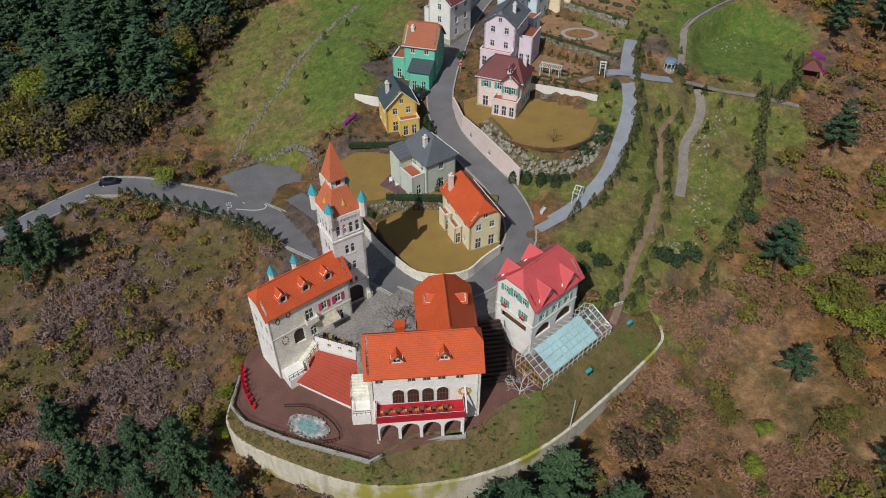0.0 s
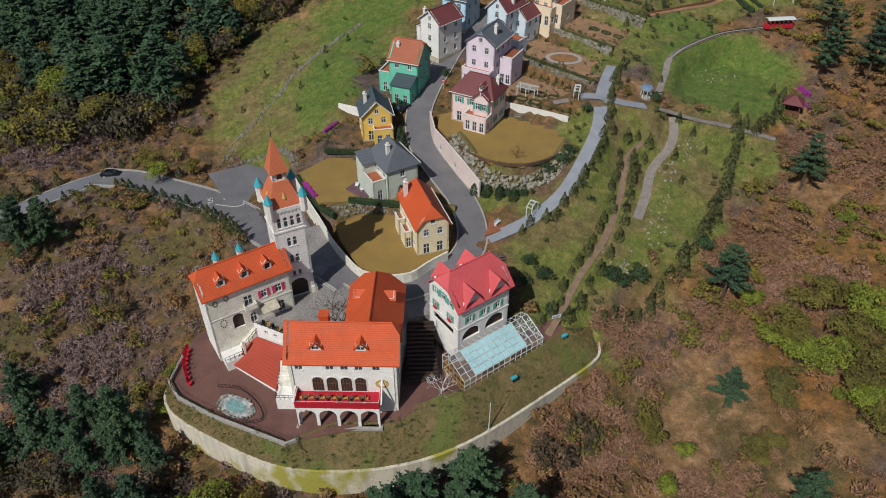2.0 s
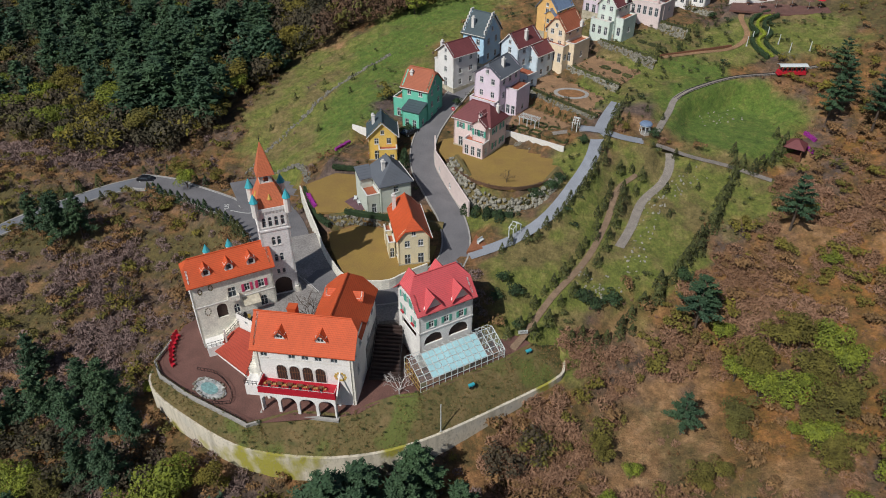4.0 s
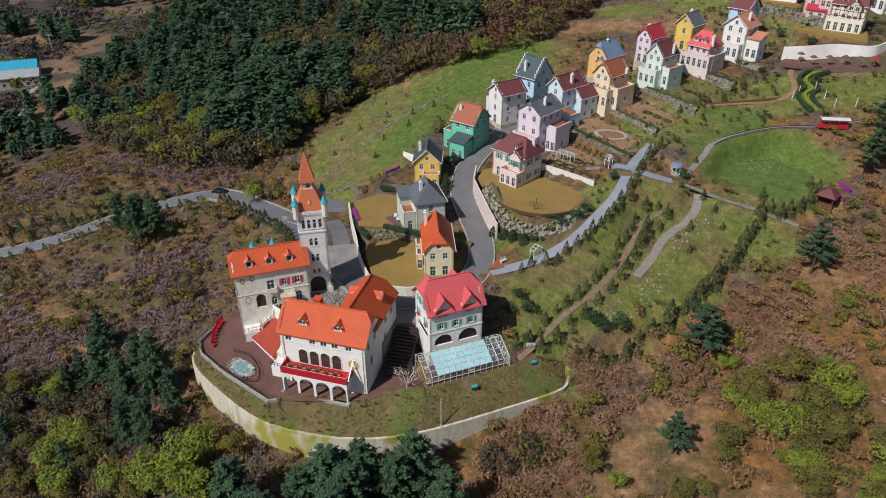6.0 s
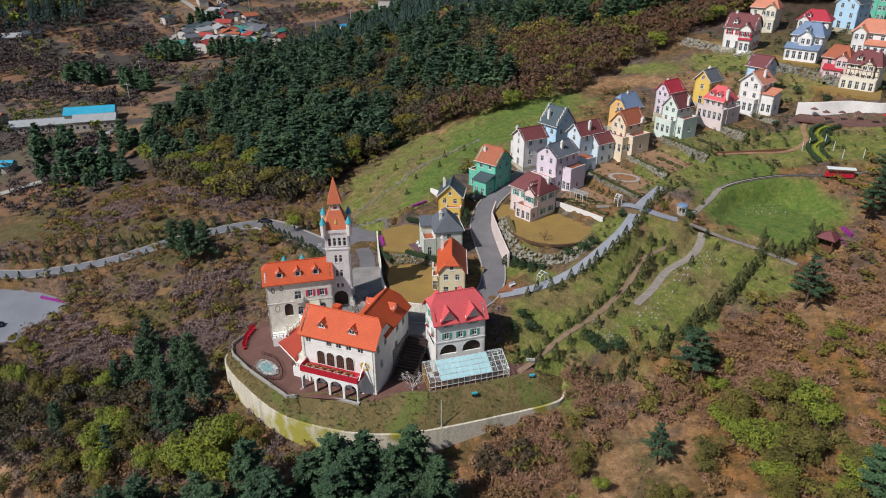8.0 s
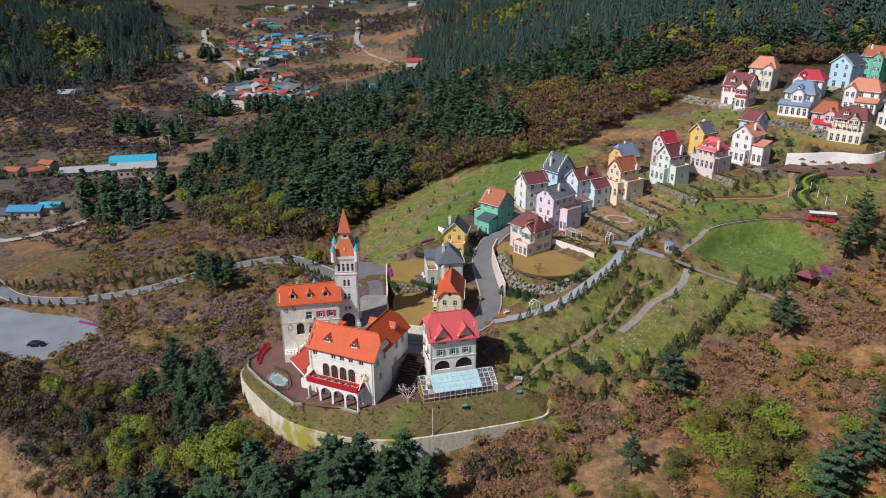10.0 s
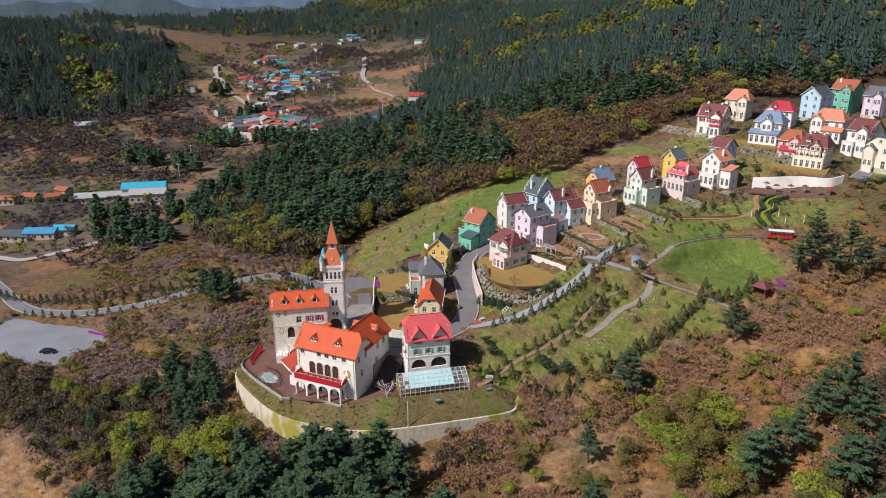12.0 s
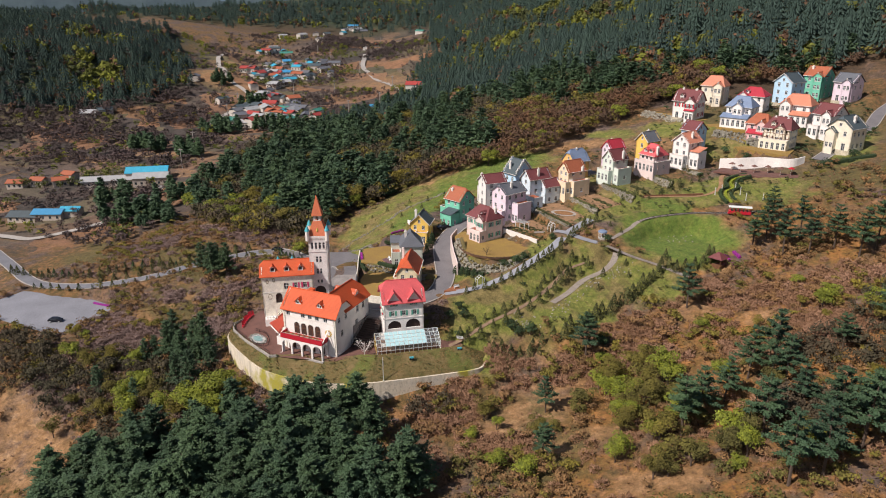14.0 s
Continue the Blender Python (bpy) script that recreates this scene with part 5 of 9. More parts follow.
    bmesh.ops.create_icosphere(fb, subdivisions=1, radius=0.14, matrix=Matrix.Translation((0, 0, E + 11.0)))
    part("finial", fb, M["iron"], h)
    return h


def chalet():
    h = thing("red_roof_house", "white three-storey house with coral roof and green shutters", "house", (12.83, 68.1, 12.9), 42.0)
    W, D, E, R = 9.6, 7.4, 11.5, 3.9
    lows = [(0.8, 4.1, 4.1, 6.2, "arch open"), (5.2, 8.8, 4.1, 6.4, "arch open")]
    f = [(u - 0.45, u + 0.45, 7.5, 8.8, "shut") for u in (2.1, 4.8, 7.5)] + [(u - 0.45, u + 0.45, 10.1, 11.3, "shut") for u in (2.4, 7.2)]
    tops = [(1, E), (0.92, E), (0.75, E + 2.2), (0.58, E), (0.42, E), (0.25, E + 2.2), (0.08, E), (0, E)]
    wall(h, (0, 0), (W, 0), 0, tops, lows + f, M["white"], SH)
    back = [(u - 0.45, u + 0.45, 7.3, 8.7, "shut") for u in (1.6, 4.8, 8)] + [(u - 0.45, u + 0.45, 4.3, 6.0, "") for u in (1.6, 4.8, 8)]
    wall(h, (W, D), (0, D), 0, tops, back, M["white"], SH)
    sw = [(u - 0.42, u + 0.42, z, z + 1.3, "shut box" if z < 9 else "shut") for u in (1.8, 5.4) for z in (7.4, 10.2)] + [(3.2, 4.1, 10.3, 11.8, "arch shut"), (1.2, 6.2, 4.9, 6.2, "open")]
    wall(h, (0, D), (0, 0), 0, gable_top(E, R, 0.5), sw, M["white"], SH)
    wall(h, (W, 0), (W, D), 0, gable_top(E, R, 0.5), [(u - 0.42, u + 0.42, 7.4, 8.7, "shut") for u in (1.8, 5.4)], M["white"], SH)
    part("floor_slab", boxes((0.28, 0.28, 3.8, W - 0.28, D - 0.28, 3.95), (0.28, 0.28, 6.7, W - 0.28, D - 0.28, 6.85)), M["wood"], h)
    part("string_course", boxes((-0.1, -0.1, 6.75, W + 0.1, -0.004, 7.0), (-0.1, -0.1, 6.75, -0.004, D, 7.0), (W + 0.004, -0.1, 6.75, W + 0.1, D, 7.0)), M["trim"], h)
    part("shopfront", boxes((0.9, 0.5, 3.98, 4.0, 0.6, 6.1), (5.3, 0.5, 3.98, 8.7, 0.6, 6.2)), M["darkwood"], h, "dark timber glazing behind the arches")
    roof(h, 0, 0, W, D, E, R, "x", M["roof_red"], 0.55, clip=0.42)
    # wall dormer roofs, running back into the main slope
    for u in (W * 0.25, W * 0.75):
        for side in (0, 1):
            rb = bmesh.new()
            w, e, top = 1.75, E - 0.1, E + 2.35
            sgn = 1 if side == 0 else -1
            y0, yr = (-0.6, 2.6) if side == 0 else (D + 0.6, D - 2.6)
            slab(rb, [(u - w, y0, e), (u, y0, top), (u, yr, top)], 0.16)
            slab(rb, [(u + w, y0, e), (u, y0, top), (u, yr, top)], 0.16)
            part("dormer_roof", rb, M["roof_red"], h)
    return h


def greenhouse():
    h = thing("greenhouse", "white-framed glass greenhouse with pale blue shading on the roof", "greenhouse", (14.3, 62.5, 12.93), 42.0)
    L, D = 15.4, 5.4
    prof = [(0, 0), (0, 2.1), (4.0, 3.9), (D, 3.1), (D, 0)]
    n = 14
    for i in range(n + 1):
        x = L * i / n
        bm = bmesh.new()
        for (ya, za), (yb, zb) in zip(prof[:-1], prof[1:]):
            beam(bm, (x, ya, za), (x, yb, zb), 0.055)
        part("rib", bm, M["metalwhite"], h)
    for y, z in ((0, 0.08), (0, 1.0), (0, 2.1), (1.0, 2.55), (2.0, 3.0), (3.0, 3.45), (4.0, 3.9), (D, 3.1), (D, 1.5), (D, 0.08)):
        bm = bmesh.new()
        beam(bm, (0, y, z), (L, y, z), 0.05)
        part("purlin", bm, M["metalwhite"], h)
    for x in (0, L):
        bm = bmesh.new()
        for y in (0.9, 1.8, 2.7, 3.6, 4.5):
            ztop = 2.1 + 1.8 * y / 4 if y <= 4 else 3.9 - 0.8 * (y - 4) / 1.4
            beam(bm, (x, y, 0), (x, y, ztop), 0.045)
        for z in (0.08, 1.0, 2.1):
            beam(bm, (x, 0, z), (x, D, z), 0.045)
        part("end_frame", bm, M["metalwhite"] if x else M["gold"], h, "" if x else "ochre timber door frame")
    clear, shade = glassy("clear_glass", (0.85, 0.93, 0.92), 0.05, 0.92), surface("pale_blue_shading", (0.42, 0.68, 0.72), 0.35, 0.12, 0.4, 3, 0.05)
    for i in range(n):
        x0, x1 = L * i / n + 0.07, L * (i + 1) / n - 0.07
        covered = 2 <= i <= 10
        for k in range(4):
            ya, yb = k + 0.06, k + 0.94
            za, zb = 2.1 + 0.45 * ya + 0.03, 2.1 + 0.45 * yb + 0.03
            gb = bmesh.new()
            gb.faces.new([gb.verts.new(c) for c in ((x0, ya, za), (x1, ya, za), (x1, yb, zb), (x0, yb, zb))])
            p = part("pane", gb, shade if covered else clear, h)
            p.visible_shadow = covered
        gb = bmesh.new()
        gb.faces.new([gb.verts.new(c) for c in ((x0, 0.01, 1.06), (x1, 0.01, 1.06), (x1, 0.01, 2.04), (x0, 0.01, 2.04))])
        part("pane", gb, clear, h).visible_shadow = False
    part("bench", boxes((0.6, 0.6, 0, L - 0.6, 1.6, 0.8), (0.6, 3.6, 0, L - 0.6, 4.8, 0.8)), M["wood"], h, "long planting bench inside")
    return h


front_hall()
side_hall()
tower()
chalet()
greenhouse()
balcony_furniture()

# ---- village houses ----
def house(label, at, yaw, w, d, eave, rise, colour, roofmat, axis="x", hip=0.0, clip=0.0, floors=2, annexes=(), chimneys=(), dormers=(), shutter=None, base=2.6, side_windows=2, stepped=False, trim=None, front=None, balcony=False, grow=1.0, bay=None, step=0.0):
    """A small rendered house. Local x runs along the front, which faces -y; the origin is the front right corner."""
    h = thing("house", label, "house", (at[0], at[1], at[2]), yaw, "village houses")
    h.scale = (grow, grow, grow)
    col = paint(*colour)
    mats = {"frame": M["frame"], "trim": M["trim"], "shutter": shutter or M["greenpaint"]}
    tag = "shut" if shutter else ""
    x0, x1, y0, y1 = -w, -step, 0.0, d
    w -= step
    fh = eave / floors
    if step:
        annexes = (*annexes, (-step, 0.25, 0.0, d - 0.2, eave * 0.62, "terrace"))

    def wins(length, n, door=False):
        o = []
        for f in range(floors):
            z = f * fh
            if door and f == 0:
                o += row(0.4, length - 0.4, max(1, n), 1.1, 0.1, 2.25, "door")
            else:
                o += row(0.4, length - 0.4, n, 0.95, z + 0.85, z + min(2.2, fh - 0.35), tag)
        return o

    nf = front or max(2, int(w / 2.6))
    gx = gable_top(eave, rise, clip) if axis == "y" and not hip else eave
    gy = gable_top(eave, rise, clip) if axis == "x" and not hip else eave
    fo = wins(w, nf, True)
    if axis == "y" and not hip and rise > 2:
        fo.append((w / 2 - 0.4, w / 2 + 0.4, eave + 0.1, eave + 1.1, ""))
    so = wins(d, side_windows)
    if axis == "x" and not hip and rise > 2:
        so.append((d / 2 - 0.4, d / 2 + 0.4, eave + 0.1, eave + 1.1, ""))
    wall(h, (x0, y0), (x1, y0), -base, gx, fo, col, mats)
    wall(h, (x1, y0), (x1, y1), -base, gy, so, col, mats)
    wall(h, (x1, y1), (x0, y1), -base, gx, [], col, mats)
    wall(h, (x0, y1), (x0, y0), -base, gy, so, col, mats)
    part("plinth", boxes((x0 - 0.06, y0 - 0.06, -base, x1 + 0.06, -0.003, 0.25), *([] if step else [(x1 + 0.003, y0 - 0.06, -base, x1 + 0.06, y1 + 0.06, 0.25)])), M["concrete"], h)
    part("floor_slab", boxes((x0 + 0.28, 0.28, fh - 0.1, x1 - 0.28, d - 0.28, fh)), M["concrete"], h)
    roof(h, x0, y0, x1, y1, eave, rise, axis, roofmat, 0.4, hip, hip, clip=clip)
    if stepped:
        for xe in (x0 - 0.1, x1 - 0.18):
            n = 6
            for i in range(n):
                for s in (0, 1):
                    ya = d / 2 * i / n
                    yb = d / 2 * (i + 1) / n
                    za, zb = eave + rise * i / n - 0.3, eave + rise * (i + 1) / n + 0.35
                    lo, hi = (ya, yb) if s == 0 else (d - yb, d - ya)
                    part("gable_step", boxes((xe, lo + 0.02, za, xe + 0.3, hi - 0.02, zb)), M["trim"], h)
    for ax0, ay0, ax1, ay1, az, top in annexes:
        wall(h, (ax0, ay0), (ax1, ay0), -base, az, row(0.2, ax1 - ax0 - 0.2, max(1, int((ax1 - ax0) / 1.5)), 0.95, 0.1, 2.2, "door"), col, mats, 0.22, "annex_wall")
        wall(h, (ax1, ay0), (ax1, ay1), -base, az, row(0.2, abs(ay1 - ay0) - 0.2, 1, 0.9, 0.7, 2.0, "") if ay1 - ay0 > 1.6 else [], col, mats, 0.22, "annex_wall")
        wall(h, (ax0, ay1), (ax0, ay0), -base, az, [], col, mats, 0.22, "annex_wall")
        if step and ax0 == -step:
            wall(h, (ax1, ay1), (ax0, ay1), -base, az, [], col, mats, 0.22, "annex_wall")
        if top == "terrace":
            t = part("terrace_floor", boxes((ax0 + 0.2, ay0 + 0.2, az - 0.5, ax1 - 0.2, ay1 - 0.004, az - 0.38)), M["roof_brick"], h, "red-brown tiled roof terrace")
            part("coping", boxes((ax0 - 0.06, ay0 - 0.06, az + 0.003, ax1 + 0.06, ay0 + 0.26, az + 0.09), (ax1 - 0.2, ay0 + 0.26, az + 0.003, ax1 + 0.06, ay1, az + 0.09), (ax0 - 0.06, ay0 + 0.26, az + 0.003, ax0 + 0.2, ay1, az + 0.09)), M["trim"], h)
        else:
            rb = bmesh.new()
            slab(rb, [(ax0 - 0.25, ay0 - 0.35, az), (ax1 + 0.25, ay0 - 0.35, az), (ax1 + 0.25, ay1 - 0.01, az + 1.1), (ax0 - 0.25, ay1 - 0.01, az + 1.1)], 0.14)
            part("annex_roof", rb, top, h)
    if bay:
        ba, bb, dep, be = bay
        br = min(rise, (bb - ba) * 0.42)
        bo = [o for f in range(floors) if (f + 1) * fh <= be + 0.3 for o in row(0.25, bb - ba - 0.25, 1 if bb - ba < 2.8 else 2, 0.9, f * fh + 0.8, f * fh + min(2.2, fh - 0.35), tag)]
        wall(h, (ba, -dep), (bb, -dep), -base, gable_top(be, br, 0), bo, col, mats, 0.24, "bay_wall")
        wall(h, (bb, -dep), (bb, -0.003), -base, be, [], col, mats, 0.24, "bay_wall")
        wall(h, (ba, -0.003), (ba, -dep), -base, be, [], col, mats, 0.24, "bay_wall")
        roof(h, ba, -dep, bb, d * 0.4, be, br, "y", roofmat, 0.3)
        part("barge_board", boxes(((ba + bb) / 2 - 0.12, -dep - 0.36, be + br - 0.5, (ba + bb) / 2 + 0.12, -dep - 0.302, be + br + 0.1)), M["trim"], h)
    if axis == "y" and not hip and not clip:
        vb = bmesh.new()
        for sgn in (-1, 1):
            xm, half = (x0 + x1) / 2, (x1 - x0) / 2
            beam(vb, (xm + sgn * (half + 0.4), -0.44, eave - 0.4 * rise / half - 0.05), (xm, -0.44, eave + rise - 0.05), 0.11)
        part("verge_board", vb, M["trim"], h, "white verge board")
    for cx, cy, cz in chimneys:
        chimney(h, cx, cy, eave, eave + cz, M["trim"], 0.65, True, M["trim"])
    for dx, dy, dz in dormers:
        dormer(h, dx, dy, eave + dz, 1.2, 1.0, 1.5, 0.5, roofmat, mats, 0, col)
    if balcony:
        part("balcony", boxes((x0 + 0.4, -1.1, fh - 0.12, x1 - 0.4, -0.004, fh)), M["concrete"], h)
        railing(h, [(x0 + 0.4, -0.1, fh), (x0 + 0.4, -1.05, fh), (x1 - 0.4, -1.05, fh), (x1 - 0.4, -0.1, fh)], 0.95, M["iron"], 0.5, 0.02)
    part("gutter", boxes((x0 - 0.4, -0.52, eave - 0.42, x1 + 0.4, -0.4, eave - 0.3)) if axis == "x" else boxes((x1 + 0.4, -0.4, eave - 0.42, x1 + 0.52, d + 0.4, eave - 0.3)), M["trim"], h)
    return h


PINK, LILAC, MINT, YELLOW = ("pink", (0.82, 0.66, 0.63)), ("lilac", (0.78, 0.67, 0.76)), ("mint_green", (0.17, 0.58, 0.42)), ("warm_yellow", (0.82, 0.56, 0.13))
SAGE, SKY, PALEBLUE, OFFWHITE = ("sage_grey", (0.60, 0.65, 0.57)), ("sky_blue", (0.50, 0.74, 0.92)), ("pale_blue", (0.66, 0.77, 0.84)), ("off_white", (0.86, 0.84, 0.81))
PEACH, APRICOT, CREAM, PALEGREEN = ("peach", (0.84, 0.70, 0.50)), ("apricot", (0.82, 0.50, 0.18)), ("cream", (0.82, 0.76, 0.62)), ("pale_green", (0.70, 0.80, 0.72))

house("cream house with bright orange roof beside the curved lawn", (9.4, 89.0, 18.0), 25, 5.6, 10.4, 6.0, 3.4, ("cream_yellow", (0.82, 0.72, 0.48)), M["roof_orange"], "y", 0, 0.5, 2, ((-7.0, 2.6, -5.8, 5.4, 3.4, "terrace"), (-7.0, 6.4, -5.8, 8.8, 3.4, "terrace")), ((-4.9, 8.6, 3.6),), ((-2.9, 0.7, 0.7),), front=2, side_windows=3)
house("sage grey house with slate-grey hipped roof by the lawn", (2.2, 103.6, 19.7), 36, 6.2, 7.6, 6.5, 3.3, SAGE, M["roof_grey"], "y", 2.2, 0, 2, ((-8.8, 4.4, -6.2, 7.6, 6.0, M["roof_grey"]), (-8.8, 0.6, -6.2, 4.4, 4.2, "terrace")), ((-4.6, 2.6, 3.4),), front=1, side_windows=3)
house("yellow house with dark slate roof and red balcony awning", (-5.0, 119.2, 21.2), 18, 6.0, 6.4, 5.8, 2.9, YELLOW, M["roof_teal"], "y", 0, 0, 2, ((-3.9, -2.0, -0.1, 0.0, 3.4, "terrace"),), ((-4.8, 3.4, 3.1),), front=2)
house("mint green house with brick-orange roof and slate annex", (-1.6, 133.0, 23.2), -15, 6.6, 7.0, 8.2, 3.4, MINT, M["roof_brick"], "x", 0, 0.2, 3, ((-4.6, -3.6, -0.3, 0.0, 4.2, M["roof_teal"]), (-9.4, 0.6, -6.6, 5.4, 4.6, "terrace")), ((-5.2, 2.2, 2.8),), side_windows=2)
house("pink house with maroon hipped roof and sunny terrace", (14.8, 119.2, 24.6), -21.6, 8.8, 6.6, 6.6, 2.9, PINK, M["roof_maroon"], "x", 2.2, 0, 2, ((-5.0, -2.4, -0.1, 0.0, 3.3, "terrace"),), ((-0.9, 4.4, 2.6),), ((-2.6, 0.6, 0.7),), shutter=M["greenpaint"], front=3, bay=(-3.6, -0.4, 1.0, 6.6))
house("lilac house with grey roof and side terrace", (14.4, 133.6, 26.6), -23, 6.6, 8.4, 9.0, 2.4, LILAC, M["roof_grey"], "y", 0, 0.2, 3, ((-6.8, -1.5, -0.2, 0.0, 3.6, "terrace"), (0.0, 2.4, 3.0, 8.0, 6.0, "terrace")), ((-1.6, 3.6, 2.8),), front=2, side_windows=3)
house("off-white narrow house with maroon roof", (1.6, 145.6, 26.6), -38, 6.0, 7.4, 8.2, 2.3, OFFWHITE, M["roof_maroon"], "y", 0, 0, 3, ((-7.6, 0.4, -6.0, 4.4, 5.6, "terrace"),), ((-5.3, 0.9, 2.0),), front=1, side_windows=2)
house("sky blue house with white stepped gables and dark slate roof", (6.4, 159.0, 28.0), -23, 5.6, 6.8, 6.8, 3.8, SKY, M["roof_teal"], "x", 0, 0, 2, (), ((-3.6, 1.0, 3.0),), stepped=True, side_windows=2, front=2, grow=1.12)
house("pale blue house with maroon roofs and corner terrace", (16.2, 148.4, 28.8), -32, 5.2, 8.2, 8.4, 2.6, PALEBLUE, M["roof_maroon"], "y", 0, 0, 3, ((-0.5, -1.8, 4.6, 1.8, 3.4, "terrace"),), ((-0.8, 3.6, 2.9),), front=1, side_windows=2)
house("pale blue garden wing with a low maroon gable", (20.6, 150.8, 28.8), -32, 4.4, 6.0, 6.0, 2.0, PALEBLUE, M["roof_maroon"], "y", 0, 0, 2, (), (), front=1)
house("peach house with brown-orange roof and stepped terraces", (28.4, 155.2, 31.9), -30, 7.6, 6.8, 7.0, 3.0, PEACH, M["roof_brick"], "y", 0, 0.18, 3, ((-8.6, -1.9, -1.4, 0.0, 4.0, "terrace"),), ((-1.4, 4.6, 1.2),), front=2, step=2.5, grow=1.04)
house("apricot house with blue-grey roof and tall gable", (22.8, 171.0, 32.8), -30, 6.2, 6.6, 6.6, 3.6, APRICOT, M["roof_blue"], "y", 0, 0.3, 3, (), ((-3.0, 3.2, 3.7),), front=1, bay=(-2.9, -0.1, 0.8, 5.4))
house("pale green house with maroon roof and roof terrace", (39.2, 167.2, 34.8), -30, 7.4, 6.4, 7.2, 3.0, PALEGREEN, M["roof_maroon"], "y", 0, 0, 3, ((-8.2, -1.6, -2.6, 0.0, 3.6, "terrace"),), ((-2.3, 4.2, 2.4),), front=2, step=2.3)
house("lilac-pink house with crimson roof", (33.8, 179.9, 36.0), -30, 6.0, 6.4, 7.0, 2.8, LILAC, M["roof_crimson"], "y", 0, 0.2, 3, (), ((-4.6, 2.8, 2.6),), front=2, step=1.3)
house("blush house with coral mansard roof and green awning", (49.1, 179.3, 36.9), -27, 7.6, 6.4, 5.2, 3.0, ("blush", (0.76, 0.64, 0.62)), M["roof_red"], "x", 1.4, 0, 2, ((-8.4, -1.5, -0.2, 0.0, 3.2, "terrace"),), ((-1.4, 1.2, 2.6),), ((-5.6, 0.3, 0.6), (-3.4, 0.3, 0.6)), front=3, step=1.5, grow=1.04)
house("yellow house with grey pitched roof", (42.4, 191.3, 37.6), -27, 4.8, 5.6, 6.6, 2.5, YELLOW, M["roof_grey"], "y", 0, 0, 2, (), ((-2.8, 3.0, 2.8),), front=1, grow=1.1)
house("white house with salmon gabled roofs", (56.4, 191.7, 37.4), -24, 6.0, 6.6, 7.4, 2.6, OFFWHITE, M["roof_salmon"], "y", 0, 0, 3, ((-5.6, -1.8, -0.4, 0.0, 3.2, "terrace"), (0.0, 0.6, 3.4, 4.6, 4.8, M["roof_salmon"])), ((-1.2, 3.0, 2.6),), front=2, grow=1.1)
house("pale blue house with maroon roof behind the white one", (56.4, 201.2, 39.4), -24, 5.0, 5.4, 7.4, 2.2, SKY, M["roof_maroon"], "x", 0, 0, 3, (), (), front=1, grow=1.2)
half_timbered = house("half-timbered cream house with maroon roof above the white wall", (86.0, 207.4, 42.9), -14, 8.0, 7.2, 6.6, 3.0, CREAM, M["roof_maroon"], "x", 1.2, 0.3, 3, ((-8.6, -1.4, 0.0, 0.0, 3.2, "terrace"),), ((-6.0, 3.6, 2.9), (-2.2, 3.6, 2.9)), ((-5.4, 0.3, 0.7),), front=4, side_windows=3, grow=1.1, bay=(-4.4, -1.2, 1.0, 6.6))


def timbers(t, w, eave, depth):
    """Dark timber framing on the front of a half-timbered house."""
    for i in range(9):
        x = -w + 0.2 + (w - 0.4) * i / 8
        part("timber", boxes((x - 0.07, -0.05, 3.4, x + 0.07, -0.004, eave - 0.3)), M["wood"], t)
    for z in (3.5, 4.9, eave - 0.3):
        part("timber", boxes((-w + 0.1, -0.055, z - 0.07, -0.1, -0.006, z + 0.07)), M["wood"], t)
    for x in (-3.9, -2.8, -1.7):
        part("timber", boxes((x - 0.06, -depth - 0.05, 3.4, x + 0.06, -depth - 0.004, eave)), M["wood"], t)
    for z in (3.6, 5.0, eave):
        part("timber", boxes((-4.4, -depth - 0.055, z - 0.06, -1.2, -depth - 0.006, z + 0.06)), M["wood"], t)


timbers(half_timbered, 8.0, 6.6, 1.0)
house("pink house with brick roof and red awnings", (78.2, 213.8, 43.6), -14, 6.4, 6.6, 5.8, 2.4, ("rose", (0.80, 0.55, 0.54)), M["roof_brick"], "x", 1.4, 0, 2, ((-5.4, -1.4, -1.0, 0.0, 2.8, M["roof_crimson"]),), (), front=2, grow=1.17, bay=(-3.0, -0.1, 1.1, 5.8))
house("white and red gabled house on a stone bank", (49.6, 235.4, 46.4), -12, 8.4, 7.0, 6.2, 3.4, OFFWHITE, M["roof_maroon"], "x", 0, 0.2, 2, ((-3.4, -1.8, -0.2, 0.0, 3.2, M["roof_crimson"]),), ((-2.0, 3.6, 3.6), (-6.6, 3.6, 3.6)), ((-5.6, 0.3, 0.9),), shutter=M["redpaint"], front=3, grow=1.17, bay=(-3.6, -0.3, 1.4, 6.2))
house("cream house with salmon roof at the forest edge", (55.0, 261.8, 49.6), -8, 8.0, 6.8, 6.6, 3.0, CREAM, M["roof_salmon"], "x", 1.8, 0, 2, ((-2.6, -1.5, -0.3, 0.0, 3.0, "terrace"),), (), front=3, grow=1.17, bay=(-3.4, -0.2, 1.3, 6.6))
house("white house with blue-grey roof and blue veranda", (70.4, 229.2, 46.3), -12, 8.0, 6.6, 6.4, 2.8, OFFWHITE, M["roof_blue"], "x", 1.8, 0, 2, ((-8.6, -2.6, -0.2, 0.0, 2.9, M["roof_blue"]),), (), ((-4.2, 0.3, 0.6),), front=4, grow=1.17, bay=(-5.6, -2.4, 1.2, 6.4))
house("white house with crimson hipped roof", (72.0, 252.8, 48.6), -10, 8.6, 6.8, 5.6, 2.4, OFFWHITE, M["roof_crimson"], "x", 2.2, 0, 2, (), (), ((-6.0, 0.3, 0.5),), front=3, grow=1.17, bay=(-8.4, -5.2, 1.2, 5.6))
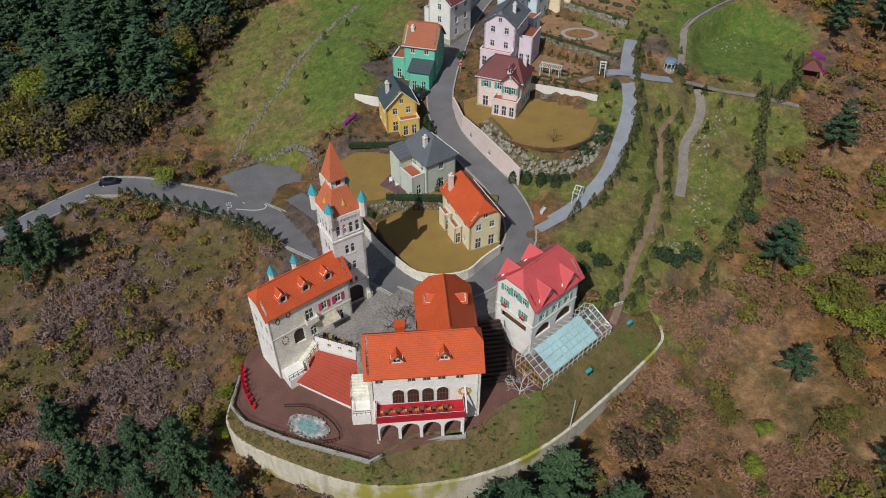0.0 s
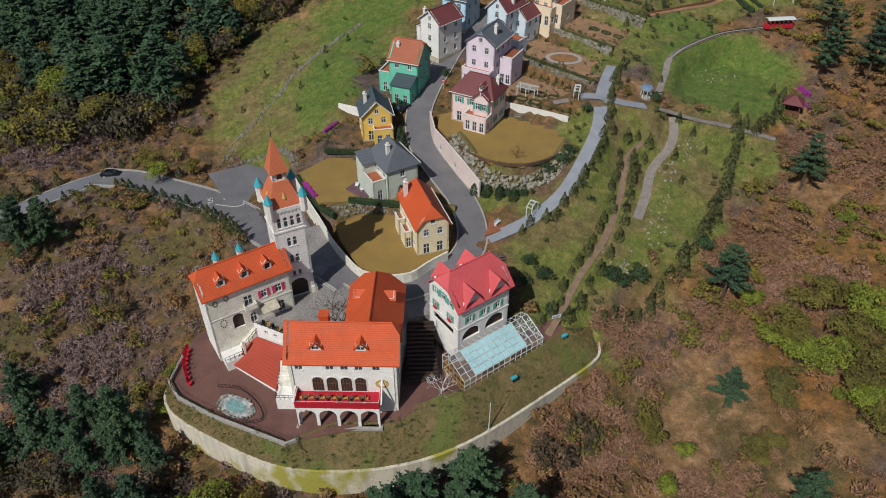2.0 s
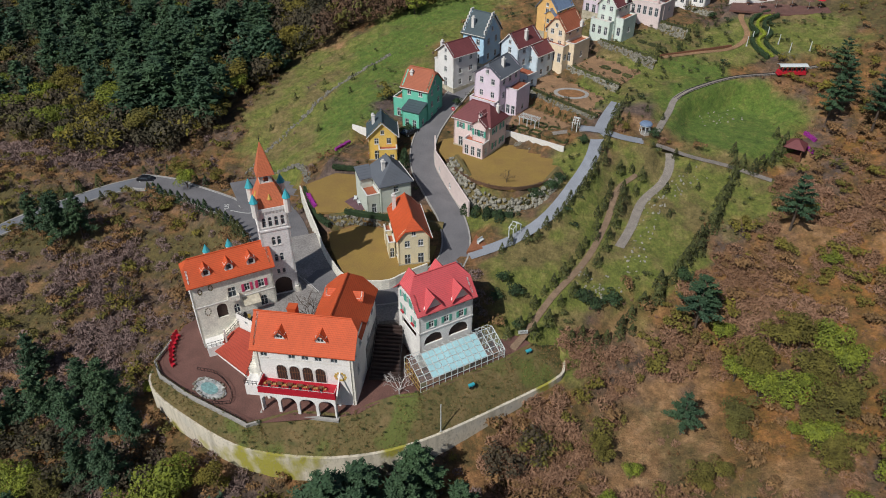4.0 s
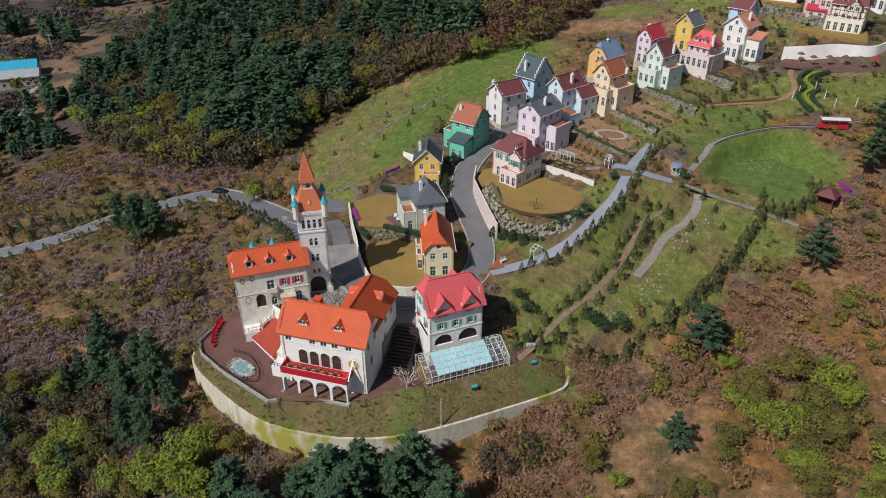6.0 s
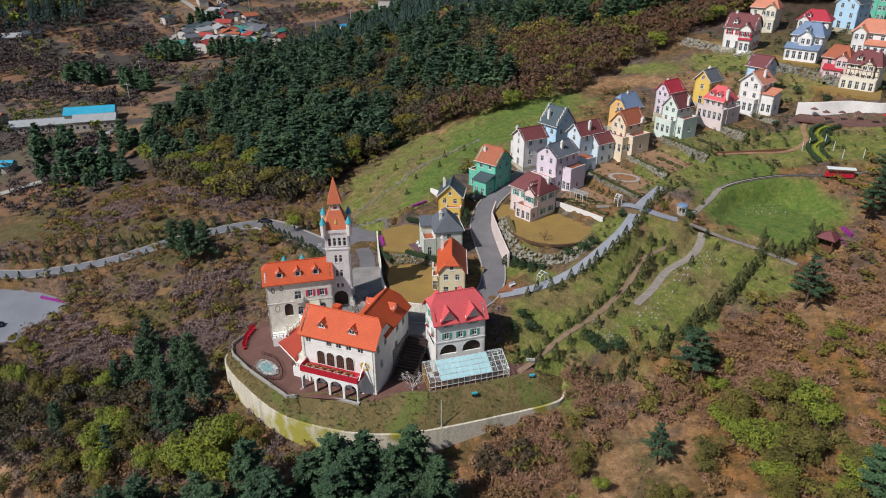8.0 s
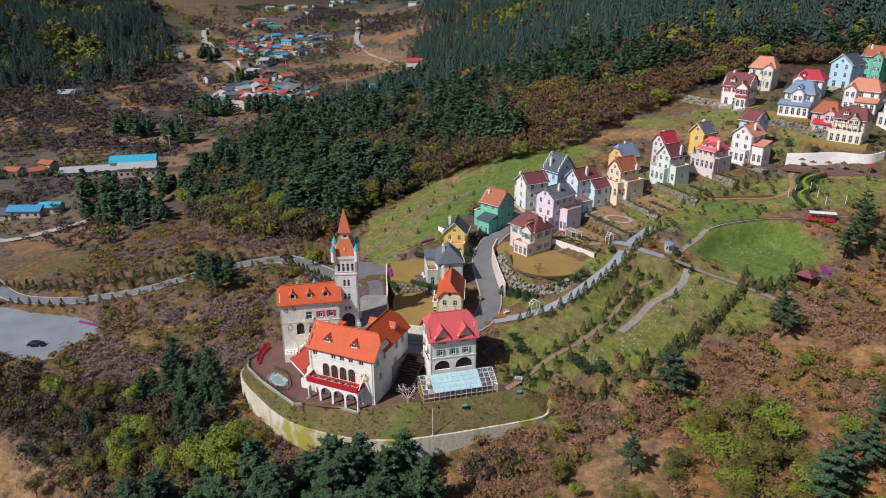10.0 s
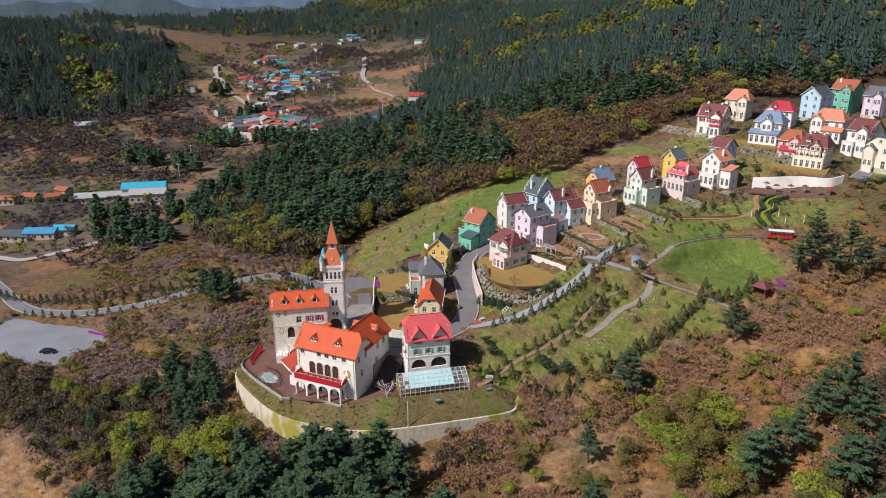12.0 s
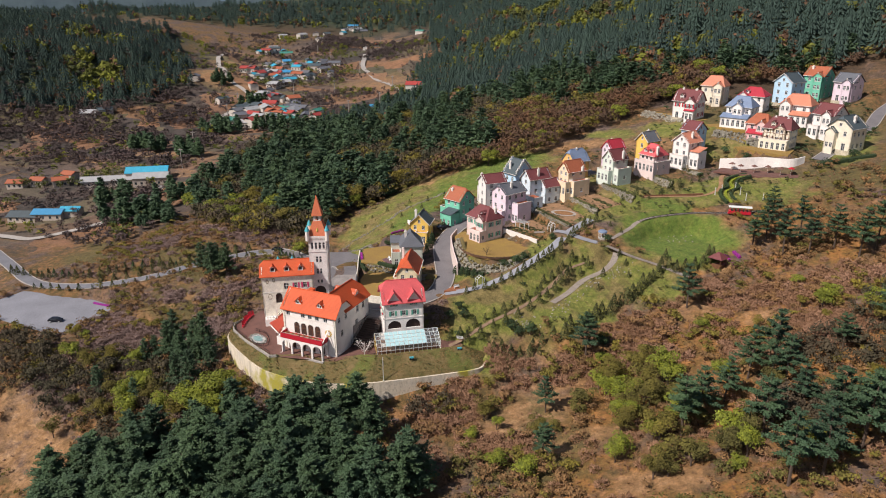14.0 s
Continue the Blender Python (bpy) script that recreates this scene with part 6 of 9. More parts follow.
house("sky blue house with dark slate roof", (80.6, 265.8, 50.6), -28, 7.0, 7.6, 7.8, 2.8, SKY, M["roof_teal"], "y", 0, 0, 3, (), ((-5.0, 2.0, 2.2),), front=2, grow=1.17)
house("green house with orange roof at the top of the village", (91.0, 280.8, 51.8), -22, 7.0, 8.4, 8.2, 2.8, MINT, M["roof_brick"], "x", 0, 0, 3, (), ((-5.6, 3.0, 2.8),), side_windows=2, grow=1.17, bay=(-3.2, -0.2, 1.1, 8.2))
house("lilac house with grey roof at the top of the village", (102.0, 274.8, 51.8), -26, 6.6, 7.4, 7.0, 2.6, LILAC, M["roof_grey"], "x", 0, 0, 2, (), (), front=2, grow=1.17, bay=(-3, -0.2, 1.2, 7.0))
house("white house with salmon roof and wide porch", (89.6, 239.4, 47.4), -14, 9.2, 7.0, 6.0, 2.8, OFFWHITE, M["roof_salmon"], "x", 1.8, 0, 2, ((-5.4, -2.2, 0.2, 0.0, 2.8, M["roof_salmon"]),), (), front=3, grow=1.17, bay=(-9, -5.6, 1.3, 6.0))
house("white house with maroon gable roof", (98.0, 227.2, 45.2), -30, 6.8, 7.0, 6.8, 2.8, OFFWHITE, M["roof_maroon"], "x", 0, 0, 2, ((-7.0, -1.8, -3.4, 0.0, 3.2, "terrace"),), (), front=2, grow=1.17, bay=(-3.2, -0.2, 1.2, 6.8))
house("cream house with grey-green roof and red awning", (104.4, 210.4, 43.6), -30, 7.4, 7.0, 6.8, 3.0, CREAM, M["roof_teal"], "y", 0, 0.25, 2, (), ((-1.6, 3.0, 3.0),), front=2, side_windows=3, grow=1.17, bay=(-7.2, -4.2, 1.2, 5.4))

# ---- plants ----
RNG = np.random.default_rng(7)


def quads_mesh(name, verts, mat):
    """A mesh of loose faces from an array of (n, corners, 3)."""
    me = bpy.data.meshes.new(name)
    n, k = verts.shape[:2]
    me.vertices.add(n * k)
    me.vertices.foreach_set("co", verts.reshape(-1).astype(np.float32))
    me.loops.add(n * k)
    me.loops.foreach_set("vertex_index", np.arange(n * k, dtype=np.int32))
    me.polygons.add(n)
    me.polygons.foreach_set("loop_start", np.arange(0, n * k, k, dtype=np.int32))
    me.update(calc_edges=True)
    me.materials.append(mat)
    return me


def unit(v):
    return v / (np.linalg.norm(v, axis=-1, keepdims=True) + 1e-9)


def leaves(centres, dirs, length, width, rng, tilt=0.5, facing=None, loose=0.45):
    """Pointed sprays at centres, each stretched along its direction. facing: the way their faces turn, loosely; without it they turn at random."""
    n = len(centres)
    d = unit(dirs + tilt * rng.normal(size=(n, 3)))
    if facing is None:
        s = unit(np.cross(d, rng.normal(size=(n, 3))))
    else:
        f = unit(unit(facing) + loose * rng.normal(size=(n, 3)))
        d = unit(d - 0.85 * (d * f).sum(1, keepdims=True) * f)
        s = unit(np.cross(d, f))
    l = (length * rng.uniform(0.6, 1.3, n))[:, None] * d
    w = (width * rng.uniform(0.6, 1.3, n))[:, None] * s
    return np.stack([centres - 0.4 * l - 0.5 * w, centres - 0.4 * l + 0.5 * w, centres + 0.6 * l], 1)


def pine_parts(h, rng, dense=1.0, bare=(0.18, 0.34), gap=(0.055, 0.085), wide=0.29, flat=0.10):
    """Crown quads and trunk bmesh of a Korean pine of height h: bare lower stem, plates of branches above."""
    low = rng.uniform(*bare) * h
    cen, dr = [], []
    tb = bmesh.new()
    lean = rng.normal(size=2) * 0.03 * h
    axis = lambda z: np.array([lean[0] * (z / h) ** 1.5, lean[1] * (z / h) ** 1.5, z])
    for a, b in ((-1.5, 0.5 * h), (0.5 * h, 0.97 * h)):
        ra, rb = 0.022 * h * (1 - max(a, 0) / h) + 0.03, 0.022 * h * (1 - b / h) + 0.03
        beam(tb, axis(max(a, 0)) + (0, 0, min(a, 0)), axis(b), ra, 6, rb / ra)
    z = low
    while z < h * 0.98:
        f = (z - low) / (h - low)
        reach = h * (wide * (1 - f) ** 0.7 + 0.04) * rng.uniform(0.8, 1.15)
        n = int(rng.integers(5, 8))
        off = rng.uniform(0, 6.28)
        for k in range(n):
            a = off + 6.283 * k / n + rng.normal() * 0.25
            ln = reach * rng.uniform(0.65, 1.15)
            rise = 0.10 + 0.35 * f + rng.normal() * 0.08
            way = np.array([math.cos(a), math.sin(a), rise])
            p0 = axis(z)
            if f < 0.75:
                beam(tb, p0, p0 + way * ln * 0.8, 0.05 * (1 - f) + 0.02, 3, 0.4)
            m = max(3, int(ln * 13 * dense))
            t = rng.uniform(0.25, 1.0, m)
            c = p0 + t[:, None] * way * ln + rng.normal(size=(m, 3)) * np.array([0.16, 0.16, flat]) * (0.55 + ln * 0.38)
            cen.append(c)
            dr.append(np.tile(way + (0, 0, 0.35), (m, 1)))
        z += h * rng.uniform(*gap)
    cen, dr = np.concatenate(cen), np.concatenate(dr)
    up = np.tile((0.0, 0.0, 1.0), (len(cen), 1)) + 0.35 * unit(dr)
    return leaves(cen, dr, 0.100 * h ** 0.85 / dense ** 0.5, 0.062 * h ** 0.85 / dense ** 0.5, rng, 0.5, up, 0.4), tb


def crown_parts(h, spread_r, rng, n=900, leaf=0.34, trunk=0.28):
    """A broadleaf crown of overlapping clumps on forked limbs."""
    tb = bmesh.new()
    beam(tb, (0, 0, -1), (0, 0, h * trunk), 0.03 * h, 6, 0.75)
    cen, out = [], []
    k = 11
    for i in range(k):
        a = 6.283 * i / k + rng.normal() * 0.3
        rr = spread_r * rng.uniform(0.15, 0.72)
        c = np.array([math.cos(a) * rr, math.sin(a) * rr, h * rng.uniform(0.42, 0.86)])
        beam(tb, (0, 0, h * trunk * rng.uniform(0.6, 1)), c, 0.012 * h, 4, 0.3)
        m = n // k
        v = rng.normal(size=(m, 3))
        v /= np.linalg.norm(v, axis=1, keepdims=True)
        v[:, 2] = np.where(v[:, 2] < -0.3, -v[:, 2], v[:, 2])
        cen.append(c + v * (rng.uniform(0.5, 1.0, m) ** 0.5)[:, None] * np.array([0.42, 0.42, 0.32]) * spread_r * rng.uniform(0.75, 1.2))
        out.append(v + 0.5 * unit(c - np.array([0, 0, h * 0.45])))
    cen, out = np.concatenate(cen), np.concatenate(out)
    return leaves(cen, rng.normal(size=cen.shape), leaf * 1.2, leaf, rng, 0.2, out, 0.5), tb


def cone_quads(h, r, n, rng, blunt=0.6, leaf=0.22):
    """A dense clipped or cone-shaped evergreen that reaches down to the ground."""
    z = rng.uniform(0, 1, n)
    a = rng.uniform(0, 6.283, n)
    rad = r * (1 - z ** (1 / blunt)) * rng.uniform(0.72, 1.08, n) + 0.03
    c = np.stack([np.cos(a) * rad, np.sin(a) * rad, z * h], 1)
    d = np.stack([np.cos(a) * 0.4, np.sin(a) * 0.4, np.ones(n)], 1)
    return leaves(c, d, leaf * 1.6, leaf, rng, 0.4, np.stack([np.cos(a), np.sin(a), np.full(n, 0.5)], 1), 0.4)


def tree_kind(name, label, cat, group, quads, trunk, leafmat, barkmat):
    t = thing(name, label, cat, (0, 0, -500), 0, group)
    part("trunk", trunk, barkmat, t)
    c = new("crown", quads_mesh("crown", quads, leafmat))
    c.parent = t
    return t


M["hazel"] = surface("budding_brown_wood", (0.158, 0.078, 0.036), 0.95, 0.32, 0.05, 0.5, 0.0, second=(0.098, 0.064, 0.042), island=0.2)
M["dusk_wood"] = surface("dark_bare_wood", (0.082, 0.062, 0.036), 0.95, 0.3, 0.05, 0.5, 0.0, second=(0.055, 0.052, 0.028), island=0.2)
M["mauve_wood"] = surface("mauve_bare_wood", (0.120, 0.086, 0.082), 0.95, 0.3, 0.03, 0.5, 0.0, second=(0.080, 0.062, 0.056), island=0.2)
M["rose_brush"] = surface("rosy_dry_thicket", (0.335, 0.195, 0.125), 0.95, 0.3, 0.10, 2.5, 0.0, second=(0.23, 0.125, 0.066), island=0.2)
M["spring_far"] = surface("budding_far_wood", (0.215, 0.235, 0.020), 0.95, 0.3, 0.02, 0.6, 0.0, second=(0.075, 0.090, 0.026), island=0.2)
M["bramble"] = surface("dry_bramble", (0.27, 0.150, 0.062), 0.95, 0.32, 0.08, 0.8, 0.0, second=(0.175, 0.105, 0.045), island=0.25)
M["olive"] = surface("olive_budding_wood", (0.190, 0.155, 0.020), 0.95, 0.35, 0.03, 0.5, 0.0, second=(0.100, 0.095, 0.024), island=0.25)
PINES = []
for i in range(6):
    q, tb = pine_parts(12.0, RNG, 3.2)
    PINES.append(tree_kind("pine_tree", "dark green pine with layered branches and bare lower trunk", "tree", "hillside pines", q, tb, M["pine"], M["bark"]))
UMBRELLAS = []
for i in range(5):
    q, tb = pine_parts(12.0, RNG, 3.6, (0.34, 0.5), (0.085, 0.12), 0.25, 0.055)
    UMBRELLAS.append(tree_kind("pine_tree", "open pine with tiered flat branches on a tall trunk", "tree", "hillside pines", q, tb, M["pine"], M["bark"]))
FIRS = []
for i in range(5):
    q, tb = pine_parts(12.0, RNG, 1.0)
    FIRS.append(tree_kind("pine_tree", "dark green pine in the valley forest", "tree", "forest pines", q, tb, M["pine"], M["bark"]))
SPRINGS = []
for i in range(4):
    q, tb = crown_parts(6.5, 3.4, RNG, 1900, 0.28)
    SPRINGS.append(tree_kind("broadleaf_tree", "young tree in fresh yellow-green spring leaf", "tree", "spring trees", q, tb, M["spring"], M["bark"]))


OLIVES = []
for i in range(3):
    q, tb = crown_parts(6.5, 3.2, RNG, 1700, 0.26)
    OLIVES.append(tree_kind("broadleaf_tree", "olive-brown tree with budding twigs", "tree", "spring trees", q, tb, M["olive"], M["bark"]))


def plant(protos, x, y, h, ref, squash=1.0, sink=0.1):
    k = int(RNG.integers(len(protos)))
    s = h / ref
    ob = copy_thing(protos[k], pose(x, y, height(x, y) - sink, 0, 0, RNG.uniform(0, 360)))
    ob.scale = (s * squash, s * squash, s)
    return ob


# single pines of the slopes: x, y, height
for x, y, h in [(56.8, 88.7, 12.5), (54.6, 69.2, 9), (60.9, 51.4, 9), (84.5, 61.8, 13), (86.5, 68, 12), (93, 82.5, 12), (97.2, 84.1, 15), (98.1, 60.1, 13), (103.5, 47, 14), (109.1, 60.7, 14), (112.8, 57.9, 15), (108.9, 91.6, 9),
                (103.5, 69.3, 10), (74.5, 113.7, 12), (84.7, 146.2, 11), (92.9, 142.6, 13), (87.7, 149.9, 12), (99, 141, 12), (104.6, 142.8, 12), (110.3, 136.3, 13), (113.7, 139.2, 13)]:
    plant(UMBRELLAS, x, y, h, 12.0)
for x, y, h in [(-52.3, 56.4, 13), (-37.1, 55.8, 15), (-59.5, 53.7, 8), (-36.3, 45.1, 10), (-29.9, 44.1, 12), (-46, 60, 11), (-42, 52, 12), (-83.9, 98.3, 11), (-76.4, 96, 13), (-72.2, 98, 12), (-80, 101, 10), (-62, 40, 9), (-44, 38, 9),
                (118, 70, 14), (121, 84, 13), (116, 100, 12), (124, 56, 14), (100, 78, 12), (119, 45, 14), (90, 74, 10), (108, 50, 13), (115, 66, 12), (121, 62, 15), (126, 74, 14), (118, 148, 12), (96, 150, 12), (124, 140, 13), (88, 158, 11)]:
    plant(UMBRELLAS if x > 0 else PINES, x, y, h, 12.0, 1.0 if x > 0 else 0.8)
for x, y in [(-61, 65), (-49, 57), (-37, 53), (-58, 56), (-30, 51)]:
    plant(PINES, x, y, RNG.uniform(8, 11), 12.0, 0.85)
# the grove below the retaining wall
GROVE = [(-46, 14), (-38, 22), (-24, 27), (-9, 37), (1, 44), (14, 52), (22, 52), (27, 46), (22, 36), (40, 38), (44, 30), (20, 14), (-10, 6), (-40, 4)]
made = []
while len(made) < 74:
    x, y = RNG.uniform(-46, 44), RNG.uniform(4, 53)
    if inside(np.array([x]), np.array([y]), GROVE)[0] and all(math.hypot(x - a, y - b) > 3.6 for a, b in made):
        made.append((x, y))
        plant(PINES, x, y, RNG.uniform(10.5, 14), 12.0, RNG.uniform(1.05, 1.3))

FOREST = [(-135, 141), (-120, 134), (-90, 127), (-68, 131), (-58, 142), (-55, 162), (-50, 176), (-39, 181), (-23, 187), (-8, 194), (-2, 200), (6, 214), (13, 226), (23, 247), (32, 266), (56, 293), (99, 318), (170, 330), (300, 500), (150, 700), (-60, 600), (-130, 450), (-172, 372), (-205, 330), (-240, 310), (-215, 250), (-190, 200), (-160, 160)]
PINE_ZONES = [(-66, 150, 10, 8), (-120, 190, 16, 14), (-76, 170, 16, 16), (-100, 166, 18, 14), (-165, 212, 26, 22), (-190, 270, 30, 26), (-215, 310, 20, 16), (-180, 240, 20, 24), (-118, 186, 22, 18), (-88, 186, 18, 16), (-78, 148, 10, 8), (-66, 226, 20, 16), (-36, 208, 12, 8), (-97, 272, 26, 20), (-135, 250, 30, 24), (-40, 285, 22, 14), (-4, 266, 14, 7), (8, 288, 18, 10), (-160, 300, 36, 40), (-112, 330, 30, 30), (-60, 330, 34, 22), (-185, 180, 18, 16), (40, 318, 30, 12), (75, 316, 16, 8), (100, 330, 40, 16), (-150, 160, 18, 10), (60, 345, 50, 14), (-20, 340, 50, 16)]


def in_forest(x, y):
    return inside(x, y, FOREST)


# near forest: single trees that can be told apart
near_pines, near_spring = 0, 0
spots = []
while near_pines < 172 or near_spring < 132:
    x, y = (RNG.uniform(-200, 90), RNG.uniform(122, 320)) if RNG.uniform() < 0.72 else (RNG.uniform(-140, -55), RNG.uniform(128, 215))
    xa, ya = np.array([x]), np.array([y])
    if not in_forest(xa, ya)[0] or any(abs(x - a) < 3.2 and abs(y - b) < 3.2 for a, b in spots):
        continue
    zone = blob(xa, ya, PINE_ZONES, 0.7)[0]
    if RNG.uniform() < 0.85 * zone and near_pines < 172:
        plant(FIRS, x, y, RNG.uniform(9.5, 15), 12.0, RNG.uniform(1.05, 1.4))
        near_pines += 1
    elif near_spring < 132 and RNG.uniform() < 0.12:
        plant(SPRINGS if RNG.uniform() < 0.4 else OLIVES, x, y, RNG.uniform(5, 9.5), 6.5, RNG.uniform(0.9, 1.3))
        near_spring += 1
    else:
        continue
    spots.append((x, y))
for x, y, h in [(-20, 43, 7.5), (-22, 38, 8), (-26, 39, 7), (-31, 36, 7), (-16, 38, 7), (-74, 46, 6), (-82, 46, 6), (-48, 38, 7.5), (-46, 43, 6.5), (-42, 34, 7), (-63, 26, 6), (65, 79, 7), (76, 83, 8), (73, 79, 7.5), (66, 83, 7), (73, 86, 7.5), (75, 72, 7), (70, 75, 6), (42, 64, 4.5), (43, 62, 4.5), (96, 60, 7), (81, 60, 7), (83, 68, 6), (98, 78, 5), (94, 59, 7), (70, 86, 7), (76, 72, 6), (72, 66, 5.5), (63, 80, 5), (60, 45, 5), (61, 88, 4), (94, 56, 6), (-52, 44, 5.5), (-66, 47, 4.5), (-20, 45, 6.5), (-14, 46, 6), (-17, 38, 7), (-78, 47, 4), (53, 47, 4.5), (66, 76, 6), (78, 80, 6), (82, 70, 6.5), (-60, 50, 4.5), (-26, 36, 6), (-33, 60.5, 3.2), (-33.6, 64, 3),
                (-34, 68, 3), (-32.5, 72, 2.6), (80, 104, 3.5), (66, 113, 3), (-57, 118, 5), (-62, 124, 5), (-50, 120, 4.5), (73, 62, 5), (88, 82, 5), (47, 60, 3.6), (44, 54, 3.4), (84, 52, 6), (75, 55, 5), (-40, 31, 6), (-52, 34, 6), (-72, 52, 4), (42, 131, 2.5), (100, 112, 3), (92, 104, 3), (98, 124, 3)]:
    plant(SPRINGS if (h > 6.4 and x < 40) or RNG.uniform() < 0.42 else OLIVES, x, y, h, 6.5, RNG.uniform(0.9, 1.25))

# yellow-green thickets on the lower slopes
THICKETS = [(73, 78, 9, 9), (66, 68, 6, 6), (84, 66, 8, 8), (94, 58, 8, 7), (88, 50, 8, 6), (-22, 41, 8, 5), (-46, 38, 10, 7), (-68, 48, 9, 4), (-60, 34, 8, 6), (104, 56, 8, 8), (70, 54, 6, 6), (110, 72, 8, 8), (-30, 30, 8, 5), (60, 62, 4, 4), (112, 108, 8, 6), (-86, 52, 7, 5)]
n_thicket = 0
while n_thicket < 80:
    x, y = RNG.uniform(-95, 125), RNG.uniform(26, 116)
    if RNG.uniform() < blob(np.array([x]), np.array([y]), THICKETS, 0.6)[0] and not inside(np.array([x]), np.array([y]), GROVE)[0]:
        plant(SPRINGS if RNG.uniform() < 0.35 else OLIVES, x, y, RNG.uniform(2.4, 6.0), 6.5, RNG.uniform(0.9, 1.3))
        n_thicket += 1

def open_slope(x, y):
    """Where brush may grow: off the pads, roads, lawns and platform."""
    ok = ~inside(x, y, PLATFORM)
    for h, fringe, poly in PADS.values():
        d, _ = nearest(x, y, poly + poly[:1])
        ok &= ~inside(x, y, poly) & (d > 0.5)
    for half, line in ROADS.values():
        d, _ = nearest(x, y, line)
        ok &= d > half + 0.7
    return ok


# far woods, too many to count: one object of each kind
def far_pine_form(rng, h=14.0, r=3.3, tiers=5, points=6):
    """A far pine: stacked skirts of drooping branches with gaps between them."""
    out = []
    for i in range(tiers):
        f = i / tiers
        z = h * (0.16 + 0.74 * f)
        reach = r * (1 - f) ** 0.75 + 0.25
        off = rng.uniform(0, 6.283)
        for k in range(points):
            a = off + 6.283 * (k + rng.normal() * 0.12) / points
            ln = reach * rng.uniform(0.7, 1.2)
            w = 3.0 / points * rng.uniform(0.8, 1.2)
            tip = np.array([math.cos(a) * ln, math.sin(a) * ln, z - 0.05 * h * rng.uniform(0.2, 1.2)])
            root = np.array([0, 0, z + h * 0.13])
            for s in (-1, 1):
                side = np.array([math.cos(a + s * w * 0.62) * ln * 0.55, math.sin(a + s * w * 0.62) * ln * 0.55, z - 0.01 * h])
                out.append([root, side, tip])
    return np.array(out)


def far_leaf_form(rng, n=38, h=8.5, r=3.6):
    """A far broadleaf crown: sprays over a lumpy dome."""
    v = unit(rng.normal(size=(n, 3)))
    v[:, 2] = np.abs(v[:, 2]) * 1.1 - 0.15
    lump = 1 + 0.2 * np.sin(3 * np.arctan2(v[:, 1], v[:, 0]) + rng.uniform(0, 6)) + 0.1 * rng.normal(size=n)
    c = v * np.array([r, r, h * 0.45]) * lump[:, None] + np.array([0, 0, h * 0.5])
    return leaves(c, rng.normal(size=c.shape), 2.6, 2.2, rng, 0.2, v, 0.35)


frng = np.random.default_rng(3)
far_pine = np.stack([far_pine_form(frng) for _ in range(5)])
far_leaf = np.stack([far_leaf_form(frng) for _ in range(5)])


def woods(name, template, mat, count, test, lo, hi, label, seed, area):
    rng = np.random.default_rng(seed)
    x = rng.uniform(area[0], area[1], count)
    y = rng.uniform(area[2], area[3], count)
    keep = test(x, y, rng)
    x, y = x[keep], y[keep]
    z = land(x, y)
    s = rng.uniform(lo, hi, len(x))
    yaw = rng.uniform(0, 6.283, len(x))
    c, sn = np.cos(yaw)[:, None, None], np.sin(yaw)[:, None, None]
    q = (template[rng.integers(len(template), size=len(x))] if template.ndim == 4 else template[None]) * s[:, None, None, None]
    out = np.stack([q[..., 0] * c - q[..., 1] * sn + x[:, None, None], q[..., 0] * sn + q[..., 1] * c + y[:, None, None], q[..., 2] + z[:, None, None]], -1)
    ob = new(name, quads_mesh(name, out.reshape(-1, *template.shape[-2:]), mat))
    return tagged(ob, label, "woods", kind="stuff")


def far_hill(x, y, rng):
    w = np.maximum(wooded(x, y), in_forest(x, y) * ((y > 318) | (x > 90)))
    return rng.uniform(size=len(x)) < w * np.clip(620 / np.hypot(x - 100, y + 60), 0.25, 1)


def seen_side(x, y):
    """The side of the country that the hill looks out on."""
    a = np.degrees(np.arctan2(x - 102, y + 60))
    return (a > -65) & (a < 8) & (np.hypot(x - 102, y + 60) < 1420)


def near_brown(x, y, rng):
    return in_forest(x, y) & (y < 330) & (rng.uniform(size=len(x)) < 0.9 - 0.55 * blob(x, y, PINE_ZONES, 0.7))


SPRING_HILL = [(-145, 565, 70, 60), (-75, 520, 45, 40), (-10, 560, 60, 70), (5, 478, 40, 25), (-230, 720, 60, 60), (-560, 400, 40, 30), (-660, 1060, 120, 50), (60, 520, 80, 40), (-30, 640, 90, 60), (-470, 330, 20, 16)]


def spring_side(x, y, rng):
    """Above zero where budding broadleaf trees stand, below where pines do."""
    return 1.5 * blob(x, y, SPRING_HILL, 0.8) - 0.50 + 0.60 * ripple(x, y, 90, 8) + 0.45 * ripple(x, y, 31, 2) + 0.3 * rng.normal(size=len(x))


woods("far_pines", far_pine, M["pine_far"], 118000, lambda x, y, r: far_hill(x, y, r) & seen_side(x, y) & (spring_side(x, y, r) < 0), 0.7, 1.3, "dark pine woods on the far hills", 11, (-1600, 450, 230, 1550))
woods("far_broadleaf_woods", far_leaf, M["spring_far"], 120000, lambda x, y, r: far_hill(x, y, r) & seen_side(x, y) & (spring_side(x, y, r) > -0.05) & (r.uniform(size=len(x)) < 0.8), 0.6, 1.15, "yellow-green budding woods on the far hills", 12, (-1600, 450, 230, 1550))
woods("far_bare_woods", far_leaf, M["hazel"], 50000, lambda x, y, r: far_hill(x, y, r) & seen_side(x, y) & (np.abs(spring_side(x, y, r)) < 0.4), 0.5, 1.1, "bare brown woods among the far pines", 18, (-1600, 450, 230, 1550))
near_leaf, _ = crown_parts(6.0, 2.8, np.random.default_rng(5), 154, 0.52)
_.free()
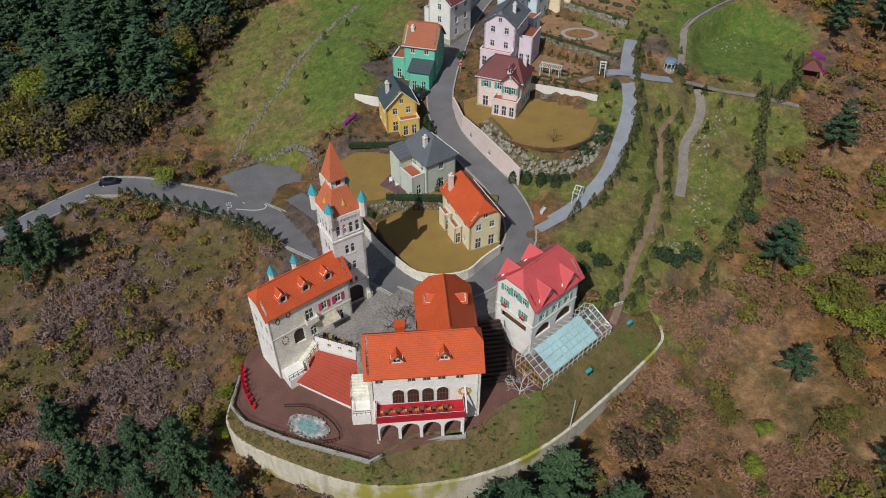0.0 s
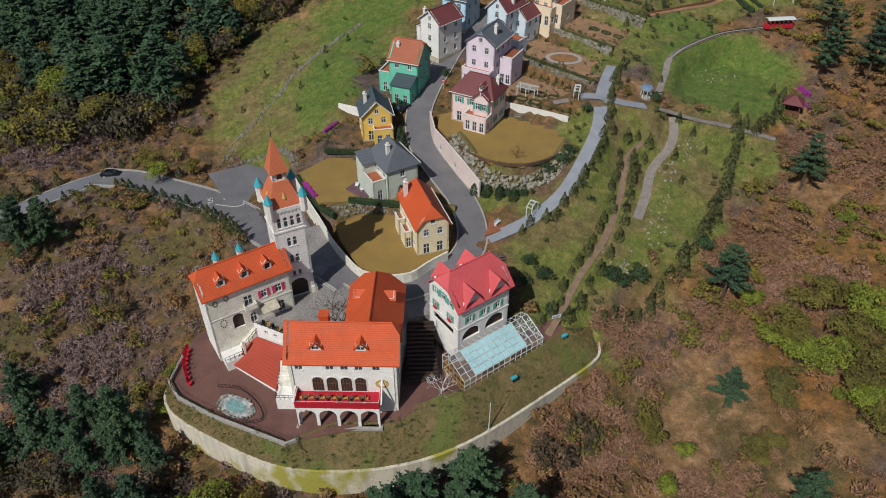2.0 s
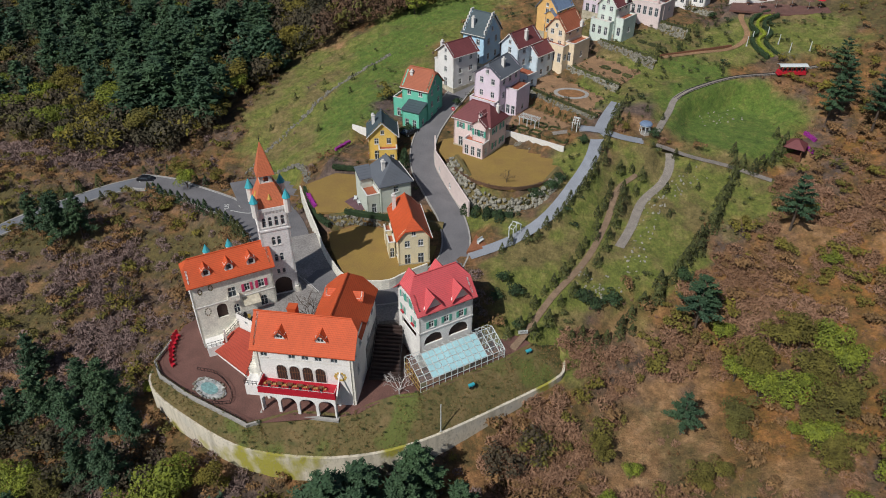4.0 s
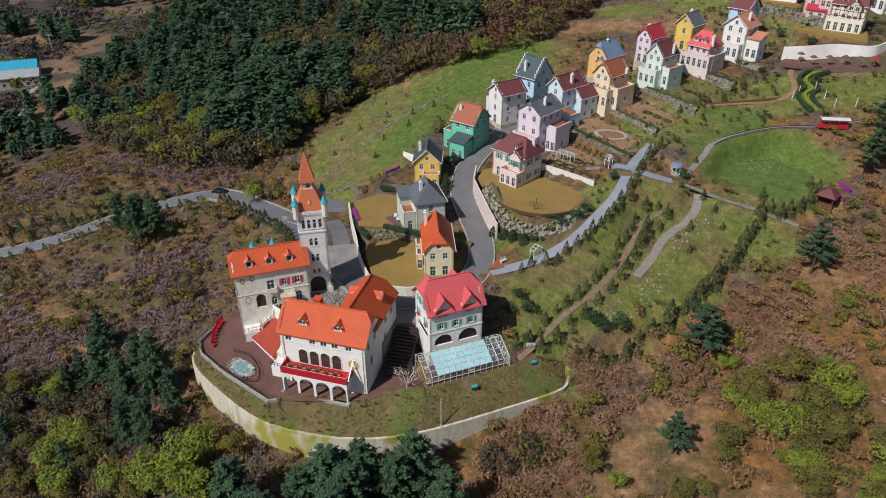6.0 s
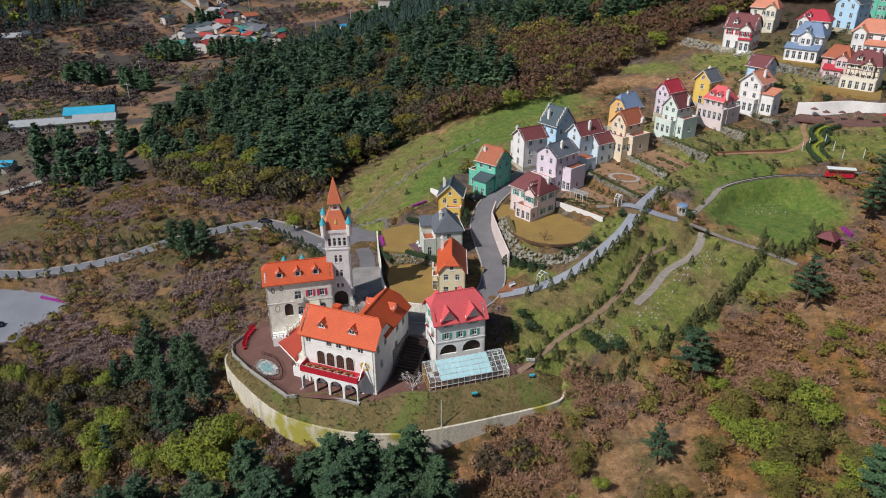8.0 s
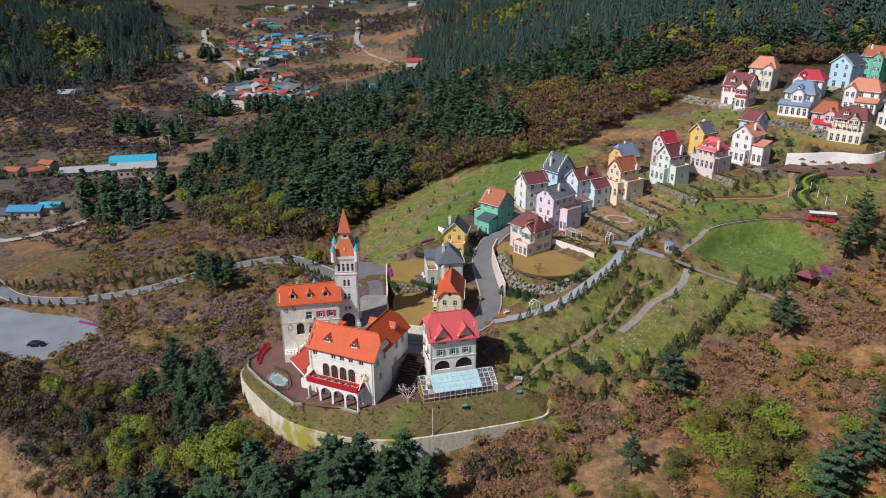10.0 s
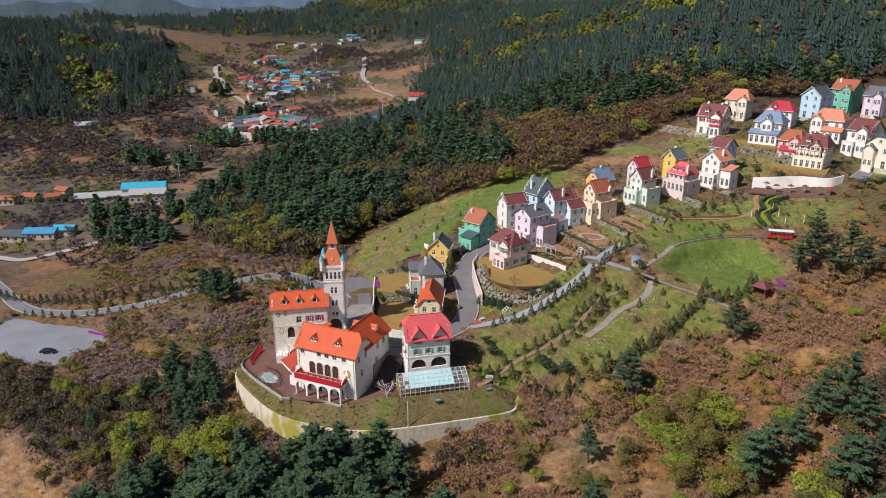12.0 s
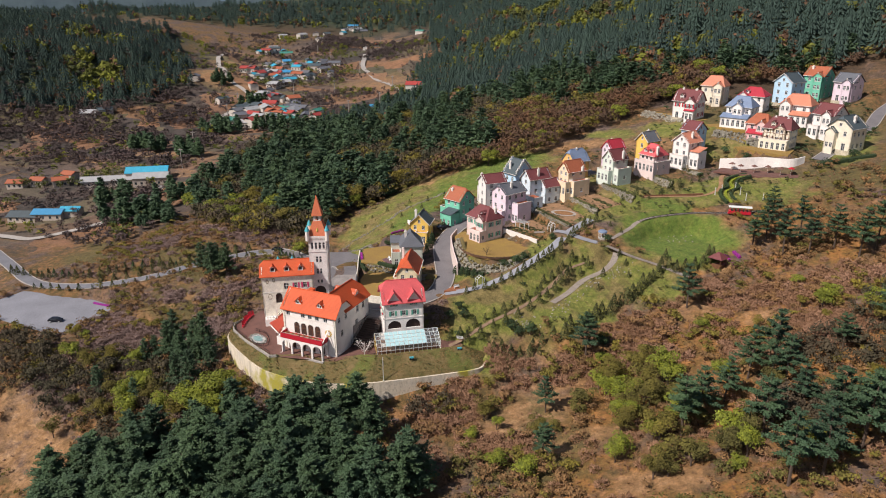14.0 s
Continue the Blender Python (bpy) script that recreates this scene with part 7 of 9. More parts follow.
fill_pine, _ = pine_parts(12.0, np.random.default_rng(15), 0.32)
_.free()
woods("forest_pine_mass", fill_pine, M["pine"], 5600, lambda x, y, r: in_forest(x, y) & (y < 330) & (r.uniform(size=len(x)) < 0.20 * blob(x, y, PINE_ZONES, 0.7)), 0.8, 1.2, "dark pines crowded in the valley forest", 16, (-230, 120, 120, 335))
DARK_WOODS = [(-62, 48, 12, 7), (-52, 38, 12, 7), (-50, 46, 12, 8), (-40, 40, 10, 7), (-96, 40, 14, 8), (-70, 38, 12, 8), (-38, 26, 10, 6), (-110, 44, 10, 6), (-28, 46, 6, 5), (112, 90, 10, 8), (104, 66, 8, 7), (120, 110, 10, 9), (30, 60, 5, 4)]
woods("bare_trees", near_leaf, M["dusk_wood"], 14000, lambda x, y, r: open_slope(x, y) & ~inside(x, y, GROVE) & (r.uniform(size=len(x)) < 0.42 * blob(x, y, DARK_WOODS, 0.6)), 0.35, 0.95, "bare brown trees on the lower slopes", 17, (-130, 135, 10, 125))
woods("brown_woods", near_leaf, M["hazel"], 8200, lambda x, y, r: near_brown(x, y, r) & (x > -48), 0.6, 1.5, "bare brown broadleaf woods below the pines", 13, (-230, 120, 115, 335))
woods("dark_bare_woods", near_leaf, M["dusk_wood"], 8200, lambda x, y, r: near_brown(x, y, r) & (x <= -48), 0.6, 1.5, "dark bare woods under the valley pines", 13, (-230, 120, 115, 335))
woods("olive_undergrowth", near_leaf, M["olive"], 2400, near_brown, 0.6, 1.5, "olive undergrowth among bare trees", 14, (-230, 120, 115, 335))


thin_pine, _ = pine_parts(11.0, np.random.default_rng(19), 0.12)
_.free()
VALLEY_PINES = [(-258, 246, 14, 6), (-178, 172, 14, 8), (-330, 380, 14, 10), (-250, 318, 22, 10), (-290, 306, 16, 8), (-170, 140, 20, 8), (-215, 160, 12, 8), (-400, 416, 10, 8), (-300, 250, 20, 8), (-196, 350, 16, 12), (-180, 390, 20, 20)]
woods("valley_pines", thin_pine, M["pine"], 30000, lambda x, y, r: (r.uniform(size=len(x)) < 0.16 * blob(x, y, VALLEY_PINES, 0.6)), 0.6, 1.1, "dark pine belts in the valley", 41, (-420, -150, 120, 430))
valley_leaf, _ = crown_parts(6.0, 2.8, np.random.default_rng(8), 55, 0.95)
_.free()
woods("valley_broadleaf", valley_leaf, M["mauve_wood"], 18000, lambda x, y, r: ~in_forest(x, y) & (blob(x, y, SOIL, 0.7) < 0.3) & (ripple(x, y, 95, 3.3) + 0.4 * r.normal(size=len(x)) > 0.2), 0.35, 0.95, "bare brown trees along the valley fields", 42, (-640, -150, 110, 760))
WEST_FOOT_WOODS = [(-470, 255, 50, 26), (-420, 300, 26, 26), (-395, 345, 16, 22), (-340, 262, 40, 20), (-385, 262, 40, 22), (-300, 225, 24, 12), (-350, 320, 26, 18), (-270, 270, 22, 12), (-440, 230, 60, 20), (-250, 225, 16, 10), (-330, 210, 30, 8), (-205, 165, 12, 10), (-185, 145, 16, 8), (-480, 700, 30, 60), (-380, 690, 30, 50)]
woods("mauve_bare_woods", valley_leaf, M["mauve_wood"], 26000, lambda x, y, r: (r.uniform(size=len(x)) < 0.62 * blob(x, y, WEST_FOOT_WOODS, 0.7)), 0.5, 1.25, "bare mauve-brown woods at the foot of the wooded hill", 44, (-560, -170, 130, 780))
woods("valley_budding_trees", valley_leaf, M["spring_far"], 9000, lambda x, y, r: ~in_forest(x, y) & (blob(x, y, SOIL, 0.7) < 0.3) & (ripple(x, y, 80, 6.1) + 0.4 * r.normal(size=len(x)) > 0.5), 0.5, 1.2, "olive budding trees along the valley fields", 43, (-640, -150, 110, 760))


# ---- brush on the open slopes ----
def twig_template(n, rng, h=0.9):
    a = rng.uniform(0, 6.283, n)
    t = rng.uniform(0.15, 0.9, n)
    d = np.stack([np.cos(a) * t, np.sin(a) * t, np.full(n, 0.75)], 1)
    c = d * (rng.uniform(0.2, 0.75, n) * h)[:, None]
    return leaves(c, d, 0.62 * h, 0.10 * h, rng, 0.25)


VILLAGE = [(-22, 96), (-4, 80), (12, 82), (16, 92), (34, 100), (40, 130), (56, 150), (76, 165), (95, 195), (112, 230), (112, 300), (50, 285), (40, 250), (30, 215), (-2, 175), (-14, 140), (-22, 120)]


def slope_brush(x, y, rng):
    g = np.maximum(blob(x, y, GRASS), 0.9 * blob(x, y, SOIL, 0.7))
    return open_slope(x, y) & ~inside(x, y, VILLAGE) & ~in_forest(x, y) & (rng.uniform(size=len(x)) > g * 1.05) & (0.6 * ripple(x, y, 14, 9) + rng.normal(size=len(x)) * 0.5 > -0.5)


def thicket_template(n, rng, r=1.5, h=1.7):
    """A dome of interlaced bare twigs."""
    v = rng.normal(size=(n, 3))
    v /= np.linalg.norm(v, axis=1, keepdims=True)
    c = v * (rng.uniform(0.2, 1.0, n) ** 0.4)[:, None] * np.array([r, r, h * 0.8])
    c[:, 2] = np.abs(c[:, 2])
    d = v + np.array([0, 0, 0.9])
    return leaves(c, d, 0.75, 0.22, rng, 0.5, v + np.array([0, 0, 0.5]), 0.5)


scrub_t = twig_template(14, np.random.default_rng(21))
thicket_t = thicket_template(110, np.random.default_rng(31))
MAUVE = [(-79, 51, 9, 6), (-78, 62, 10, 7), (-89, 63, 9, 6), (-80, 82, 5, 4), (-64, 85, 8, 5), (-63, 94, 7, 5), (-71, 55, 8, 5), (-60, 65, 9, 6), (-52, 74, 8, 7), (-48, 62, 7, 7), (41, 80, 6, 4), (54, 83, 9, 4), (47, 77, 7, 3), (67, 100, 6, 6), (72, 93, 6, 6), (83, 107, 6, 5), (67, 90, 5, 5),
         (32, 68, 5, 4), (36, 65, 5, 4), (95, 119, 9, 6), (86, 118, 7, 5), (93, 94, 7, 6), (33, 60, 6, 6), (-134, 110, 12, 6), (-125, 116, 12, 6), (-107, 128, 16, 6), (-92, 130, 14, 7), (-93, 138, 12, 6), (104, 102, 8, 8), (110, 124, 9, 7), (78, 124, 6, 5), (60, 96, 5, 4), (-30, 48, 5, 4), (50, 54, 8, 5)]
woods("bare_thickets", thicket_t, M["scrub"], 30000, lambda x, y, r: (x < 25) & open_slope(x, y) & ~inside(x, y, VILLAGE) & ~inside(x, y, GROVE) & (r.uniform(size=len(x)) < blob(x, y, MAUVE, 0.6) * 0.75 + 0.05 * (~in_forest(x, y)) * (blob(x, y, GRASS) < 0.3)) & (blob(x, y, SOIL, 0.7) < 0.5), 0.45, 1.25, "tangled bare grey-mauve thickets on the slopes", 32, (-150, 125, 26, 145))
woods("rosy_thickets", thicket_t, M["rose_brush"], 30000, lambda x, y, r: (x >= 25) & open_slope(x, y) & ~inside(x, y, VILLAGE) & ~inside(x, y, GROVE) & (r.uniform(size=len(x)) < blob(x, y, MAUVE, 0.6) * 0.75 + 0.05 * (~in_forest(x, y)) * (blob(x, y, GRASS) < 0.3)) & (blob(x, y, SOIL, 0.7) < 0.5), 0.45, 1.25, "tangled dry rosy-brown thickets on the slopes", 32, (-150, 125, 26, 145))
woods("bare_brush", scrub_t, M["scrub"], 22000, lambda x, y, r: (x < 40) & slope_brush(x, y, r) & (ripple(x, y, 34, 2.5) + 0.35 * r.normal(size=len(x)) > -0.1), 0.5, 1.5, "bare grey-brown brush on the open slopes", 22, (-150, 140, 8, 200))
woods("rosy_brush", scrub_t, M["rose_brush"], 22000, lambda x, y, r: (x >= 40) & slope_brush(x, y, r) & (ripple(x, y, 34, 2.5) + 0.35 * r.normal(size=len(x)) > -0.1), 0.5, 1.5, "dry rosy-brown brush on the open slopes", 22, (-150, 140, 8, 200))
M["straw"] = surface("dry_straw_grass", (0.40, 0.235, 0.090), 0.95, 0.3, 0.2, 2.5, 0.0, second=(0.24, 0.175, 0.07), island=0.45)
woods("russet_brush", scrub_t, M["scrub_warm"], 14000, lambda x, y, r: slope_brush(x, y, r) & (ripple(x, y, 34, 2.5) + 0.35 * r.normal(size=len(x)) < 0.1), 0.4, 1.3, "dry russet brush on the open slopes", 23, (-150, 140, 8, 200))
woods("dry_grass", scrub_t, M["straw"], 26000, lambda x, y, r: slope_brush(x, y, r) & (ripple(x, y, 21, 4.5) + 0.3 * r.normal(size=len(x)) > 0.0), 0.3, 0.95, "tufts of dry straw-coloured grass on the slopes", 33, (-150, 140, 8, 160))
bush_t, _ = crown_parts(1.5, 1.2, np.random.default_rng(6), 88, 0.26, 0.1)
_.free()
woods("olive_bushes", bush_t, M["olive"], 8000, lambda x, y, r: slope_brush(x, y, r) & (ripple(x, y, 30, 5.5) + 0.3 * r.normal(size=len(x)) > 0.15), 0.5, 1.9, "low olive bushes on the slopes", 24, (-150, 140, 8, 200))
woods("brown_bushes", bush_t, M["bramble"], 9000, lambda x, y, r: slope_brush(x, y, r) & (ripple(x, y, 26, 7.5) + 0.3 * r.normal(size=len(x)) > 0.1), 0.5, 1.9, "bare brown bushes on the slopes", 34, (-150, 140, 8, 200))
UPPER = [(30, 252), (52, 236), (70, 214), (98, 200), (112, 230), (112, 290), (60, 285)]
woods("garden_shrubs", bush_t, M["hedge"], 700, lambda x, y, r: open_slope(x, y) & inside(x, y, UPPER) & (ripple(x, y, 16, 4.4) > 0.1), 0.5, 1.4, "dark green garden shrubs round the upper houses", 51, (28, 115, 198, 292))
woods("terrace_shrubs", bush_t, M["conifer"], 3200, lambda x, y, r: open_slope(x, y) & inside(x, y, VILLAGE) & (ripple(x, y, 13, 2.4) > 0.0), 0.3, 0.9, "small olive shrubs on the village terraces", 52, (-20, 112, 100, 290))
woods("terrace_evergreens", bush_t, M["hedge"], 1800, lambda x, y, r: open_slope(x, y) & inside(x, y, VILLAGE) & (ripple(x, y, 9, 6.4) > 0.25), 0.3, 1.0, "small dark evergreens on the village terraces", 54, (-20, 112, 100, 290))


def garden_soil(x, y, rng):
    """Inside the small house gardens, off the clipped lawns."""
    hit = np.zeros(len(x), bool)
    for pad in ("sand_garden", "peach_garden", "green_garden", "mansard_garden", "white_garden", "yellow_garden", "mint_garden", "parterre"):
        d, _ = nearest(x, y, PADS[pad][2] + PADS[pad][2][:1])
        hit |= inside(x, y, PADS[pad][2]) & ((d < 1.6) | (rng.uniform(size=len(x)) < 0.12))
    return hit & (np.hypot((x - 29.4) / 4.2, (y - 144.6) / 3.2) > 1)


woods("garden_plants", bush_t, M["conifer"], 11000, lambda x, y, r: garden_soil(x, y, r) & (r.uniform(size=len(x)) < 0.6), 0.2, 0.5, "small clipped plants in the house gardens", 53, (-22, 70, 112, 206))
woods("green_bushes", bush_t, M["conifer"], 2300, lambda x, y, r: open_slope(x, y) & (blob(x, y, GRASS) > 0.3) & ~in_forest(x, y) & (ripple(x, y, 17, 1.5) > 0.1) & ((x > 20) | (ripple(x, y, 9, 3.5) > 0.5)) & (np.hypot(x - 64, y - 146) > 13), 0.3, 0.95, "small green bushes on the grass", 25, (-130, 110, 60, 215))
tuft_t = twig_template(9, np.random.default_rng(26), 0.5)
M["tuft"] = surface("meadow_tufts", (0.140, 0.160, 0.038), 0.95, 0.3, 0.3, 3, 0.0, second=(0.17, 0.145, 0.05), island=0.4)
woods("meadow_tufts", tuft_t, M["tuft"], 34000, lambda x, y, r: open_slope(x, y) & (blob(x, y, GRASS) > 0.5) & ~in_forest(x, y), 0.5, 1.3, "short tufts of meadow grass", 27, (-130, 110, 60, 215))


def bank_growth(name, template, mat, count, lo, hi, label, seed):
    """Growth rooted at random spots of the grass bank."""
    rng = np.random.default_rng(seed)
    corners = np.array([[grass_bank.data.vertices[v].co[:] for v in p.vertices] for p in grass_bank.data.polygons])
    k = rng.integers(len(corners), size=count)
    u, v = rng.uniform(size=(2, count, 1))
    c = corners[k]
    p = (c[:, 0] * (1 - u) + c[:, 1] * u) * (1 - v) + (c[:, 3] * (1 - u) + c[:, 2] * u) * v
    out = template[None] * rng.uniform(lo, hi, count)[:, None, None, None] + p[:, None, None, :]
    tagged(new(name, quads_mesh(name, out.reshape(-1, 3, 3), mat)), label, "grass", kind="stuff")


bank_growth("bank_grass", tuft_t, M["tuft"], 3600, 0.3, 0.9, "rough short grass on the bank", 61)
bank_growth("bank_straw", tuft_t, M["straw"], 2600, 0.3, 0.9, "dry straw grass on the bank", 62)
bank_growth("bank_shrubs", bush_t, M["conifer"], 110, 0.15, 0.4, "small green shrubs on the bank", 63)
for proto in PINES + UMBRELLAS + FIRS + SPRINGS + OLIVES:
    for o in (*proto.children_recursive, proto):
        bpy.data.objects.remove(o)

# ---- castle yard ----
def stair_roof():
    """White parapet wall of the plaza with the low orange lean-to below it."""
    t = thing("lean_to_roof", "low orange tiled lean-to roof under the white plaza wall", "roof", (0, 0, 0))
    a, b = Vector((-18.9, 68.3, 15.0)), Vector((-12.3, 65.9, 15.2))
    c, d = Vector((-12.3, 59.6, 12.6)), Vector((-21.4, 64.4, 12.4))
    bm = bmesh.new()
    slab(bm, [d, c, b, a], 0.18)
    part("roof", bm, M["roof_rust"], t)
    wb = bmesh.new()
    prism(wb, [(-21.1, 64.5), (-12.4, 59.9), (-12.4, 65.8), (-18.8, 68.0)], 11.3, lambda x, y: 12.3 if y < 65 else 14.7)
    part("wall", wb, M["white"], t)
    w = thing("plaza_parapet", "white parapet wall with small windows along the plaza edge", "wall", (0, 0, 0))
    a, b = (-18.7, 68.45), (-12.5, 66.25)
    wall(w, a, b, 14.2, 17.5, [(u - 0.35, u + 0.35, 16.3, 16.9, "") for u in (2.2, 3.9, 5.6)], M["white"], SH, 0.25)
    railing(w, [(-18.7, 68.6, 17.5), (-12.5, 66.4, 17.5), (-12.2, 63.9, 17.5)], 0.7, M["iron"], 0.7, 0.03)
    # cafe clutter on the edge of the plaza
    for i in range(6):
        x, y = -17.4 + i * 0.95, 68.6 - i * 0.34
        c = thing("cafe_chair", "yellow and black cafe chair by the plaza edge", "chair", (x, y + 0.5, 16.62), 25 * i, "plaza chairs")
        part("seat", boxes((-0.24, -0.24, 0.42, 0.24, 0.24, 0.48)), M["gold"] if i % 2 else M["iron"], c)
        part("backrest", boxes((-0.24, 0.2, 0.48, 0.24, 0.24, 0.95)), M["gold"] if i % 2 else M["iron"], c)
        for p in (-0.2, 0.2):
            for q in (-0.2, 0.2):
                part("leg", boxes((p - 0.02, q - 0.02, 0, p + 0.02, q + 0.02, 0.42)), M["iron"], c)


def side_stairs():
    """Outside stair that drops from the plaza along the side hall."""
    t = thing("stair", "white outside stair with iron railings beside the side hall", "stairs", (-24.0, 65.6, 11.4), 39.0)
    part("landing", boxes((0.3, -2.6, 0, 3.2, -0.02, 1.9)), M["white"], t)
    for i in range(14):
        x = 3.2 + i * 0.28
        part("step", boxes((x, -1.5, 0.2, x + 0.28, -0.05, 1.9 + 0.235 * (i + 1))), M["stone_wall"], t)
    railing(t, [(0.3, -2.5, 1.9), (3.2, -2.5, 1.9), (3.3, -1.5, 1.9), (7.2, -1.5, 5.2)], 1.0, M["iron"], 0.8, 0.035)
    part("column", boxes((3.3, -2.6, 0, 3.6, -2.3, 4.8)), M["trim"], t)


def corner_stage():
    t = thing("white_block", "small white rendered stair block at the hall's corner", "stairs", (-12.6, 57.6, 11.4), 5)
    part("body", boxes((0, 0, 0, 2.6, 2.4, 2.2)), M["white"], t)
    part("landing", boxes((-0.1, 2.4, 0, 2.6, 6.0, 3.4)), M["stone_wall"], t)
    for i in range(6):
        part("step", boxes((0.2, 3.0 + 0.3 * i, 3.4, 2.4, 3.3 + 0.3 * i, 3.4 + 0.3 * (i + 1))), M["stone_wall"], t)
    railing(t, [(0, 0, 2.2), (2.6, 0, 2.2)], 0.9, M["iron"], 0.6, 0.03)
    railing(t, [(0, 0, 2.2), (0, 6, 3.4)], 0.9, M["iron"], 0.6, 0.03)


def pergola():
    t = thing("slatted_stairway", "dark timber slatted stairway between two castle buildings", "stairs", (5.6, 63.6, 12.9), 8)
    for i in range(14):
        y = 0.4 + i * 0.62
        z = 0.25 + i * 0.265
        part("step", boxes((0.1, y, max(0, z - 0.5), 5.0 - 0.10 * i + (0.25 * i if i > 8 else 0) * 0.2, y + 0.4, z)), M["darkwood"], t)
    part("floor", boxes((0.0, 0.0, -0.2, 5.2, 9.4, 0.02)), M["darkwood"], t)
    for x in (0.1, 4.7):
        railing(t, [(x, 0.4, 0.3), (x, 9.0, 3.9)], 1.0, M["iron"], 1.5, 0.03)


def pool():
    t = thing("fountain_basin", "drained pale blue fountain basin edged with white stones", "fountain", (-18.8, 57.3, 11.41), -22)
    bm = bmesh.new()
    prism(bm, [(3.1 * math.cos(a) * (1 + 0.1 * math.sin(3 * a)), 1.75 * math.sin(a)) for a in (i * 0.2618 for i in range(24))], 0.0, 0.16)
    part("rim", bm, surface("mottled_white_stone", (0.55, 0.55, 0.52), 0.8, 0.35, 1.2, 4, 0.3, second=(0.26, 0.27, 0.28)), t)
    bm = bmesh.new()
    prism(bm, [(1.7 * math.cos(a), 1.0 * math.sin(a)) for a in (i * 0.349 for i in range(18))], 0.16, 0.20)
    part("basin", bm, surface("pale_aqua_basin", (0.24, 0.42, 0.42), 0.6, 0.3, 1.2, 4, 0.2), t)
    sb = bmesh.new()
    for i in range(26):
        a = i * 0.2417
        r = RNG.uniform(0.85, 1.1)
        bmesh.ops.create_icosphere(sb, subdivisions=1, radius=RNG.uniform(0.12, 0.3), matrix=Matrix.Translation((3.0 * r * math.cos(a), 1.7 * r * math.sin(a), 0.18)))
    part("stone_rim", sb, M["rock"], t, kind="stuff")
    f = thing("terrace_fence", "low black iron fence curving round the basin", "fence", (0, 0, 0))
    line = [(-22.6, 60.6, 11.41), (-19, 60.4, 11.41), (-15.4, 57.8, 11.41), (-14.2, 55.2, 11.41), (-16.8, 54.6, 11.41)]
    pts = smooth_line(line, 1.2)
    for a, b in zip(pts[:-1], pts[1:]):
        railing(f, [a, b], 0.7, M["iron"], 0.6, 0.03, (1.0, 0.2), "panel")
    g = thing("edge_railing", "black iron railing along the terrace edge", "railing", (0, 0, 0))
    pts = smooth_line([(-30.0, 66, 11.9), (-30.0, 60.6, 11.9), (-27.6, 58.1, 11.9), (-21.3, 55.4, 11.9), (-9.9, 51.9, 11.9)], 2.0)
    for a, b in zip(pts[:-1], pts[1:]):
        railing(g, [a, b], 0.85, M["iron"], 0.5, 0.022, (1.0, 0.15), "panel")


def red_letters():
    """A row of tall red cut-out seats standing along the terrace rim."""
    a, b = Vector((-30.3, 67.0, 0)), Vector((-27.6, 60.6, 0))
    for i in range(8):
        p = a.lerp(b, i / 7)
        p.x -= 0.5 * math.sin(math.pi * i / 7)
        t = thing("red_chair", "tall bright red cut-out chair on the terrace", "chair", (p.x + 0.6, p.y, 11.41), 60 + 10 * math.sin(i * 2), "red terrace chairs")
        part("seat", boxes((-0.25, -0.3, 0.4, 0.25, 0.3, 0.5)), M["redpaint"], t)
        part("backrest", boxes((-0.25, 0.25, 0.5, 0.25, 0.33, 1.5 + 0.2 * (i % 3))), M["redpaint"], t)
        for s in (-1, 1):
            part("side", boxes((s * 0.25 - 0.03, -0.3, 0, s * 0.25 + 0.03, 0.3, 0.4)), M["redpaint"], t)


def branches(bm, p, d, length, r, depth, rng):
    q = p + d * length
    beam(bm, p, q, r, 5 if depth > 1 else 3, 0.65)
    if depth == 0:
        return
    for _ in range(3):
        nd = (d + Vector(rng.normal(size=3)) * 0.55 + Vector((0, 0, 0.12))).normalized()
        branches(bm, q, nd, length * rng.uniform(0.6, 0.85), r * 0.62, depth - 1, rng)


def bare_tree(x, y, z, h, mat, label, seed, depth=4):
    rng = np.random.default_rng(seed)
    t = thing("bare_tree", label, "tree", (x, y, z))
    bm = bmesh.new()
    beam(bm, (0, 0, -0.4), (0, 0, h * 0.22), h * 0.024, 7, 0.85)
    part("trunk", bm, mat, t)
    bm = bmesh.new()
    for k in range(5):
        a = k * 1.257 + rng.normal() * 0.3
        branches(bm, Vector((0, 0, h * 0.2)), Vector((math.cos(a) * 0.6, math.sin(a) * 0.6, 0.8)).normalized(), h * 0.26, h * 0.013, depth - 1, rng)
    part("crown", bm, mat, t)


stair_roof()
side_stairs()
corner_stage()
pergola()
pool()
red_letters()
bare_tree(-6.2, 70.0, 16.62, 6.5, M["bark"], "leafless dark plaza tree with fine spreading twigs", 3, 5)
bare_tree(11.0, 62.0, 12.2, 5.2, M["palebark"], "bleached white leafless tree beside the greenhouse", 4, 4)
bare_tree(20.0, 109.0, 24.5, 3.0, M["bark"], "small leafless tree on the golden lawn", 5, 4)
bare_tree(-52.0, 82.5, height(-52, 82.5), 9, M["bark"], "tall leafless tree on the brushy slope", 6, 4)
bare_tree(-61, 38, height(-61, 38), 8, M["bark"], "leafless grey tree on the slope", 7, 4)
bare_tree(-84, 49, height(-84, 49), 7, M["bark"], "leafless grey tree on the slope", 8, 4)

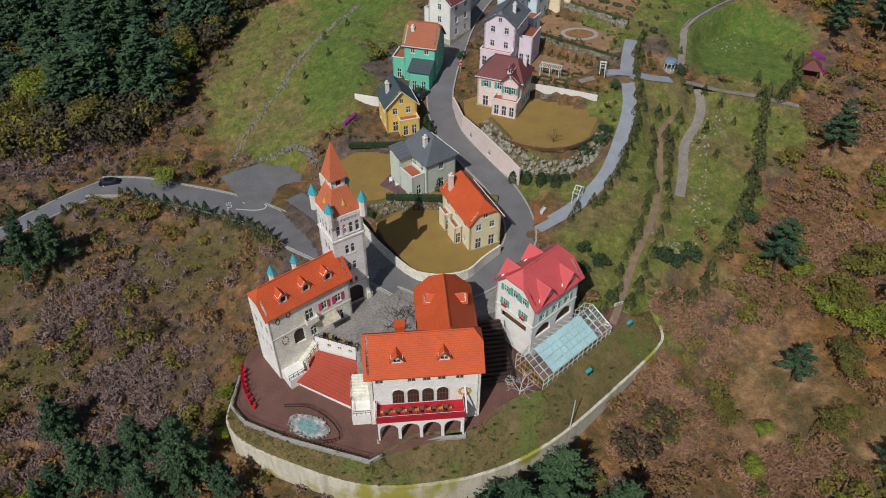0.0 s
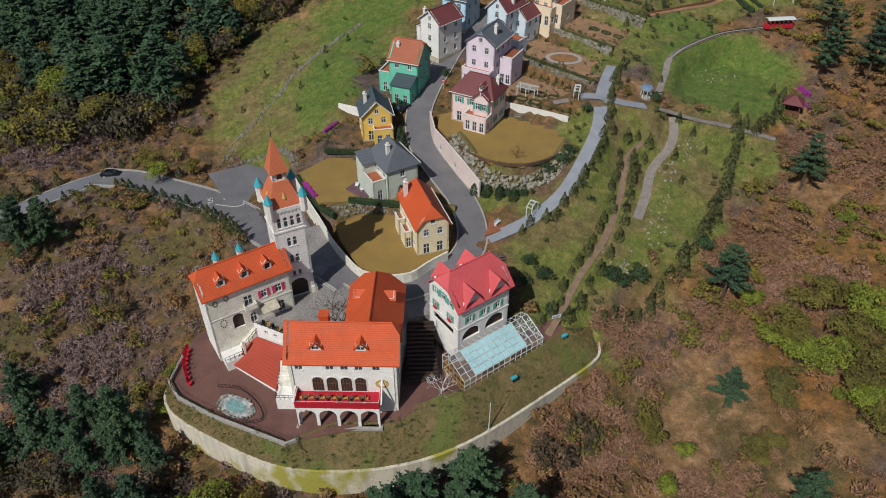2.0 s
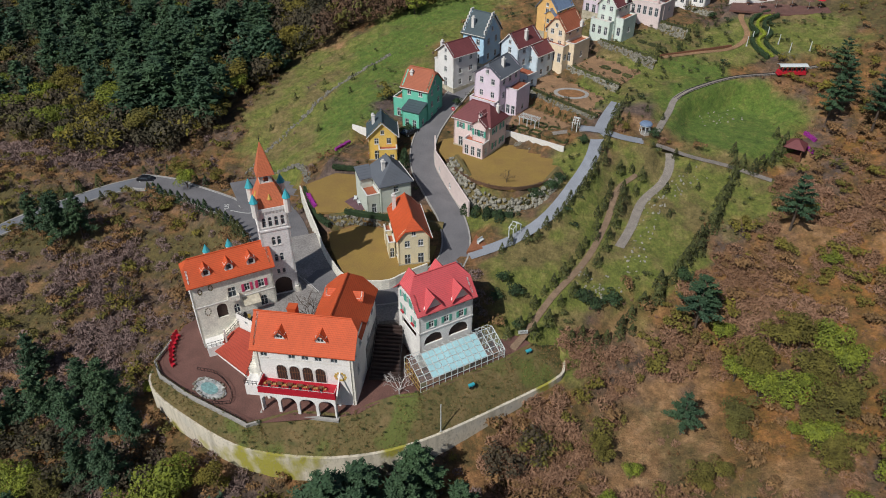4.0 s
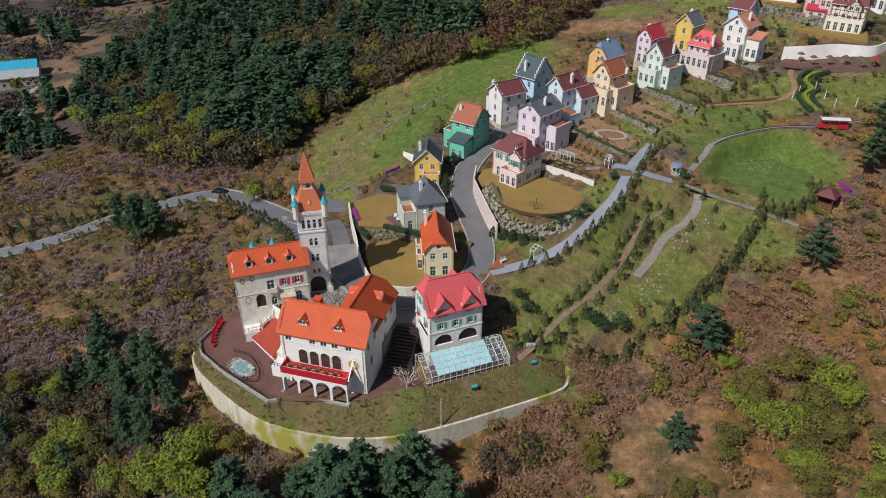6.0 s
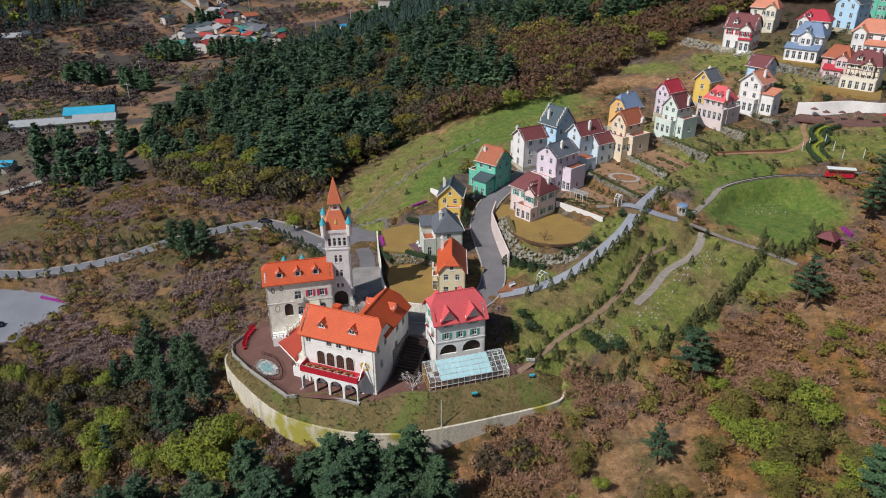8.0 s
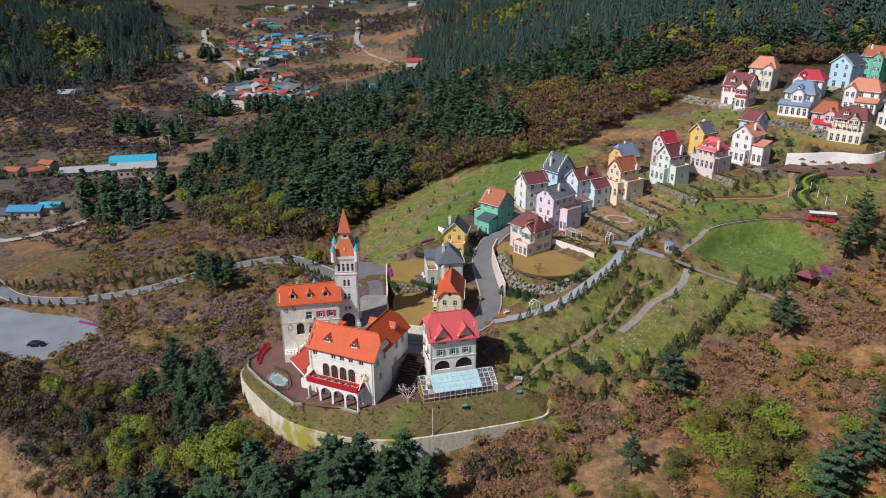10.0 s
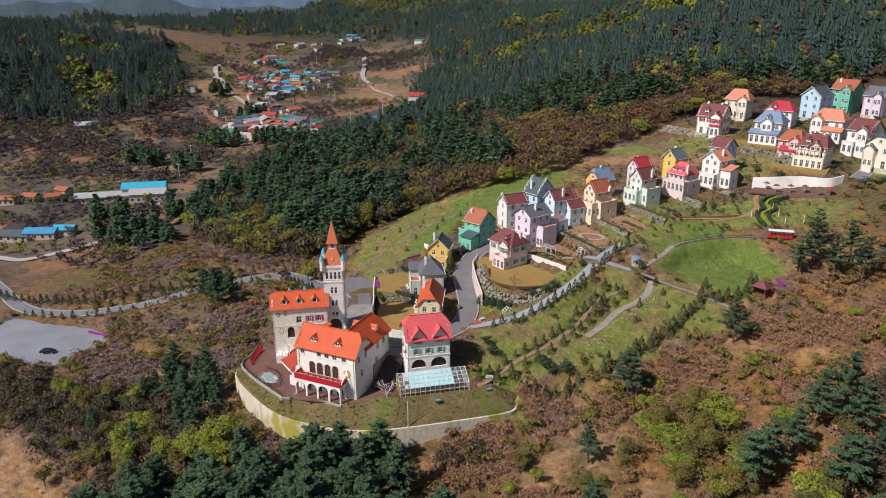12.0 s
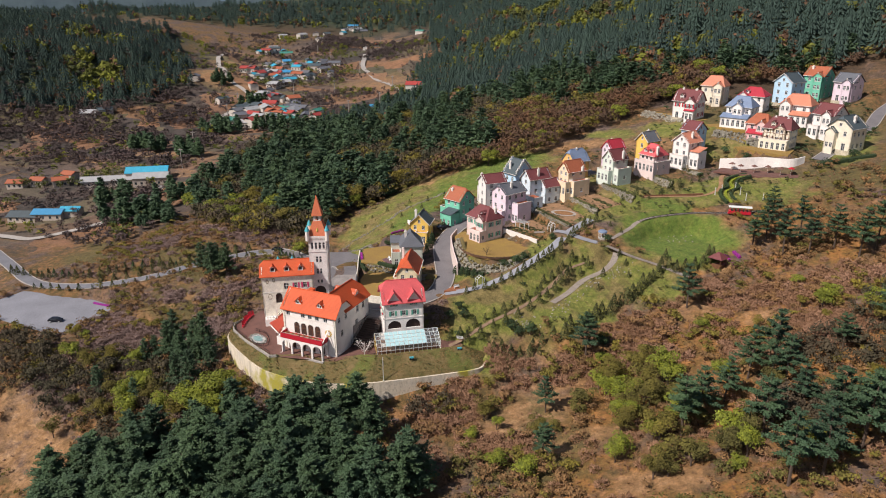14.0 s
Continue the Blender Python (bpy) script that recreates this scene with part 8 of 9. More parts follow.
pole = thing("light_pole", "slim white pole on top of the retaining wall", "pole", (18.3, 59.0, 9.0))
pbm = bmesh.new()
beam(pbm, (0, 0, -0.3), (0, 0, 6.2), 0.09, 8, 0.7)
part("mast", pbm, M["metalwhite"], pole)
part("base_plate", boxes((-0.25, -0.25, -0.05, 0.25, 0.25, 0.1)), M["concrete"], pole)


# ---- garden walls, rock banks and hedges ----
def stone_bank(name, line, width, rise, count, label, size=(0.28, 0.6), seed=1):
    """Boulders piled on a sloping strip: line at its foot; the bank climbs to the left of the line."""
    rng = np.random.default_rng(seed)
    pts = smooth_line(line, 0.5)
    bm = bmesh.new()
    for i in range(count):
        k = int(rng.integers(0, len(pts) - 1))
        p = pts[k].lerp(pts[k + 1], rng.uniform())
        d = (pts[k + 1] - pts[k]).to_2d().normalized()
        f = rng.uniform(0, 1)
        q = p + Vector((-d.y, d.x, 0)) * (f * width)
        q.z = height(q.x, q.y) + 0.05 if rise < 0.6 else p.z + f * rise
        s = rng.uniform(*size)
        m = Matrix.Translation(q) @ Euler(rng.uniform(0, 3, 3)).to_matrix().to_4x4() @ Matrix.Diagonal((s, s * rng.uniform(0.6, 1), s * rng.uniform(0.5, 0.8), 1))
        r = bmesh.ops.create_icosphere(bm, subdivisions=1, radius=1.0, matrix=m)
        for v in r["verts"]:
            v.co += Vector(rng.normal(size=3)) * 0.12 * s
    return solid(name, bm, M["rock"], label, "rocks", kind="stuff")


def earth_bank(line, width, rise, label="planted earth bank under garden rocks"):
    pts = smooth_line(line, 0.8)
    bm = bmesh.new()
    prev = None
    for i, p in enumerate(pts):
        d = (pts[min(i + 1, len(pts) - 1)] - pts[max(i - 1, 0)]).to_2d().normalized()
        s = Vector((-d.y, d.x, 0))
        q = [bm.verts.new(p - s * 0.2 + Vector((0, 0, -0.8)))] + [bm.verts.new(p + s * width * k + Vector((0, 0, rise * k))) for k in (0, 0.33, 0.66, 1.0)] + [bm.verts.new(p + s * (width + 0.7) + Vector((0, 0, rise - 0.1)))]
        if prev:
            for k in range(5):
                bm.faces.new((prev[k], q[k], q[k + 1], prev[k + 1]))
        prev = q
    return solid("bank", bm, M["berm"], label, "bank", kind="structure")


def garden_wall(line, h, mat, label, w=0.3, sink=1.5):
    return solid("wall_garden", kerb(smooth_line(line, 1.0), w, h, sink), mat, label, "garden wall", kind="structure")


garden_wall([(-22.9, 107.4, 17.6), (-18.6, 100.6, 17.4), (-14.4, 94.4, 17.2), (-10.4, 88.2, 17.2), (-5.2, 82.1, 17.2), (-2.2, 80.7, 17.3), (0.4, 80.6, 17.3), (3.9, 81.5, 17.4), (6.4, 84.2, 17.6), (9.4, 87.0, 17.8)], 1.35, M["stone_wall"], "curved pale garden wall round the yellow lawns", 0.28, 2.5)
earth_bank([(9.6, 97.6, 18.0), (2, 97.7, 18.0), (-7, 97.6, 18.0), (-12, 95.6, 18.0)][::-1], 1.6, 1.7)
stone_bank("rock_bank", [(-12, 95.6, 18.0), (-7, 97.5, 18.0), (2, 97.6, 18.0), (6.5, 97.3, 18.1)], 1.3, 1.5, 190, "rough grey rocks banked between two lawns", (0.2, 0.5), 2)
# rose-coloured wall along the road under the golden lawn, with two small windows
pw = thing("road_wall", "pale pink rendered wall with small windows along the road", "wall", (0, 0, 0))
PW = [(1.9, 124.5), (3.6, 117.6), (6.8, 112.3), (10.2, 107.4), (13.6, 103.4)]
for i, (a, b) in enumerate(zip(PW[:-1], PW[1:])):
    ln = math.hypot(b[0] - a[0], b[1] - a[1])
    wall(pw, a, b, 18.4, [(1, (25.0, 25.0, 24.2, 22.6)[i]), (0, (25.0, 25.0, 25.0, 24.2)[i])], [(ln * 0.45, ln * 0.45 + 0.8, 22.4 - i * 0.6, 23.6 - i * 0.6, "arch")] if i in (1, 2) else [], paint("rose_white", (0.74, 0.62, 0.58)), SH, 0.3)
earth_bank([(6.6, 113.2, 23.8), (11, 107.6, 22.0), (15.5, 104.4, 20.6), (22, 103.6, 20.4), (28, 107, 21.4), (32, 114, 23.4)], 2.6, 2.4)
stone_bank("rock_bank", [(6.2, 113.4, 23.6), (11, 107.4, 22.2), (15.5, 104.2, 20.8), (22, 103.4, 20.6), (28, 106.8, 21.6), (31.6, 113, 23.2)], 2.3, 2.4, 420, "mossy garden rocks banked under the golden lawn", (0.22, 0.55), 3)
garden_wall([(17.2, 126.2, 25.4), (23.5, 124.2, 25.3), (29.9, 121.8, 25.2)], 1.7, M["trim"], "straight white wall below the formal garden", 0.3, 1.2)
stone_bank("rock_bank", [(18.5, 125.0, 24.5), (29.5, 121.2, 24.6)], 0.9, 0.7, 120, "garden rocks at the foot of a white wall", (0.2, 0.5), 4)
for line, w, r, n, sd in (([(17.5, 145, 26.6), (26, 138.4, 26.6), (34.6, 132.3, 26.6)], 1.3, 2.2, 620, 5), ([(24, 157.4, 28.8), (31, 151.5, 28.8), (39, 145.1, 28.8)], 1.3, 2.2, 620, 6), ([(33, 167, 31), (39, 162.6, 31), (47, 156.6, 31)], 1.3, 2.6, 560, 7), ([(41, 183, 33.6), (47, 178.6, 33.6), (55, 173, 33.6)], 1.3, 2.0, 420, 8), ([(51, 193.5, 35.6), (56, 189.8, 35.6), (62, 186.3, 35.6)], 1.2, 1.0, 240, 9)):
    earth_bank(line, w, r)
    stone_bank("rock_bank", line, w * 0.9, r, n, "stacked grey rocks holding a garden terrace", (0.17, 0.38), sd)
stone_bank("stream_bed", [(-21, 168.8, 25.2), (-30, 157.9, 21.2), (-37.4, 142.8, 15.6), (-43.7, 132, 11.2), (-45.5, 125, 9.2)], 1.2, 0.1, 420, "dry stony stream bed running down the meadow", (0.16, 0.42), 10)
stone_bank("rock_rim", [(-46.5, 116.5, 10.4), (-42, 121, 11.2), (-36, 123, 11.6), (-29.6, 121.6, 11.8), (-25.4, 115.5, 12.0)], 1.6, 0.5, 330, "pale rocks round the bus turning place", (0.16, 0.45), 11)
stone_bank("rock_rim", [(x, y, height(x, y) - 0.3) for x, y in ((25, 245), (38, 237.5), (50, 230.5))], 2.4, 2.6, 420, "rock bank below the white and red house", (0.25, 0.6), 12)
stone_bank("rock_rim", [(x, y, height(x, y) - 0.3) for x, y in ((58, 223), (68, 216), (77, 208))], 2.0, 2.4, 320, "rock bank beside the upper lawns", (0.25, 0.6), 13)
stone_bank("stones", [(46, 95, 16.2), (49, 103, 17.7), (50, 112, 19.6), (54, 118, 20.7), (60, 124, 22)], 4.0, 0.2, 90, "pale stones scattered on the grass slope", (0.12, 0.34), 14)
stone_bank("stones", [(34, 92, 17), (40, 88, 14.6), (44, 92, 15.6)], 4.0, 0.2, 60, "pale stones scattered on the grass slope", (0.12, 0.3), 15)
stone_bank("stones", [(60, 143, 25.6), (70, 150, 27.4)], 6.0, 0.2, 26, "pale stones on the green meadow", (0.12, 0.3), 16)
garden_wall([(66.6, 193.8, 37.0), (72, 194.4, 37.6), (80, 197, 38.2), (88, 197.4, 38.4), (92, 201, 39)], 3.7, M["white"], "long curved white retaining wall below the half-timbered house", 0.4, 2)
garden_wall([(-17.8, 127.4, 22.6), (-13.5, 126.4, 22.4), (-9.4, 126.2, 22.2)], 1.5, M["white"], "white wall behind the yellow house garden", 0.3, 1.5)
garden_wall([(49, 164, 32.0), (58, 168.4, 32.4), (66, 172, 33)], 0.6, M["wood"], "low brown wall beside the upper path", 0.3, 0.6)
plate("upper_lawn_plate", [(69, 206), (80, 200), (87, 199), (88, 210), (76, 212)], 42.85, M["lawn"], "dry yellow lawn above the white wall", "lawn", 4)
plate("upper_lawn_plate", [(28, 248), (40, 240), (51, 233), (54, 240), (40, 248)], 46.45, M["lawn"], "dry yellow lawn on a rock bank", "lawn", 3)
plate("upper_lawn_plate", [(54, 231), (64, 224), (71, 224), (68, 230), (58, 235)], 45.75, M["lawn"], "dry yellow lawn in front of the blue veranda", "lawn", 3)
plate("upper_lawn_plate", [(63, 221), (71, 214), (76, 213), (77, 219), (68, 223)], 44.05, M["lawn"], "dry yellow lawn beside the pink house", "lawn", 3)


def hedge(line, h, w, label, mat="hedge", dens=55, leaf=0.2, seed=0):
    """A clipped hedge along points: leaves over a rounded box section."""
    rng = np.random.default_rng(100 + seed)
    pts = smooth_line(line, 0.6)
    out = []
    core = kerb(pts, w * 0.7, h * 0.82, 0.2)
    for a, b in zip(pts[:-1], pts[1:]):
        n = max(3, int((b - a).length * dens * (h + w) / 2))
        d = (b - a).to_2d().normalized()
        t = rng.uniform(0, 1, n)
        s = rng.uniform(-1, 1, n)
        top = rng.uniform(size=n) < 0.4
        u = np.where(top, s, np.sign(s)) * w / 2
        z = np.where(top, h, rng.uniform(0.02, 1, n) * h) + rng.normal(size=n) * 0.04
        base = np.array(a)[None] + t[:, None] * (np.array(b) - np.array(a))[None]
        c = base + u[:, None] * np.array([-d.y, d.x, 0])[None]
        c[:, 2] += z
        out.append(leaves(c, rng.normal(size=c.shape) + (0, 0, 0.5), leaf, leaf * 0.8, rng, 0.3))
    t = thing("hedge", label, "hedge", (0, 0, 0))
    part("core", core, M[mat], t)
    c = new("foliage", quads_mesh("foliage", np.concatenate(out), M[mat]))
    c.parent = t
    return t


hedge([(-21.5, 106.5, 18.6), (-16, 98.6, 18.2), (-12, 95.2, 18.4)], 1.2, 0.9, "evergreen hedge inside the white garden wall", seed=1)
hedge([(-10, 98.8, 19.6), (-3, 98.6, 19.6), (2, 98.4, 19.6)], 0.9, 1.2, "clipped hedge on the rock bank", seed=2)
hedge([(-18, 114.2, 20.2), (-11, 114.4, 20.2), (-6, 114.6, 20.6)], 0.8, 1.0, "clipped hedge between two gardens", seed=3)
hedge([(16.8, 103.2, 19.6), (19.4, 102.6, 19.8), (22.4, 102.6, 20.2)], 2.0, 1.5, "tall clipped hedge below the rocks", seed=4)
hedge([(18.9, 146.2, 28.7), (27.3, 139.8, 28.7), (35.8, 133.6, 28.7)], 0.6, 0.7, "low olive hedge on a rock terrace", "conifer", seed=5)
hedge([(25.4, 158.6, 30.9), (31.9, 152.8, 30.9), (39.9, 146.5, 30.9)], 0.6, 0.7, "low olive hedge on a rock terrace", "conifer", seed=6)
hedge([(34.3, 168.2, 33.5), (39.9, 163.9, 33.5), (47.9, 157.9, 33.5)], 0.6, 0.8, "low olive hedge on a rock terrace", "conifer", seed=7)
hedge([(42.3, 184.2, 35.5), (47.9, 179.9, 35.5), (55.9, 174.2, 35.5)], 0.6, 0.8, "low olive hedge on a rock terrace", "conifer", seed=8)
hedge([(6.8, 115, 24.5), (11, 110, 24.5), (15.5, 107.2, 24.5), (21.5, 106.8, 24.5), (27, 110.2, 24.5), (29.6, 116, 24.5)], 0.45, 0.4, "thin brown hedge round the golden lawn", "hazel", seed=9)
hedge([(70, 222, 44.6), (78, 222.6, 44.2), (84, 214, 43.4)], 0.8, 0.9, "clipped hedge between upper lawns", seed=10)
hedge([(56, 243, 46), (64, 238, 46), (72, 236, 46)], 1.0, 1.2, "clipped hedge above the rock bank", seed=11)
hedge([(96, 198, 40.4), (104, 203, 41.6), (112, 208, 43)], 1.6, 2.4, "thick evergreen hedge along the slope", seed=12)
# winding yellow-green hedge walk with dark borders
walk_line = [(77, 187, 37.2), (73.4, 184, 36.4), (72.6, 180.6, 35.6), (74, 177.6, 35), (72.4, 174.6, 34.2), (73.2, 171, 33.4), (75.4, 168, 32.6)]
M["lime"] = surface("lime_green_clipped", (0.30, 0.36, 0.03), 0.9, 0.3, 1.2, 6, 0.0, island=0.3)
hedge(walk_line, 0.5, 0.8, "winding lime green clipped hedge", "lime", seed=13)
for s in (-1, 1):
    hedge([tuple(p) for p in offset_line(walk_line, s * 1.6, 3.0)], 0.9, 1.0, "dark border hedge along the winding walk", seed=14 + s)
# flower strips
for line, sd in (([(-19.5, 103.5, 19.6), (-16.4, 99.4, 19.6)], 20), ([(-19.4, 120, 21.2), (-17.4, 124, 21.4)], 21), ([(78.6, 141.4, 24.4), (81.8, 137.6, 23.2)], 22), ([(-114, 75.4, -6.5), (-106, 76.4, -6.5)], 24)):
    hedge(line, 0.5, 0.8, "magenta azalea strip in flower", "flower", 40, 0.22, sd)
hedge([(80.4, 143.6, 25), (82.4, 141.4, 24.4)], 0.6, 1.0, "magenta azalea strip in flower", "flower", 40, 0.22, 25)
# parterre edging: low box hedges round oblong beds
def box_bed(cx, cy, z, w, d, yaw, sd):
    c, s_ = math.cos(math.radians(yaw)), math.sin(math.radians(yaw))
    ring = [(cx + u * w / 2 * c - v * d / 2 * s_, cy + u * w / 2 * s_ + v * d / 2 * c, z) for u, v in ((-1, -1), (1, -1), (1, 1), (-1, 1), (-1, -0.9))]
    hedge(ring, 0.45, 0.4, "low clipped box hedge round a garden bed", "conifer", 34, 0.16, sd)


for i in range(4):
    for j in range(2):
        box_bed(20.4 + i * 2.9 + j * 0.9, 128.6 - i * 1.25 + j * 3.6, 26.62, 2.1, 1.5, -24, 30 + i * 2 + j)
for i in range(3):
    box_bed(36.4 + i * 2.5, 156.2 - i * 2.0, 31.02, 1.8, 1.0, -38, 64 + i)
    box_bed(44.4 + i * 2.4, 168.6 - i * 1.8, 33.62, 1.8, 1.0, -36, 68 + i)
loop = [(29.4 + 3.6 * math.cos(k), 144.6 + 2.6 * math.sin(k), 28.84) for k in (i * 0.3142 for i in range(21))]
solid("pavement", ribbon(loop, 0.45, 0.03), M["curb"], "pale sand path looping round an oval bed", "path", kind="structure")
ov = bmesh.new()
prism(ov, [(29.4 + 2.9 * math.cos(a), 144.6 + 2.0 * math.sin(a)) for a in (i * 0.3142 for i in range(20))], 28.6, 28.9)
solid("flower_bed", ov, surface("orange_bed_soil", (0.34, 0.17, 0.07), 0.95, 0.3, 1, 6, 0.4), "oval bed of orange soil in a garden", "flower bed", kind="structure")

# conical evergreens that line the paths: shared shapes
CONES = [quads_mesh("cypress", cone_quads(2.0, 0.66, 240, RNG, 0.8, 0.16), M["conifer"]) for _ in range(4)] + [quads_mesh("cypress", cone_quads(2.0, 0.70, 240, RNG, 0.8, 0.16), M["hedge"]) for _ in range(2)]


def cones_along(line, step, side, h, label, group, pick=(0, 4), jitter=0.3):
    pts = smooth_line(line, step)
    for i, p in enumerate(pts):
        d = (pts[min(i + 1, len(pts) - 1)] - pts[max(i - 1, 0)]).to_2d().normalized()
        q = p + Vector((-d.y, d.x, 0)) * (side + RNG.normal() * jitter)
        ob = new("cypress_shrub", CONES[int(RNG.integers(*pick))])
        s = h * RNG.uniform(0.75, 1.2) / 2
        ob.matrix_world = pose(q.x, q.y, height(q.x, q.y) - 0.05, 0, 0, RNG.uniform(0, 360)) @ Matrix.Diagonal((s, s, s, 1))
        tagged(ob, label, "shrub", group)


cones_along(ROADS["garden_path"][1][1:], 2.0, -1.9, 2.8, "olive cone-shaped cypress beside the garden path", "path cypresses")
cones_along(ROADS["earth_path"][1], 2.5, 1.5, 2.8, "olive cone-shaped cypress beside the earth path", "path cypresses")
cones_along(ROADS["earth_path"][1][1:], 2.9, -1.6, 2.9, "olive cone-shaped cypress beside the earth path", "path cypresses")
cones_along([(65.4, 131.2), (63.5, 122.1), (58.1, 107.2), (53.4, 99.4), (48.1, 90.4), (44.3, 85.8)], 2.2, 0, 3.6, "olive cypress in a row above the slope", "slope cypresses", jitter=0.7)
cones_along([(46, 86, 0), (40, 82.5, 0), (36, 81, 0)], 2.0, 0, 2.9, "olive cypress in a row above the slope", "slope cypresses", jitter=0.6)
cones_along([(75, 141, 0), (74, 134, 0), (68, 128, 0)], 2.3, 0, 3.6, "olive cypress in a row beside the meadow", "slope cypresses", jitter=0.8)
cones_along([p[:2] for p in ROADS["bus_road"][1][1:6]], 2.3, -4.3, 3.2, "dark cone-shaped cypress along the bus road", "road cypresses", (0, 6), 0.15)
cones_along([p[:2] for p in ROADS["bus_road"][1][:3]], 2.9, 4.6, 2.8, "dark cone-shaped cypress along the bus road", "road cypresses", (0, 6), 0.2)
cones_along([p[:2] for p in ROADS["valley_road"][1][1:7]], 3.3, 3.4, 2.4, "dark cone-shaped cypress along the valley road", "road cypresses", (0, 6), 0.2)
cones_along([p[:2] for p in ROADS["valley_road"][1][1:5]], 3.9, -3.3, 3.2, "dark cone-shaped cypress along the valley road", "road cypresses", (0, 6), 0.2)
cones_along([(-170, 80), (-147, 83), (-131, 87), (-119, 93), (-107, 99), (-98, 105), (-92, 110), (-85, 115)], 2.9, 0, 3.2, "dark cone-shaped cypress in a row above the valley road", "road cypresses", (0, 6), 0.3)
cones_along([(40, 133.6), (45, 136), (49, 139)], 2.3, 0, 1.7, "small cypress in the gazebo bed", "garden cypresses", jitter=1.2)
cones_along([(-30, 136), (-27, 150), (-22, 160)], 6.5, 0, 2.2, "small dark shrub on the meadow", "meadow shrubs", (0, 6), 3)
cones_along([(-44, 140), (-40, 150), (-36, 165)], 5.2, 0, 1.9, "small dark shrub on the meadow", "meadow shrubs", (0, 6), 3)
cones_along([(18.6, 143), (26, 137.2), (33.4, 131.7)], 1.7, 0, 1.4, "small cypress below the rock terrace", "garden cypresses", jitter=0.1)
cones_along([(44, 158), (50, 164), (56, 172), (60, 180)], 5.2, 0, 2.7, "dark cypress on the village slope", "garden cypresses", jitter=3.0)
cones_along([(52, 112), (56, 121), (54, 128)], 5.2, 0, 2.4, "dark cypress on the grass slope", "garden cypresses", jitter=2.0)
cones_along([(0.5, 98.6), (-2.5, 116.5), (-3.4, 118)], 2.6, 0, 3.2, "dark cypress beside the houses", "garden cypresses", (4, 6), 0.4)
# four clipped rounded evergreens at the foot of the rose wall
round_q = quads_mesh("clipped_evergreen", cone_quads(2.6, 0.95, 640, RNG, 0.28, 0.18), M["hedge"])
for i, (x, y) in enumerate([(12.8, 104.3), (15.1, 103.7), (17.4, 102.3), (20.0, 101.4)]):
    ob = new("clipped_evergreen", round_q)
    ob.matrix_world = pose(x, y, height(x, y) - 0.1, 0, 0, 70 * i)
    tagged(ob, "tall rounded clipped evergreen by the rose-coloured wall", "shrub", "clipped evergreens")
# broad dark bushes
BUSH = [tree_kind("evergreen_bush", "broad dark evergreen bush on the slope", "bush", "evergreen bushes", *crown_parts(2.6, 1.9, RNG, 520, 0.26, 0.1), M["hedge"], M["bark"]) for _ in range(3)]
for x, y, h in [(25.6, 84.9, 2.6), (37.3, 88.5, 2.8), (42.2, 89.2, 3.2), (54.4, 97.5, 3), (59.1, 93, 3.2), (25.8, 108.1, 2.6), (28.9, 110, 2.8), (22.6, 83, 2.2), (23, 87, 2.2), (30, 112.5, 2.4), (62, 186, 2), (74, 202, 2.6), (66, 208, 2.6), (106, 206, 3), (48, 130.6, 2.2), (33.5, 124, 2), (27, 80, 1.8), (-8.6, 141, 2.6), (-5, 128, 2.2), (-14, 143, 2.4), (3.6, 140.5, 2), (39.5, 88, 2.6)]:
    plant(BUSH, x, y, h, 2.6)
for proto in BUSH:
    for o in (*proto.children_recursive, proto):
        bpy.data.objects.remove(o)

# ---- small structures ----
def arbor(x, y, z, yaw, label):
    t = thing("garden_arbor", label, "arbor", (x, y, z), yaw)
    for px in (-1.1, 1.1):
        for py in (-0.5, 0.5):
            part("post", boxes((px - 0.07, py - 0.07, -0.2, px + 0.07, py + 0.07, 2.3)), M["metalwhite"], t)
    for py in (-0.5, 0.5):
        bm = bmesh.new()
        beam(bm, (-1.2, py, 2.3), (0, py, 3.1), 0.07)
        beam(bm, (0, py, 3.1), (1.2, py, 2.3), 0.07)
        part("rafter", bm, M["metalwhite"], t)
    for k in range(5):
        f = -1 + k * 0.5
        zz = 3.1 - abs(f) * 0.8
        part("slat", boxes((f * 1.2 - 0.05, -0.65, zz, f * 1.2 + 0.05, 0.65, zz + 0.08)), M["metalwhite"], t)
    return t


def gazebo():
    t = thing("gazebo", "white round gazebo with a blue-grey domed roof", "gazebo", (46.0, 132.0, height(46.0, 132)))
    t.scale = (0.78, 0.78, 0.72)
    part("floor", prism(bmesh.new(), [(1.6 * math.cos(a), 1.6 * math.sin(a)) for a in (k * math.pi / 4 for k in range(8))], -0.4, 0.25), M["curb"], t)
    for k in range(8):
        a = k * math.pi / 4
        bm = bmesh.new()
        beam(bm, (1.4 * math.cos(a), 1.4 * math.sin(a), 0.25), (1.4 * math.cos(a), 1.4 * math.sin(a), 2.4), 0.09, 8)
        part("column", bm, M["metalwhite"], t)
    bm = bmesh.new()
    prism(bm, [(1.65 * math.cos(a), 1.65 * math.sin(a)) for a in (k * math.pi / 8 for k in range(16))], 2.4, 2.65)
    part("ring_beam", bm, M["metalwhite"], t)
    bm = bmesh.new()
    bmesh.ops.create_uvsphere(bm, u_segments=16, v_segments=10, radius=1.75, matrix=Matrix.Translation((0, 0, 2.65)) @ Matrix.Diagonal((1, 1, 0.5, 1)))
    bmesh.ops.delete(bm, geom=[v for v in bm.verts if v.co.z < 2.64], context="VERTS")
    part("dome", bm, M["roof_blue"], t, "blue-grey domed roof")


